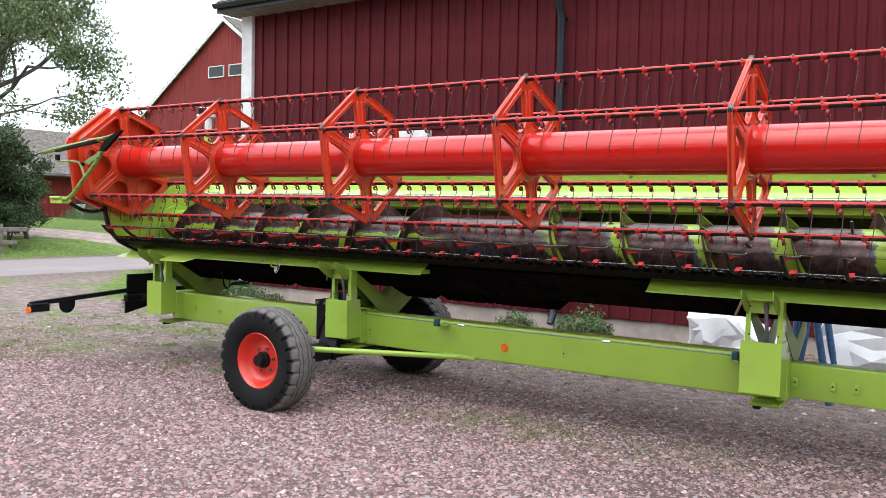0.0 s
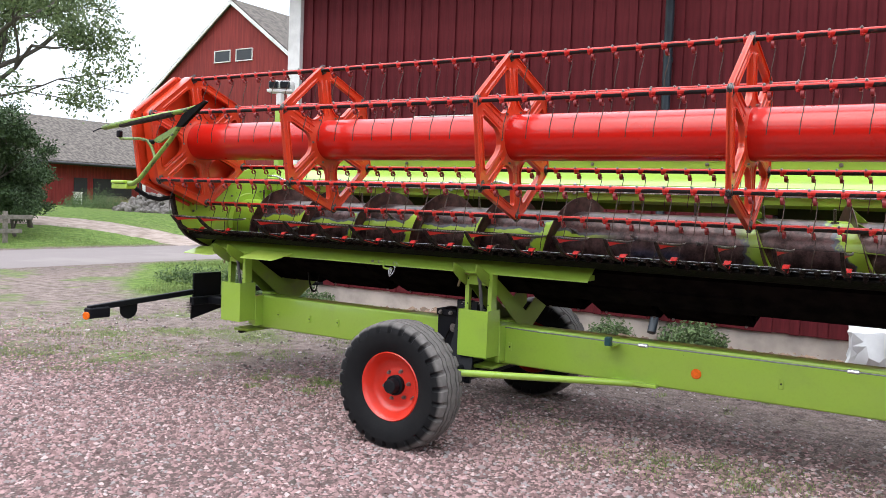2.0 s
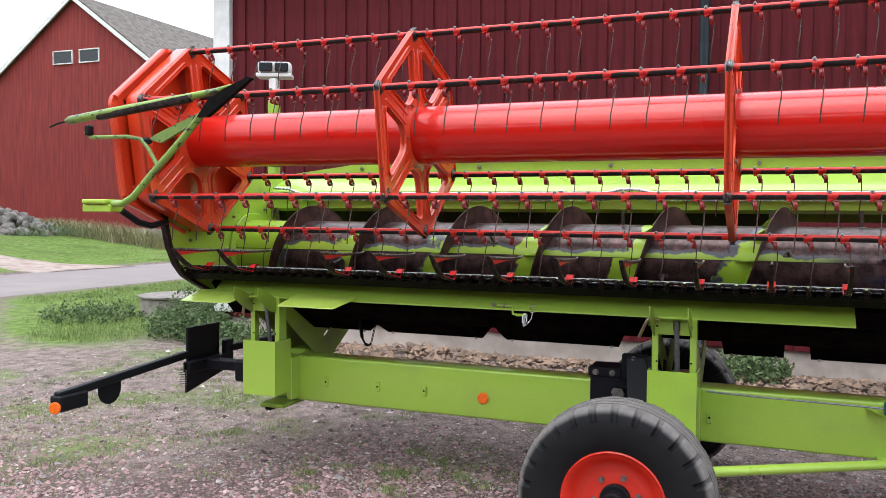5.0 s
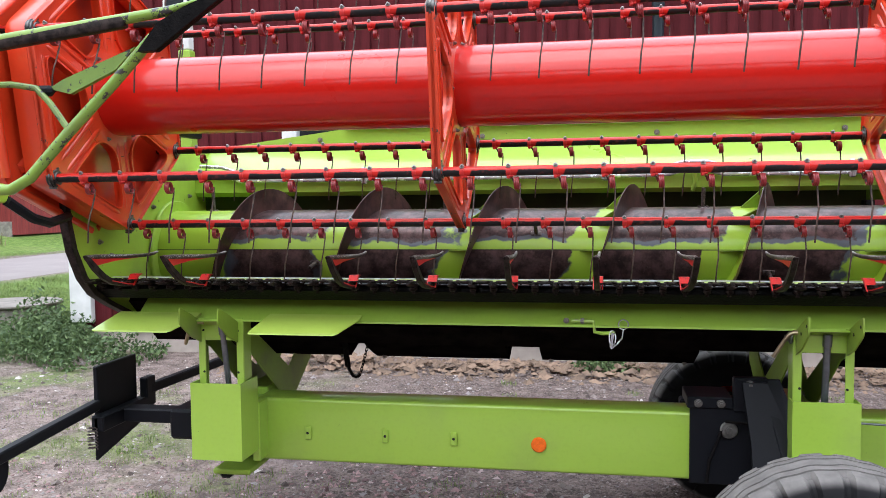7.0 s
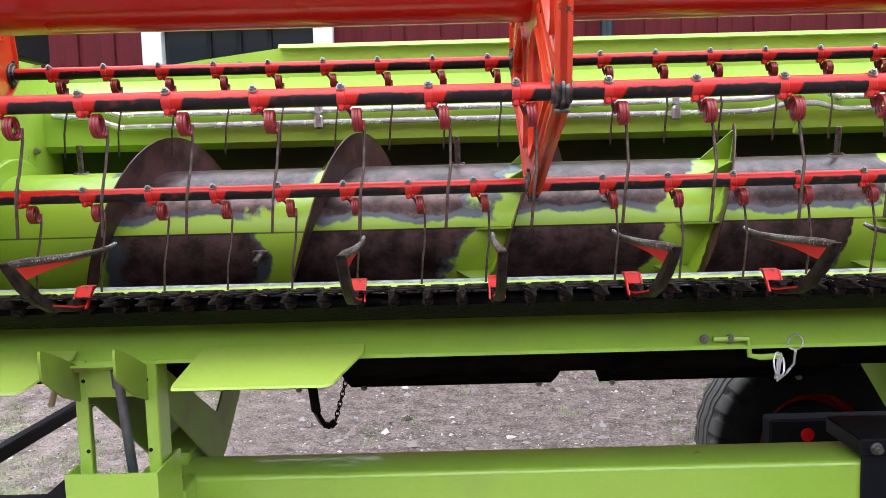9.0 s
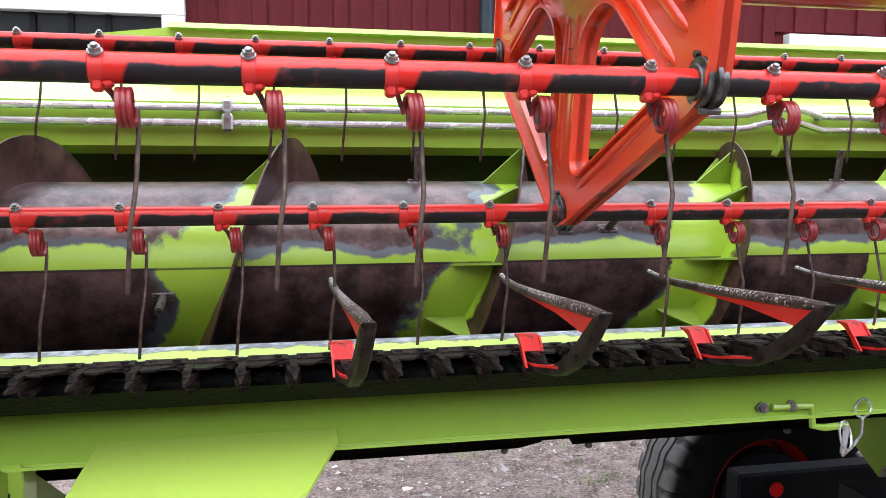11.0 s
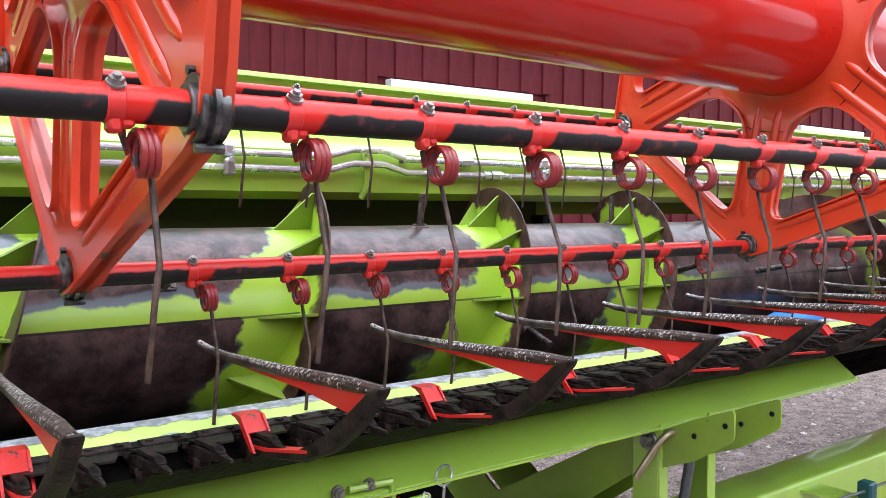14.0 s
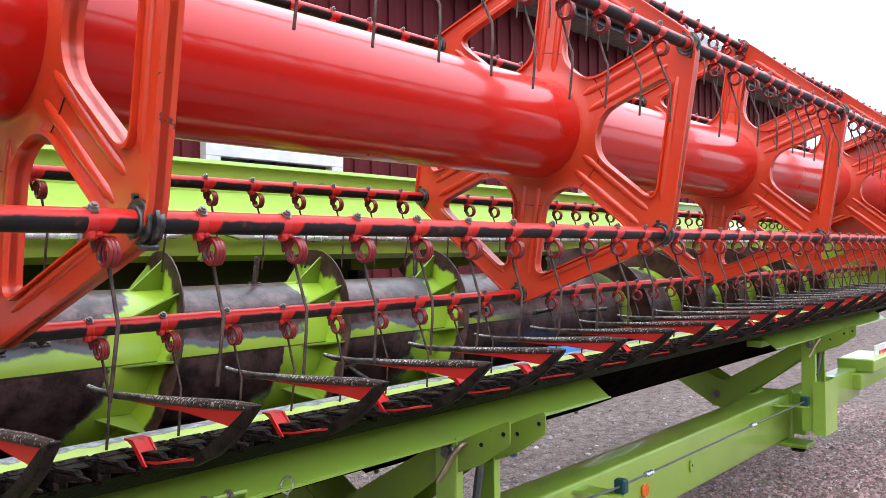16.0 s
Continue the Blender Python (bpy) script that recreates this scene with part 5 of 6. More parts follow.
def auger():
    t = thing("auger", "green feed auger worn to rust between its flights", "auger", at=(2.4, AU_Y, AU_Z))
    place = Matrix.Translation((0, AU_Y, AU_Z))
    bm = bmesh.new()
    cyl(bm, (LEFT + 0.02, 0, 0), (RIGHT - 0.02, 0, 0), 0.2, 72)
    part("auger_tube", bm, AUGER, t, "", 30, at=place)
    pitch = 0.558

    def at_angle(x, a, r):
        return Vector((x, -r * math.sin(a), r * math.cos(a)))

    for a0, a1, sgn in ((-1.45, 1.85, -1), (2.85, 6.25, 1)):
        bm = bmesh.new()
        steps = int((a1 - a0) / pitch * 40)
        rows = []
        for k in range(steps + 1):
            x = a0 + (a1 - a0) * k / steps
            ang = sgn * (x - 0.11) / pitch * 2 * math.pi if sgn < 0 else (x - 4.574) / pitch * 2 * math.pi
            rows.append([bm.verts.new(at_angle(x + dx, ang, r)) for dx, r in ((-0.003, 0.196), (-0.002, 0.302), (0.002, 0.302), (0.003, 0.196))])
        for a, b in zip(rows, rows[1:]):
            for k in range(3):
                f = bm.faces.new((a[k], a[k + 1], b[k + 1], b[k]))
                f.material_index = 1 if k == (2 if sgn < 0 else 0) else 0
        bm.faces.new(rows[0])
        bm.faces.new(rows[-1])
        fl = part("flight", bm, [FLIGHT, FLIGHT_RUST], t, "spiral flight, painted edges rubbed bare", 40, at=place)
        # gussets behind the flight
        gm = bmesh.new()
        extrude(gm, [(0, -0.0025, 0.192), (0, -0.0025, 0.284), (0.008, -0.0025, 0.284), (0.095, -0.0025, 0.202), (0.095, -0.0025, 0.192)], (0, 0.005, 0))
        gme = mesh_of(gm, "gusset", GREEN_DARK, 30)
        for k in range(int((a1 - a0) / pitch * 10) + 1):
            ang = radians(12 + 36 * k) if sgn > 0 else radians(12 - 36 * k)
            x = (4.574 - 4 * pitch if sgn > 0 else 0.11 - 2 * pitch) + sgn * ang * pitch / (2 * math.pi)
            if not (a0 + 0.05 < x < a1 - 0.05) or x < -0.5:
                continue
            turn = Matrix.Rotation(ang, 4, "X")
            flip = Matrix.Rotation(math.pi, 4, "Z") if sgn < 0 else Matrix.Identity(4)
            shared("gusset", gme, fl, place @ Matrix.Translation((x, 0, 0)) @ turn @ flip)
    # fingers
    fm = bmesh.new()
    cyl(fm, (0, 0, 0.19), (0, 0, 0.285), 0.0085, 10)
    box(fm, (-0.024, -0.011, 0.196), (0.024, 0.011, 0.203), 0.003)
    cyl(fm, (-0.016, 0, 0.203), (-0.016, 0, 0.207), 0.006, 6)
    cyl(fm, (0.016, 0, 0.203), (0.016, 0, 0.207), 0.006, 6)
    fme = mesh_of(fm, "finger", WORN_IRON, 40)
    spots = [(-1.285, 4), (-0.72, 100), (-0.16, 8), (0.26, 62), (0.96, 10), (1.2, 110)]
    spots += [(1.72 + 0.085 * k, (k * 73) % 360) for k in range(16)] + [(3.4, 20), (3.9, 120), (4.4, 70), (5.0, 30), (5.5, 100)]
    for x, a in spots:
        shared("finger", fme, t, place @ Matrix.Translation((x, 0, 0)) @ Matrix.Rotation(radians(a), 4, "X"), "bare iron feed finger")


def guard_mesh():
    """A knife guard: pointed finger with a lip over the knife."""
    bm = bmesh.new()
    sec = [(0.115, 0.02, 0.012), (0.085, 0.026, 0.014), (0.06, 0.018, 0.021), (0.035, 0.02, 0.018), (0.0, 0.012, 0.016), (-0.044, 0.004, 0.005)]
    rows = []
    for y, w, h in sec:
        up = -(y - 0.1) * 0.14
        rows.append([bm.verts.new((sx * w / 2, y, up + sz * h / 2 - 0.012)) for sx, sz in ((-1, -1), (1, -1), (1, 1), (-1, 1))])
    for a, b in zip(rows, rows[1:]):
        for k in range(4):
            bm.faces.new((a[k], a[(k + 1) % 4], b[(k + 1) % 4], b[k]))
    bm.faces.new(rows[0])
    bm.faces.new(rows[-1][::-1])
    extrude(bm, [(-0.006, 0.08, 0.0), (-0.006, 0.07, 0.014), (-0.006, 0.0, 0.021), (-0.006, -0.012, 0.012), (-0.006, 0.03, 0.012)], (0.012, 0, 0))
    box(bm, (-0.012, 0.05, -0.04), (0.012, 0.1, -0.015), 0.006)
    cyl(bm, (0, 0.08, -0.055), (0, 0.08, -0.035), 0.008, 6)
    return mesh_of(bm, "guard", GUARD, 35)


def knife():
    t = thing("cutter_bar", "dark oily cutter bar with guards and knife sections", "cutter bar", at=(2.4, 0.1, 1.19))
    gm = guard_mesh()
    sm = bmesh.new()
    extrude(sm, [(-0.037, 0.095, 0), (0.037, 0.095, 0), (0.01, 0.02, 0.01), (-0.01, 0.02, 0.01)], (0, 0, 0.003))
    sme = mesh_of(sm, "knife_section", KNIFE, 30)
    x = -1.464
    k = 0
    while x < RIGHT - 0.05:
        shared("guard", gm, t, Matrix.Translation((x, 0, 1.203)) @ Matrix.Diagonal((1, 1, 0.7, 1)))
        shared("knife_section", sme, t, Matrix.Translation((x + 0.02, 0, 1.204)))
        x += 0.0762
        k += 1
    bm = bmesh.new()
    extrude(bm, [(LEFT, 0.085, 1.204), (LEFT, 0.112, 1.204), (LEFT, 0.112, 1.21), (LEFT, 0.085, 1.21)], (RIGHT - LEFT, 0, 0))
    part("knife_back", bm, DARK_STEEL, t)
    bm = bmesh.new()
    sheet(bm, [(0.113, 1.194), (0.12, 1.2), (0.21, 1.206), (0.23, 1.202)], LEFT + 0.01, RIGHT - 0.01, 0.005)
    part("edge_strip", bm, STRIP, t, "green edge strip scuffed to bare steel")
    cm = bmesh.new()
    extrude(cm, [(-0.031, 0.084, 0.0), (-0.031, 0.112, 0.0), (-0.031, 0.112, 0.008), (-0.031, 0.1, 0.012), (-0.031, 0.084, 0.008)], (0.062, 0, 0))
    for u, w in ((-0.02, 0.0055), (0.016, 0.0065)):
        cyl(cm, (u, 0.094, 0.007), (u, 0.094, 0.0125), w, 8)
        cyl(cm, (u + 0.006, 0.076, -0.002), (u + 0.006, 0.076, 0.0045), w * 0.8, 6)
    cme = mesh_of(cm, "knife_clip", GUARD, 30)
    for k in range(101):
        shared("knife_clip", cme, t, Matrix.Translation((-1.426 + 0.0762 * k, 0, 1.203)))
    # crop lifters on every fourth guard
    for i in range(25):
        x = -1.31 + 0.3043 * i
        if i == 2 or x > RIGHT - 0.1:
            continue
        lifter(x)


LIFTER = []


def lifter(x):
    """A crop lifter: base strip under the guard, nose, arm running back, red web and foot."""
    if LIFTER:
        copy_thing(LIFTER[0], Matrix.Translation((x, 0.0, 1.205)) @ Matrix.Rotation(radians(1.6 * math.sin(x * 9)), 4, "Z"))
        return
    t = thing("crop_lifter", "bare iron crop lifter with red web and foot", "crop lifter", "crop lifters on the cutter bar", (x, 0, 1.205))
    LIFTER.append(t)
    o = Matrix.Translation((x, 0, 1.205))
    bm = bmesh.new()
    outline = [(0.1, -0.02), (0.0, -0.014), (-0.1, 0.003), (-0.165, 0.031), (-0.215, 0.066), (-0.264, 0.116), (-0.268, 0.126), (-0.24, 0.116), (-0.19, 0.075), (-0.15, 0.044), (-0.09, 0.014), (0.0, -0.005), (0.1, -0.011)]
    extrude(bm, [(-0.0095, y, z) for y, z in outline], (0.019, 0, 0))
    bmesh.ops.bevel(bm, geom=list(bm.edges), offset=0.003, segments=1, affect="EDGES")
    part("base", bm, NOSE, t, "rusty iron base and nose", at=o)
    bm = bmesh.new()
    sweep(bm, [(0, -0.262, 0.12), (0, -0.2, 0.117), (0, 0.0, 0.105), (0, 0.14, 0.1), (0, 0.21, 0.102), (0, 0.245, 0.108)], 0.012, 10, radii=[0.0065, 0.009, 0.0082, 0.0072, 0.0066, 0.0045])
    part("arm", bm, ARM, t, "bare iron arm", at=o)
    bm = bmesh.new()
    extrude(bm, [(-0.003, -0.24, 0.113), (-0.003, -0.222, 0.086), (-0.003, -0.2, 0.083), (-0.003, -0.08, 0.0925), (-0.003, 0.13, 0.095), (-0.003, 0.13, 0.099), (-0.003, -0.1, 0.108)], (0.006, 0, 0))
    extrude(bm, [(-0.0105, -0.11, 0.017), (-0.0105, 0.0, -0.006), (-0.0105, 0.05, -0.011), (-0.0105, 0.05, -0.007), (-0.0105, 0.0, -0.002), (-0.0105, -0.11, 0.021)], (0.021, 0, 0))
    part("web", bm, CLAMP_RED, t, "red painted web", at=o)
    bm = bmesh.new()
    for sx in (-0.018, 0.0145):
        extrude(bm, [(sx, 0.02, -0.012), (sx, 0.032, -0.012), (sx, 0.066, 0.02), (sx, 0.088, 0.03), (sx, 0.06, 0.03)], (0.0035, 0, 0))
    extrude(bm, [(-0.018, 0.044, 0.01), (-0.018, 0.066, 0.03), (-0.018, 0.09, 0.03), (-0.018, 0.088, 0.026), (-0.018, 0.068, 0.026), (-0.018, 0.047, 0.007)], (0.036, 0, 0))
    part("foot", bm, CLAMP_RED, t, "bright red foot clip", at=o)


def divider(reel_ob):
    """The folded crop divider at the left end: green bars in front of the reel."""
    t = thing("crop_divider", "folded green crop divider with chipped paint", "crop divider", at=(-1.45, -0.55, 1.57))
    bm = bmesh.new()
    box(bm, (-1.61, -0.6, 1.522), (-1.42, -0.5, 1.562), 0.006)
    box(bm, (-1.6, -0.615, 1.565), (-1.44, -0.49, 1.588), 0.006)
    part("foot_block", bm, GREEN_WORN, t)
    bm = bmesh.new()
    sweep(bm, [(-1.42, -0.58, 1.565), (-1.34, -0.6, 1.565), (-1.28, -0.59, 1.6), (-1.17, -0.55, 1.74), (-1.02, -0.52, 1.9), (-0.87, -0.53, 2.04)], 0.018, 14)
    part("main_pipe", bm, GREEN_OLD, t)
    bm = bmesh.new()
    sweep(bm, [(-1.70, -0.48, 1.95), (-1.66, -0.48, 1.92), (-1.4, -0.5, 1.915), (-1.31, -0.5, 1.9), (-1.26, -0.5, 1.85), (-1.17, -0.53, 1.75)], 0.011, 10)
    part("brace_pipe", bm, GREEN_OLD, t)
    bm = bmesh.new()
    a, b = Vector((-1.67, -0.64, 1.99)), Vector((-0.8, -0.55, 2.115))
    m = Matrix.Translation(a) @ (b - a).to_track_quat("X", "Z").to_matrix().to_4x4()
    sweep(bm, [a, a.lerp(b, 0.03), a.lerp(b, 0.3), a.lerp(b, 0.7), b, Vector((-0.7, -0.565, 2.137))], 0.02, 12, radii=[0.012, 0.022, 0.022, 0.019, 0.016, 0.006])
    part("long_bar", bm, GREEN_OLD, t, "green bar worn to dark steel", 50)
    bm = bmesh.new()
    a2 = a + (b - a) * 0.22
    m = Matrix.Translation(a2 - Vector((0, 0, 0.004))) @ (b - a).to_track_quat("X", "Z").to_matrix().to_4x4()
    box(bm, (0, -0.021, -0.025), ((b - a).length * 0.62, 0.02, 0.012), 0.01, m, 2)
    part("wear_sleeve", bm, NOSE, t, "dark scraped steel sleeve")
    bm = bmesh.new()
    extrude(bm, [(-0.9, -0.575, 1.99), (-0.84, -0.575, 1.99), (-0.583, -0.575, 2.165), (-0.6, -0.575, 2.172), (-0.74, -0.575, 2.12), (-0.83, -0.575, 2.075)], (0, 0.03, 0))
    part("dark_end", bm, DARK_STEEL, t, "", 20)
    bm = bmesh.new()
    extrude(bm, [(-0.95, -0.5, 2.02), (-1.22, -0.48, 1.93), (-1.28, -0.48, 1.9), (-1.2, -0.48, 1.88), (-1.02, -0.5, 1.95)], (0, 0.02, 0))
    part("hinge_plate", bm, GREEN_OLD, t)
    bm = bmesh.new()
    box(bm, (-1.685, -0.51, 1.93), (-1.645, -0.47, 1.985), 0.008)
    part("end_block", bm, BLACK, t)
    bm = bmesh.new()
    box(bm, (-1.32, -0.5, 1.875), (-1.26, -0.46, 1.91), 0.012)
    part("latch", bm, BLACK, t, "black latch")
    bm = bmesh.new()
    sweep(bm, [(-1.3, -0.46, 1.89), (-1.18, -0.46, 1.93), (-1.05, -0.48, 1.97)], 0.009, 8)
    part("latch_rod", bm, BLACK, t)
    bm = bmesh.new()
    sweep(bm, [(-1.76, -0.66, 1.96), (-1.71, -0.65, 1.98), (-1.66, -0.64, 1.99)], 0.005, 6)
    part("wire", bm, BLACK, t)
    bm = bmesh.new()
    sweep(bm, [(-1.42, -0.52, 1.53), (-1.4, -0.42, 1.47), (-1.42, -0.3, 1.45), (-1.47, -0.12, 1.47)], 0.018, 8)
    part("rod", bm, BLACK, t)
    # arm that holds the reel at this end
    bm = bmesh.new()
    box(bm, (-1.64, -0.02, 1.86), (-1.585, 1.25, 1.98), 0.01)
    r = part("support_arm", bm, BLACK, reel_ob, "black reel support arm")
    bm = bmesh.new()
    cyl(bm, (-1.66, AX_Y, AX_Z), (-1.56, AX_Y, AX_Z), 0.11, 24, bev=0.006)
    part("bearing_housing", bm, BLACK, r)
    # marker lamp at the back corner
    m = thing("marker_lamp", "white boxy marker lamp on a green post", "lamp", at=(-1.72, 1.36, 1.75))
    bm = bmesh.new()
    box(bm, (-1.76, 1.33, 1.7), (-1.69, 1.4, 2.36), 0.006)
    part("post", bm, GREEN, m)
    bm = bmesh.new()
    box(bm, (-1.7, 1.29, 1.705), (-1.49, 1.345, 1.765), 0.005)
    part("bracket", bm, GREEN, m)
    bm = bmesh.new()
    box(bm, (-1.755, 1.335, 2.361), (-1.695, 1.395, 2.52), 0.006)
    part("upper_post", bm, WHITE, m)
    bm = bmesh.new()
    turn = Matrix.Translation((-1.74, 1.4, 0.01)) @ Matrix.Rotation(radians(24), 4, "Z")
    box(bm, (-0.13, -0.07, 2.52), (0.13, 0.07, 2.55), 0.006, turn)
    box(bm, (-0.12, -0.06, 2.551), (0.12, 0.06, 2.635), 0.02, turn, 2)
    part("housing", bm, WHITE, m)
    for x in (-0.058, 0.058):
        bm = bmesh.new()
        box(bm, (x - 0.05, -0.085, 2.558), (x + 0.05, -0.062, 2.625), 0.008, turn)
        part("lens", bm, GLASS, m)


reel_thing = reel()
trough()
auger()
knife()
divider(reel_thing)

# ---- the trailer ----
BY0, BY1, BZ0, BZ1 = 0.345, 0.51, 0.41, 0.68


def stand(x0, x1):
    """A support of the trailer: front cover, two uprights, forked head and the V of its cradle."""
    t = thing("trailer_stand", "bright green sheet steel stand on the trailer beam", "stand", "stands on the trailer beam", ((x0 + x1) / 2, 0.2, 0.44))
    yf = 0.085
    bm = bmesh.new()
    # one folded sheet: front with its two sides turned back
    loop = [(x0, yf + 0.07), (x0, yf), (x1, yf), (x1, yf + 0.17), (x1 - 0.006, yf + 0.17), (x1 - 0.006, yf + 0.006), (x0 + 0.006, yf + 0.006), (x0 + 0.006, yf + 0.07)]
    extrude(bm, [(u, v, 0.482) for u, v in loop], (0, 0, 0.312))
    cover = part("front_cover", bm, GREEN, t)
    bm = bmesh.new()
    box(bm, (x0 + 0.006, yf + 0.006, 0.479), (x1 - 0.006, yf + 0.075, 0.487), 0.002)
    part("cover_floor", bm, GREEN, cover)
    for x, s in ((x0 + 0.012, 0), (x1 - 0.055, 1)):
        bm = bmesh.new()
        w = 0.03
        box(bm, (x + 0.016 * s, yf + 0.057, 0.5), (x + w + 0.016 * s, yf + 0.063, 1.05), 0.002)
        box(bm, (x + 0.04 * s, yf + 0.063, 0.5), (x + 0.006 + 0.04 * s, yf + 0.135, 1.04), 0.002)
        up = part("upright", bm, GREEN, t)
        for z in (0.83, 1.0):
            bm = bmesh.new()
            cyl(bm, (x + 0.023, yf + 0.0568, z), (x + 0.023, yf + 0.0555, z), 0.005, 8)
            part("hole", bm, BLACK, up)
    bm = bmesh.new()
    cyl(bm, (x0 + 0.012, yf + 0.085, 1.008), (x0 + 0.004, yf + 0.085, 1.008), 0.023, 20, bev=0.002)
    cyl(bm, (x0 + 0.004, yf + 0.085, 1.008), (x0 - 0.012, yf + 0.085, 1.008), 0.014, 6, bev=0.002)
    part("pivot_bolt", bm, BOLT, t)
    for x in (x0 + 0.02, x1 - 0.036):
        bm = bmesh.new()
        head = rounded([(-0.035, 1.116), (-0.035, 1.05), (0.06, 0.985), (0.226, 0.917), (0.62, 0.625), (0.7, 0.575), (0.78, 0.605), (1.05, 0.765), (1.03, 0.9), (0.96, 0.9), (0.7, 0.745), (0.26, 1.0), (0.15, 1.032), (0.06, 1.076)], 0.012, 2)
        extrude(bm, [(x, y, z) for y, z in head], (0.006, 0, 0))
        # dust, and a darker green that carries the shade below the table
        arm = part("cradle_arm", bm, GREEN_DARK, t, "dark dusty green cradle arm")
        bolt(arm, (x - 0.001, 0.74, 0.66), "-x", 2.2)
        for y, z in ((-0.015, 1.078), (0.06, 1.04)):
            bm = bmesh.new()
            cyl(bm, (x - 0.0005, y, z), (x - 0.002, y, z), 0.006, 10)
            part("hole", bm, BLACK, arm)
    bm = bmesh.new()
    extrude(bm, [(x0 + 0.026, 0.1, 1.048), (x0 + 0.026, 0.15, 1.028), (x0 + 0.026, 0.15, 0.96), (x0 + 0.026, 0.144, 0.96), (x0 + 0.026, 0.144, 1.022), (x0 + 0.026, 0.1, 1.042)], (x1 - x0 - 0.062, 0, 0))
    part("head_web", bm, GREEN, t)
    bm = bmesh.new()
    box(bm, (x0 + 0.045, BY1 - 0.01, 0.58), (x1 - 0.055, 0.78, 0.69), 0.006)
    part("hinge_bracket", bm, GREEN, t)
    bm = bmesh.new()
    sweep(bm, [(x0 + 0.05, 0.115, 1.035), (x0 + 0.008, 0.115, 1.036), (x0 - 0.006, 0.117, 1.03), (x0 - 0.02, 0.13, 1.006), (x0 - 0.052, 0.156, 0.94)], 0.008, 10)
    part("cross_pin", bm, BRASS, t, "brass-coloured bent cross pin")
    bm = bmesh.new()
    xm = (x0 + x1) / 2 + 0.012
    cyl(bm, (xm + 0.004, 0.19, 0.7), (xm, 0.135, 1.02), 0.012, 12)
    cyl(bm, (xm, 0.141, 0.985), (xm, 0.133, 1.03), 0.016, 12)
    part("spindle", bm, ZINC_DARK, t, "grey steel spindle")
    bm = bmesh.new()
    box(bm, (x0 + 0.03, 0.2, 0.385), (x1 - 0.02, 0.5, 0.408), 0.006)
    part("foot_plate", bm, GREEN_DARK, t)
    bm = bmesh.new()
    box(bm, (x0 + 0.05, 0.22, 0.36), (x0 + 0.1, 0.3, 0.3845), 0.01)
    part("foot_pad", bm, BLACK, t)
    bm = bmesh.new()
    box(bm, (x1 - 0.03, yf + 0.171, 0.43), (x1 + 0.004, BY0 + 0.03, 0.68), 0.004)
    part("side_gusset", bm, GREEN, t)


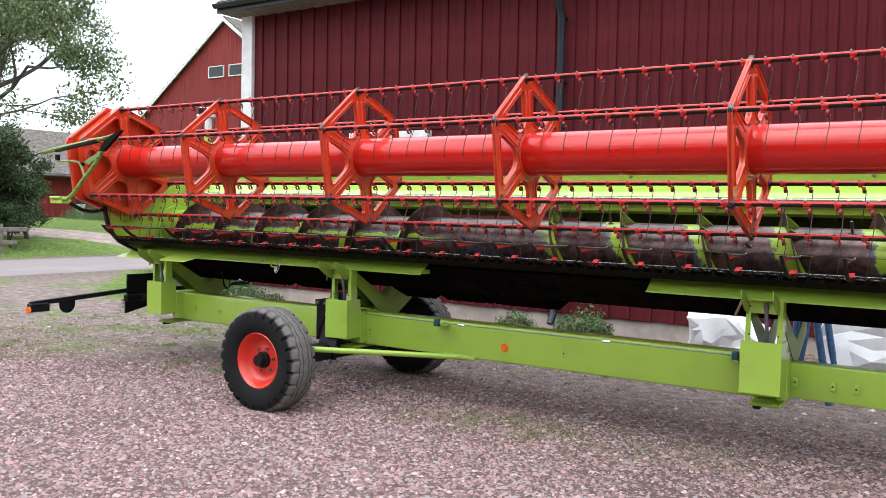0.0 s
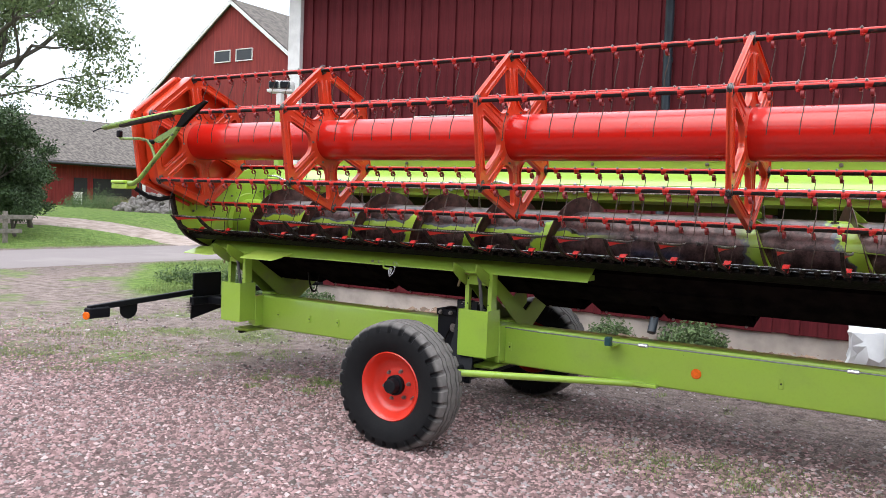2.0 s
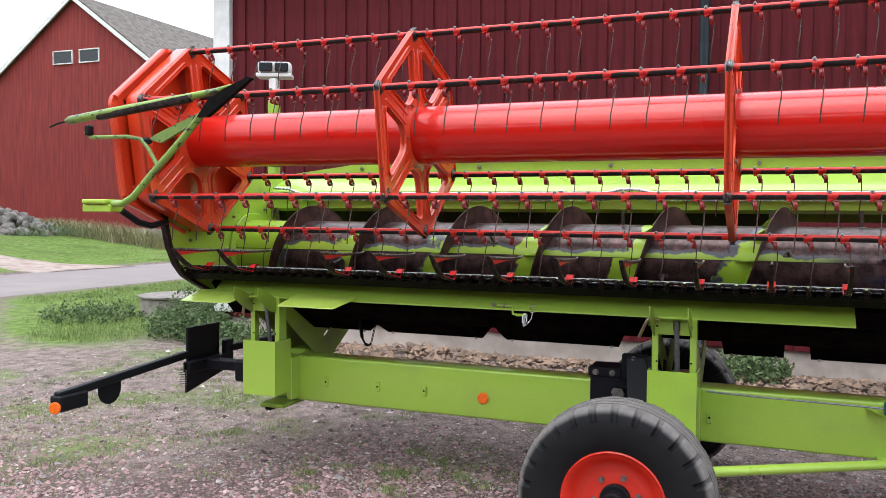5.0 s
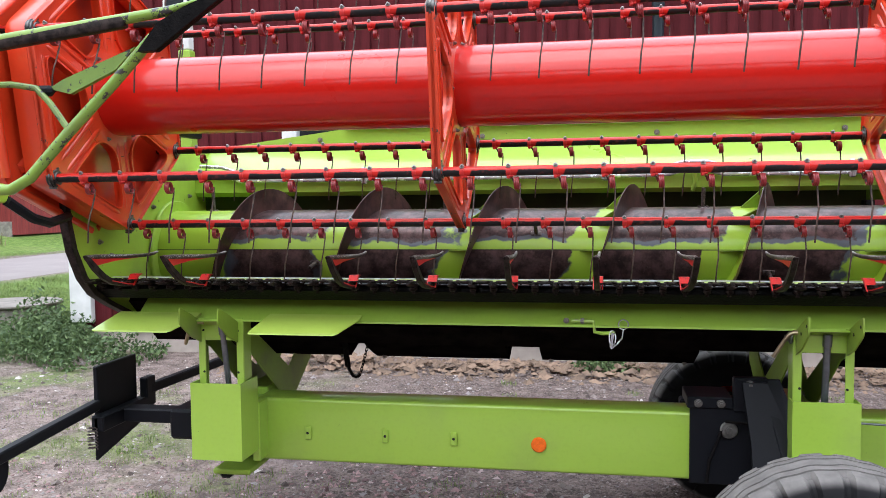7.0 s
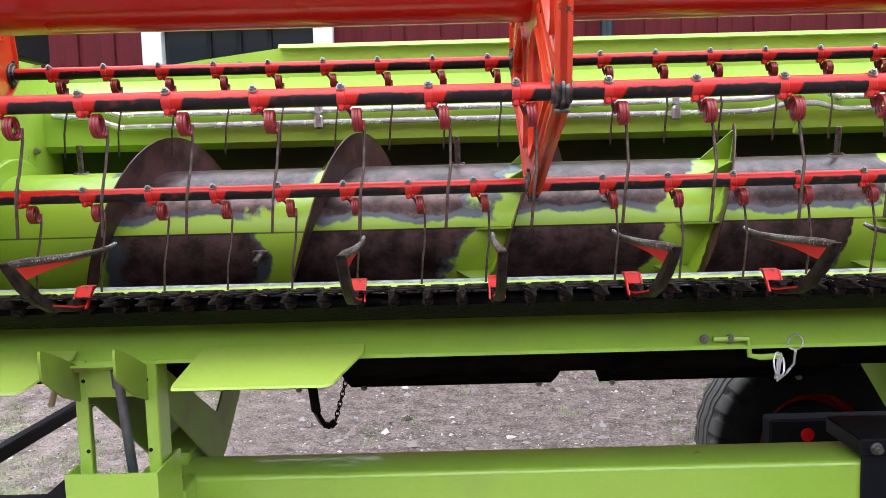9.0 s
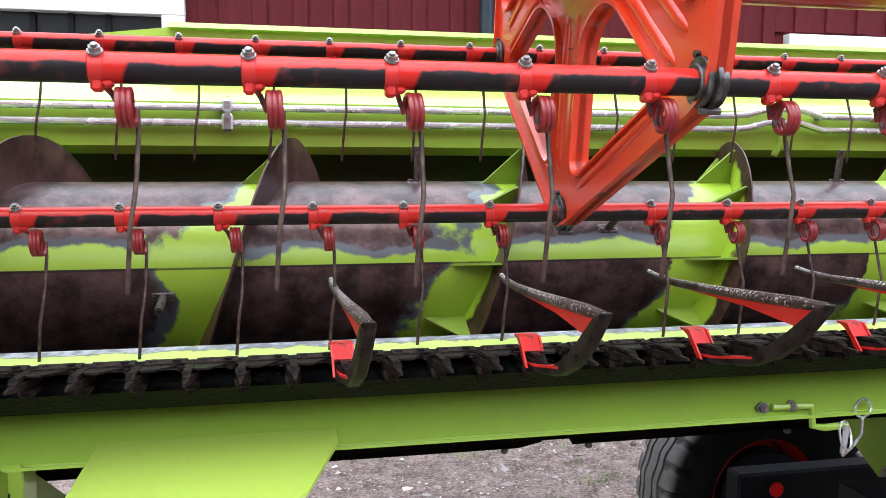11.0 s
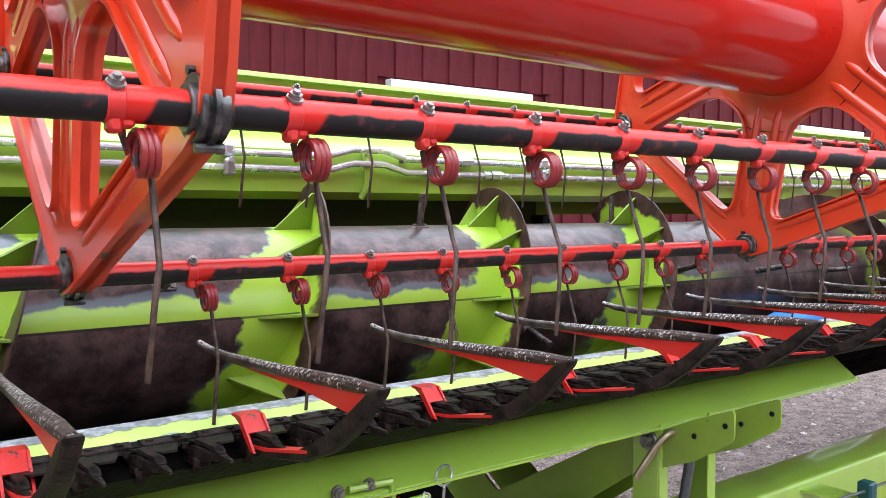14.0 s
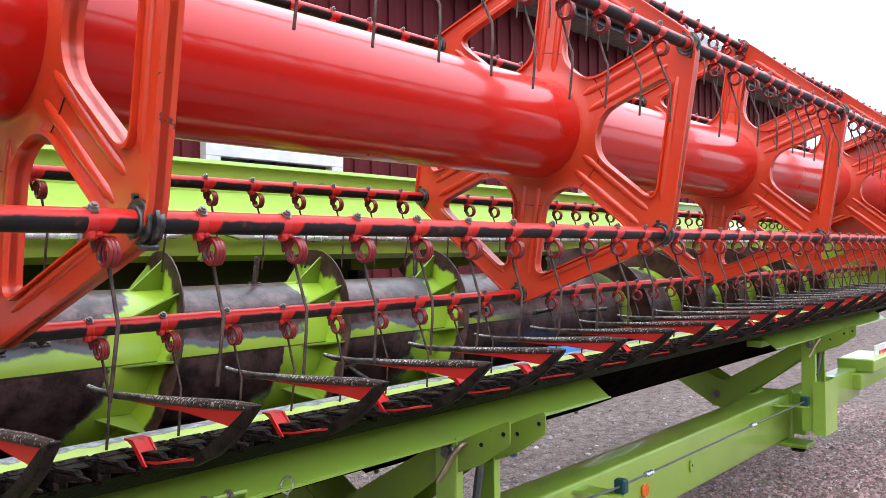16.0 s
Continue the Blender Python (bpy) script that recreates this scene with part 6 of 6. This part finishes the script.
def trailer():
    t = thing("header_trailer", "bright green header trailer beam on a black axle", "trailer", at=(2.2, 0.42, 0.4))
    bm = bmesh.new()
    box(bm, (-0.93, BY0, BZ0), (4.68, BY1, BZ1), 0.014, None, 3)
    part("main_beam", bm, GREEN, t)
    bm = bmesh.new()
    box(bm, (4.681, BY0 + 0.02, BZ0 + 0.02), (6.4, BY1 - 0.02, BZ1 - 0.03), 0.012, None, 2)
    part("front_beam", bm, GREEN, t)
    bm = bmesh.new()
    box(bm, (4.66, BY0 - 0.02, BZ0 - 0.02), (4.69, BY1 + 0.02, BZ1 + 0.02), 0.006)
    part("end_flange", bm, GREEN, t)
    for x in (-0.694, -0.356, -0.066, 1.462, 3.217, 4.76, 4.972, 5.1):
        bm = bmesh.new()
        box(bm, (x - 0.014, BY0 - 0.011, 0.506), (x + 0.014, BY0 - 0.0005, 0.564), 0.004)
        lug = part("lug", bm, GREEN, t)
        bm = bmesh.new()
        cyl(bm, (x, BY0 - 0.0105, 0.536), (x, BY0 - 0.012, 0.536), 0.006, 10)
        part("lug_hole", bm, BLACK, lug)
    for x in (0.283, 2.732):
        bm = bmesh.new()
        cyl(bm, (x, BY0 - 0.001, 0.526), (x, BY0 - 0.012, 0.526), 0.031, 28, bev=0.004)
        cyl(bm, (x, BY0 - 0.012, 0.526), (x, BY0 - 0.015, 0.526), 0.006, 8)
        part("side_reflector", bm, ORANGE, t, "round orange side reflector")
    # cable rod along the top edge with clamps
    bm = bmesh.new()
    sweep(bm, [(1.45, BY0 - 0.06, 0.675), (1.706, 0.245, 0.676), (2.1, 0.19, 0.684), (2.2, 0.18, 0.684), (4.55, 0.18, 0.684)], 0.0045, 8)
    part("steel_rod", bm, ZINC_DARK, t, "thin bare steel rod")
    for x in (2.227, 4.44):
        bm = bmesh.new()
        box(bm, (x - 0.02, 0.16, 0.655), (x + 0.02, 0.205, 0.71), 0.006)
        c = part("rod_clamp", bm, TEAL, t, "teal plastic clamp")
        bm = bmesh.new()
        extrude(bm, [(x - 0.09, BY0 + 0.01, 0.648), (x - 0.01, 0.165, 0.648), (x + 0.02, 0.165, 0.648), (x + 0.02, BY0 + 0.01, 0.648)], (0, 0, 0.008))
        part("rod_bracket", bm, GREEN, t)
    for x in (2.45, 3.6):
        bm = bmesh.new()
        cyl(bm, (x - 0.03, 0.18, 0.684), (x + 0.03, 0.18, 0.684), 0.012, 8, bev=0.003)
        part("rod_coupling", bm, ZINC, t)
    # support rails under the knife
    for a, b in ((-1.36, 2.085), (3.87, 6.25)):
        bm = bmesh.new()
        sheet(bm, [(0.141, 1.038), (0.152, 1.036), (0.155, 1.04), (0.262, 1.122), (0.325, 1.122)], a, b, 0.005)
        r = part("support_rail", bm, GREEN, t, "green folded steel support rail", 20)
        bm = bmesh.new()
        box(bm, (a + 0.02, 0.235, 1.04), (b - 0.02, 0.315, 1.075), 0.004)
        part("rail_core", bm, GREEN, r)
        for x in (a + 0.24, a + 2.585 if b < 3 else a + 0.68):
            bolt(r, (x, 0.198, 1.071), "-y", 0.4)
    # flaps that hang forward from the rail
    for a, b in ((-1.47, -1.08), (-0.81, -0.4)):
        bm = bmesh.new()
        loop = rounded([(a + 0.03, 0.0), (b, 0.0), (b, 0.22), (b - 0.055, 0.92), (b - 0.07, 1.0), (a, 1.0), (a, 0.9)], 0.01, 2)
        extrude(bm, [(u, 0.165 - 0.162 * v, 1.062 - 0.053 * v) for u, v in loop], (0, 0.002, 0.006))
        part("flap", bm, GREEN_PALE, t, "yellowish green sheet flap", 20)
    # pins, hooks and rings on the rail
    bm = bmesh.new()
    sweep(bm, [(0.42, 0.155, 1.06), (0.5, 0.15, 1.06), (0.505, 0.15, 1.02), (0.53, 0.15, 1.015), (0.58, 0.15, 1.017)], 0.007, 8)
    part("hook_bar", bm, GREEN, t)
    for x in (0.4, 0.46):
        bolt(t, (x, 0.158, 1.06), "-y", 0.9)
    bm = bmesh.new()
    c, r = Vector((0.61, 0.145, 1.05)), 0.018
    sweep(bm, [c + Vector((r * math.cos(q), 0, r * math.sin(q))) for q in (2 * math.pi * j / 16 for j in range(17))], 0.0025, 6)
    c = Vector((0.57, 0.14, 1.0))
    sweep(bm, [c + Vector((0.012 * math.cos(q), 0.008 * math.sin(q), 0.026 * math.sin(q))) for q in (2 * math.pi * j / 16 for j in range(17))], 0.0025, 6)
    sweep(bm, [(0.61, 0.145, 1.032), (0.605, 0.14, 1.0), (0.585, 0.14, 0.975), (0.565, 0.14, 0.96)], 0.003, 6)
    cyl(bm, (0.565, 0.14, 0.965), (0.572, 0.14, 1.02), 0.006, 8)
    part("linch_pin", bm, ZINC, t, "zinc linch pin and ring")
    # green stay from axle to beam
    bm = bmesh.new()
    sweep(bm, [(1.42, -0.42, 0.47), (2.3, 0.3, 0.415), (2.42, 0.36, 0.41)], 0.022, 12)
    box(bm, (2.2, 0.3, 0.405), (2.5, 0.42, 0.428), 0.004)
    part("stay", bm, GREEN, t, "green pipe stay")
    # axle with its bracket
    bm = bmesh.new()
    box(bm, (0.87, BY0 - 0.012, 0.4), (1.17, BY0 - 0.001, 0.72), 0.004)
    br = part("axle_bracket", bm, BLACK, t, "black bolted axle bracket")
    for lo, hi, bev in (((0.86, BY0 - 0.02, 0.70), (1.03, BY0 + 0.18, 0.745), 0.004), ((1.031, BY0 - 0.022, 0.69), (1.16, BY0 + 0.02, 0.825), 0.006), ((1.031, BY0 + 0.021, 0.69), (1.23, BY0 + 0.178, 0.712), 0.004), ((1.11, 0.475, 0.713), (1.235, 0.5, 0.785), 0.012)):
        bm = bmesh.new()
        box(bm, lo, hi, bev)
        part("bracket_plate", bm, BLACK, br)
    bolt(br, (1.174, 0.474, 0.737), "-y", 1.5)
    for x, z in ((0.9, 0.722), (0.985, 0.722), (1.09, 0.8)):
        bolt(br, (x, BY0 - 0.022, z), "-y", 1.3)
    bm = bmesh.new()
    cyl(bm, (1.015, BY0 - 0.013, 0.62), (1.015, BY0 - 0.03, 0.62), 0.033, 24, bev=0.004)
    cyl(bm, (1.015, BY0 - 0.03, 0.62), (1.015, BY0 - 0.04, 0.62), 0.013, 6)
    part("washer_bolt", bm, BOLT, br)
    bm = bmesh.new()
    sweep(bm, [(1.0, BY0 - 0.03, 0.655), (1.2, 0.28, 0.65)], 0.006, 6)
    sweep(bm, [(1.0, BY0 - 0.02, 0.645), (0.94, 0.3, 0.5), (0.93, 0.29, 0.42)], 0.006, 6)
    part("cable", bm, DARK_STEEL, br)
    bm = bmesh.new()
    extrude(bm, [(1.06, BY0 - 0.022, 0.81), (1.15, BY0 - 0.022, 0.81), (1.3, 0.1, 0.44), (1.3, 0.1, 0.3), (1.08, 0.1, 0.3), (1.08, 0.24, 0.6)], (0, -0.02, 0))
    box(bm, (1.1, -0.46, 0.3), (1.26, 1.3, 0.42), 0.012)
    part("axle", bm, BLACK, t, "black box section axle")
    bm = bmesh.new()
    extrude(bm, [(1.13, 0.33, 0.82), (1.2, 0.33, 0.82), (1.33, 0.05, 0.4), (1.22, 0.05, 0.36)], (0, 0.012, 0))
    part("axle_arm", bm, BLACK, t)
    # rear box behind the beam seen through the gap
    bm = bmesh.new()
    box(bm, (0.9, 1.022, 0.46), (1.5, 1.1, 0.571), 0.008)
    lb = part("rear_arm", bm, BLACK, t)
    bm = bmesh.new()
    cyl(bm, (1.027, 1.021, 0.517), (1.027, 1.012, 0.517), 0.024, 20, bev=0.003)
    part("rear_reflector", bm, RED_GLASS, lb, "round red reflector")
    # drawbar
    bm = bmesh.new()
    box(bm, (6.2, 0.3, 0.5), (8.2, 0.44, 0.62), 0.01)
    box(bm, (6.3, 0.24, 0.62), (6.9, 0.5, 0.72), 0.01)
    part("drawbar", bm, GREEN, t)
    bm = bmesh.new()
    box(bm, (6.7, 0.18, 0.46), (7.8, 0.24, 0.5), 0.006)
    part("drawbar_bar", bm, BLACK, t)
    bm = bmesh.new()
    box(bm, (6.55, 0.29, 0.64), (7.1, 0.296, 0.8), 0.002)
    pl = part("maker_plate", bm, WHITE, t, "white maker's plate with a red mark")
    bm = bmesh.new()
    box(bm, (6.68, 0.286, 0.69), (6.97, 0.2895, 0.75), 0.001)
    part("mark", bm, RED_GLASS, pl)
    return t


def wheel(trailer_ob, y, out):
    """A trailer wheel with a ribbed tyre and a red dished rim; out: the side of the hub."""
    c = Vector((1.168, y, 0.378))
    at = Matrix.Translation(c) @ (Matrix.Identity(4) if out < 0 else Matrix.Rotation(math.pi, 4, "Z"))
    # profile: half-width from inside to outside, radius
    prof = [(0.1, 0.205), (0.118, 0.23), (0.132, 0.275), (0.136, 0.315), (0.135, 0.332), (0.134, 0.336), (0.129, 0.366), (0.114, 0.384), (0.1, 0.39)]
    n = 208

    def lathe(bm, prof, mi=0, closed=False):
        rows = []
        for yy, r in prof:
            rows.append([bm.verts.new((r * math.sin(2 * math.pi * k / n), yy, r * math.cos(2 * math.pi * k / n))) for k in range(n)])
        for a, b in zip(rows, rows[1:]):
            for k in range(n):
                f = bm.faces.new((a[k], a[(k + 1) % n], b[(k + 1) % n], b[k]))
                f.material_index = mi
        return rows

    bm = bmesh.new()
    cyl(bm, (0, 0.05, 0), (0, -0.06, 0), 0.062, 28, bev=0.004)
    cyl(bm, (0, -0.06, 0), (0, -0.11, 0), 0.046, 28, 0.042, bev=0.004)
    cyl(bm, (0, 0.03, 0), (0, 0.095, 0), 0.165, 32, bev=0.01)
    t = part("wheel", bm, BLACK, trailer_ob, "black hub with tyre and rim", at=at)
    bm = bmesh.new()
    grooves = [(0.088, 0.39), (0.07, 0.394), (0.068, 0.36), (0.061, 0.36), (0.059, 0.395), (0.034, 0.397), (0.032, 0.36), (0.025, 0.36), (0.023, 0.397), (0.003, 0.398)]
    full = prof + grooves + [(-a, b) for a, b in grooves[::-1]] + [(-a, b) for a, b in prof[::-1]]
    rows = []
    for i, (yy, r) in enumerate(full):
        row = []
        for k in range(n):
            q = 2 * math.pi * k / n
            wave = 0.0045 * math.sin(q * 26) if abs(yy) < 0.075 else 0.0
            deep = 1.0 if k % 8 in (0, 1) and 0.335 < r < 0.3925 and abs(yy) > 0.085 else 0.0
            lug = -0.013 * deep
            row.append(bm.verts.new(((r + lug) * math.sin(q), (yy + wave) * (1 - 0.09 * deep), (r + lug) * math.cos(q))))
        rows.append(row)
    for a, b in zip(rows, rows[1:]):
        for k in range(n):
            bm.faces.new((a[k], a[(k + 1) % n], b[(k + 1) % n], b[k]))
    part("tyre", bm, RUBBER, t, "ribbed black tyre", 35, at=at)
    bm = bmesh.new()
    lathe(bm, [(0.1, 0.2), (0.09, 0.205), (0.05, 0.19), (0.0, 0.185), (-0.05, 0.19), (-0.09, 0.205), (-0.104, 0.213), (-0.11, 0.206), (-0.1, 0.196), (-0.085, 0.186), (-0.05, 0.17), (-0.03, 0.155), (-0.02, 0.13), (-0.022, 0.1), (-0.034, 0.08), (-0.03, 0.04)])
    part("rim", bm, WHEEL_RED, t, "red dished steel rim", 40, at=at)
    for k in range(6):
        a = radians(20 + 60 * k)
        shared("wheel_bolt", BOLT_ME, t, at @ Matrix.Translation((0.09 * math.sin(a), -0.026, 0.09 * math.cos(a))) @ AIM["-y"] @ Matrix.Diagonal((1.1, 1.1, 1.4, 1)))
    bm = bmesh.new()
    cyl(bm, (0.12, -0.02, -0.06), (0.13, -0.06, -0.065), 0.006, 8)
    part("valve", bm, BOLT, t, at=at)


def light_bar():
    """The black lamp carrier at the end of the trailer."""
    t = thing("lamp_carrier", "black folding lamp carrier with orange reflector", "lamp carrier", at=(-1.6, 0.4, 0.42))
    bm = bmesh.new()
    box(bm, (-1.625, 0.235, 0.55), (-1.605, 0.55, 0.816), 0.004)
    part("lamp_board", bm, BLACK, t)
    bm = bmesh.new()
    extrude(bm, [(-1.6, 0.2, 0.42), (-1.6, 0.2, 0.6), (-1.6, 0.6, 0.6), (-1.6, 0.57, 0.5)], (0.012, 0, 0))
    box(bm, (-1.618, 0.2, 0.54), (-1.56, 0.62, 0.61), 0.006)
    part("lower_plate", bm, BLACK, t)
    bm = bmesh.new()
    a, b = Vector((-1.6, 0.22, 0.655)), Vector((-1.56, -0.82, 0.6))
    m = Matrix.Translation(a) @ (b - a).to_track_quat("Y", "Z").to_matrix().to_4x4()
    box(bm, (-0.02, 0, -0.022), (0.02, (b - a).length, 0.022), 0.005, m)
    arm = part("near_arm", bm, BLACK, t)
    bm = bmesh.new()
    box(bm, (-1.6, -0.83, 0.525), (-1.52, -0.65, 0.605), 0.008)
    part("lamp_box", bm, BLACK, arm)
    bm = bmesh.new()
    cyl(bm, (-1.553, -0.835, 0.548), (-1.549, -0.847, 0.548), 0.03, 24, bev=0.003)
    part("end_reflector", bm, ORANGE, arm, "round orange reflector")
    bm = bmesh.new()
    loop = [(-1.59, -0.36, 0.625), (-1.59, -0.52, 0.615)] + [(-1.59, -0.44 - 0.08 * math.cos(q), 0.565 - 0.08 * math.sin(q)) for q in (math.pi * j / 10 for j in range(11))]
    extrude(bm, loop, (0.01, 0, 0))
    part("half_disc", bm, BLACK, arm)
    bm = bmesh.new()
    a, b = Vector((-1.58, 0.6, 0.64)), Vector((-1.45, 1.75, 0.66))
    m = Matrix.Translation(a) @ (b - a).to_track_quat("Y", "Z").to_matrix().to_4x4()
    box(bm, (-0.02, 0, -0.022), (0.02, (b - a).length, 0.022), 0.005, m)
    box(bm, (-1.6, 0.56, 0.56), (-1.56, 0.64, 0.7), 0.006)
    part("far_arm", bm, BLACK, t)
    bm = bmesh.new()
    box(bm, (-1.58, 0.36, 0.545), (-1.1, 0.45, 0.605), 0.006)
    box(bm, (-1.3, 0.28, 0.5), (-1.0, 0.49, 0.63), 0.012)
    part("mount_tube", bm, BLACK, t)
    bm = bmesh.new()
    pts = [(-1.6 + 0.02 * math.cos(q), 0.182 + 0.02 * math.sin(q), 0.47 + 0.1 * q / 44) for q in (k * 0.4 for k in range(110))]
    sweep(bm, pts, 0.0025, 5)
    part("spring", bm, WORN_IRON, t)
    bm = bmesh.new()
    box(bm, (-1.06, BY0 + 0.01, BZ0 + 0.01), (-0.925, BY1 - 0.01, BZ1 - 0.02), 0.008)
    part("beam_socket", bm, GREEN, t)


def yard_things():
    # big bags by the barn
    for x, y, w, h, seed in ((3.62, 3.55, 0.8, 0.66, 1), (5.25, 3.3, 1.5, 0.8, 2)):
        bm = bmesh.new()
        box(bm, (-w / 2, -0.35, 0), (w / 2, 0.35, h), 0.06, None, 2)
        bmesh.ops.subdivide_edges(bm, edges=[e for e in bm.edges if e.calc_length() > 0.15], cuts=6, use_grid_fill=True)
        bmesh.ops.triangulate(bm, faces=bm.faces)
        for v in bm.verts:
            k = Vector(noise.noise_vector((v.co.x * 3 + seed * 7, v.co.y * 3, v.co.z * 4))) * 0.09
            k += Vector(noise.noise_vector((v.co.x * 11 + seed * 7, v.co.y * 11, v.co.z * 12))) * 0.05
            v.co += k
            v.co.z = max(0.0, v.co.z * (1.0 - 0.4 * smooth01(-w / 2, w / 2, v.co.x) * (seed == 1)))
        ob = part("white_sack", bm, WHITE_BAG, None, "crumpled white woven sack lying by the barn", 18, at=Matrix.Translation((x, y, 0)))
        tagged(ob, "", "sack")
    t = thing("trestle", "small blue painted steel trestle behind the machine", "trestle", at=(4.5, 2.4, 0))
    for a, b in (((4.3, 2.4, 0), (4.42, 2.4, 0.9)), ((4.66, 2.4, 0), (4.5, 2.4, 0.9)), ((4.3, 2.9, 0), (4.42, 2.9, 0.9)), ((4.66, 2.9, 0), (4.5, 2.9, 0.9))):
        bm = bmesh.new()
        sweep(bm, [a, b], 0.03, 8)
        part("leg", bm, BLUE, t)
    bm = bmesh.new()
    box(bm, (4.4, 2.3, 0.88), (4.52, 3.0, 0.97), 0.008)
    part("top", bm, BLUE, t)
    bm = bmesh.new()
    box(bm, (-0.16, -0.05, 0.0), (0.16, 0.05, 0.11), 0.02, None, 2)
    bmesh.ops.subdivide_edges(bm, edges=[e for e in bm.edges if e.calc_length() > 0.05], cuts=5, use_grid_fill=True)
    for v in bm.verts:
        v.co += Vector(noise.noise_vector(v.co * 14)) * 0.02
    tagged(part("blue_cloth", bm, BLUE_CLOTH, None, "bright blue crumpled cloth in the header trough", 60, at=Matrix.Translation((2.34, 0.475, 1.06))), "", "cloth")
    w = thing("well_ring", "round weathered concrete well ring in the grass", "well ring", at=(-6.6, 6.2, 0))
    bm = bmesh.new()
    n = 40
    rows = []
    for r, z in ((0.52, -0.05), (0.52, 0.26), (0.5, 0.28), (0.44, 0.28), (0.42, 0.26), (0.42, -0.05)):
        rows.append([bm.verts.new((-6.6 + r * math.cos(2 * math.pi * k / n), 6.2 + r * math.sin(2 * math.pi * k / n), z)) for k in range(n)])
    for a, b in zip(rows, rows[1:]):
        for k in range(n):
            bm.faces.new((a[k], a[(k + 1) % n], b[(k + 1) % n], b[k]))
    part("ring", bm, CONCRETE, w)
    bm = bmesh.new()
    cyl(bm, (-6.6, 6.2, 0.281), (-6.6, 6.2, 0.31), 0.56, n, bev=0.006)
    part("lid", bm, CONCRETE, w, "pale concrete lid")
    r = random.Random(4)
    heap = []
    for _ in range(5200):
        u, v = r.uniform(-3.0, 7.0), r.gauss(0, 0.24)
        lump = 0.5 + 0.5 * noise.noise((u * 0.9, 3.0, 1.0))
        heap.append((u, 4.32 + v, 0.2 * lump * max(0.0, 1 - abs(v) * 2.6) * r.random() - 0.01, 0.012 + 0.055 * r.random() ** 3))
    scattered("rubble", "low ridge of brick and soil rubble along the plinth", "rubble", RUBBLE, heap, 4)


stand(-1.095, -0.88)
stand(1.193, 1.42)
stand(4.49, 4.725)
carrier = trailer()
wheel(carrier, -0.54, -1)
wheel(carrier, 1.38, 1)
light_bar()
yard_things()
gr = random.Random(77)
spots = [(gr.uniform(-10.6, -5.5), gr.uniform(3.4, 16), 120, 0.4, 0.055) for _ in range(380)]
spots = [s for s in spots if s[1] + 0.9 * s[0] > -2.3]
for _ in range(46):
    cx, cy = gr.gauss(-2.8, 1.3), gr.gauss(0.8, 0.9)
    spots += [(gr.gauss(cx, 0.2), gr.gauss(cy, 0.18), 22, 0.1, gr.uniform(0.01, 0.032)) for _ in range(13)]
spots += [(gr.gauss(3.2, 0.9), gr.gauss(0.2, 0.22), 40, 0.12, 0.02) for _ in range(90)]
spots += [(gr.uniform(-3.0, 3.0), gr.uniform(1.6, 3.8), 24, 0.07, gr.uniform(0.015, 0.04)) for _ in range(60)]
spots += [(gr.gauss(-0.3, 0.4), gr.gauss(0.5, 0.2), 80, 0.08, 0.03) for _ in range(14)]
lawn = [(gr.uniform(-20.5, -16), gr.uniform(2, 20), 60, 0.5, 0.07) for _ in range(300)]
spots += [s for s in lawn if not 11.3 < s[1] < 15.6]
blades("grass", "tufts of green grass in the yard and verge", GRASS, spots, 31)
blades("tall_grass", "tall dry grass along the far buildings", DRYGRASS, [(gr.uniform(-31, -19), gr.uniform(20.2, 21.8), 50, 0.6, 0.62) for _ in range(90)], 32)
weeds("weeds", "leafy green weeds along the barn and verge", [(-31.5, 20.0, 380, 1.3, 1.3), (-29.6, 19.3, 260, 1.0, 1.1), (-33.5, 20.5, 200, 1.0, 0.9), (-23.2, 19.4, 240, 1.4, 0.8), (-5.2, 5.4, 300, 1.0, 0.5), (-4.9, 4.4, 260, 0.5, 0.8), (-4.2, 4.3, 140, 0.6, 0.4), (-7.3, 5.2, 120, 0.7, 0.4), (1.55, 4.45, 150, 0.35, 0.5), (0.6, 4.45, 70, 0.25, 0.35)], 33)
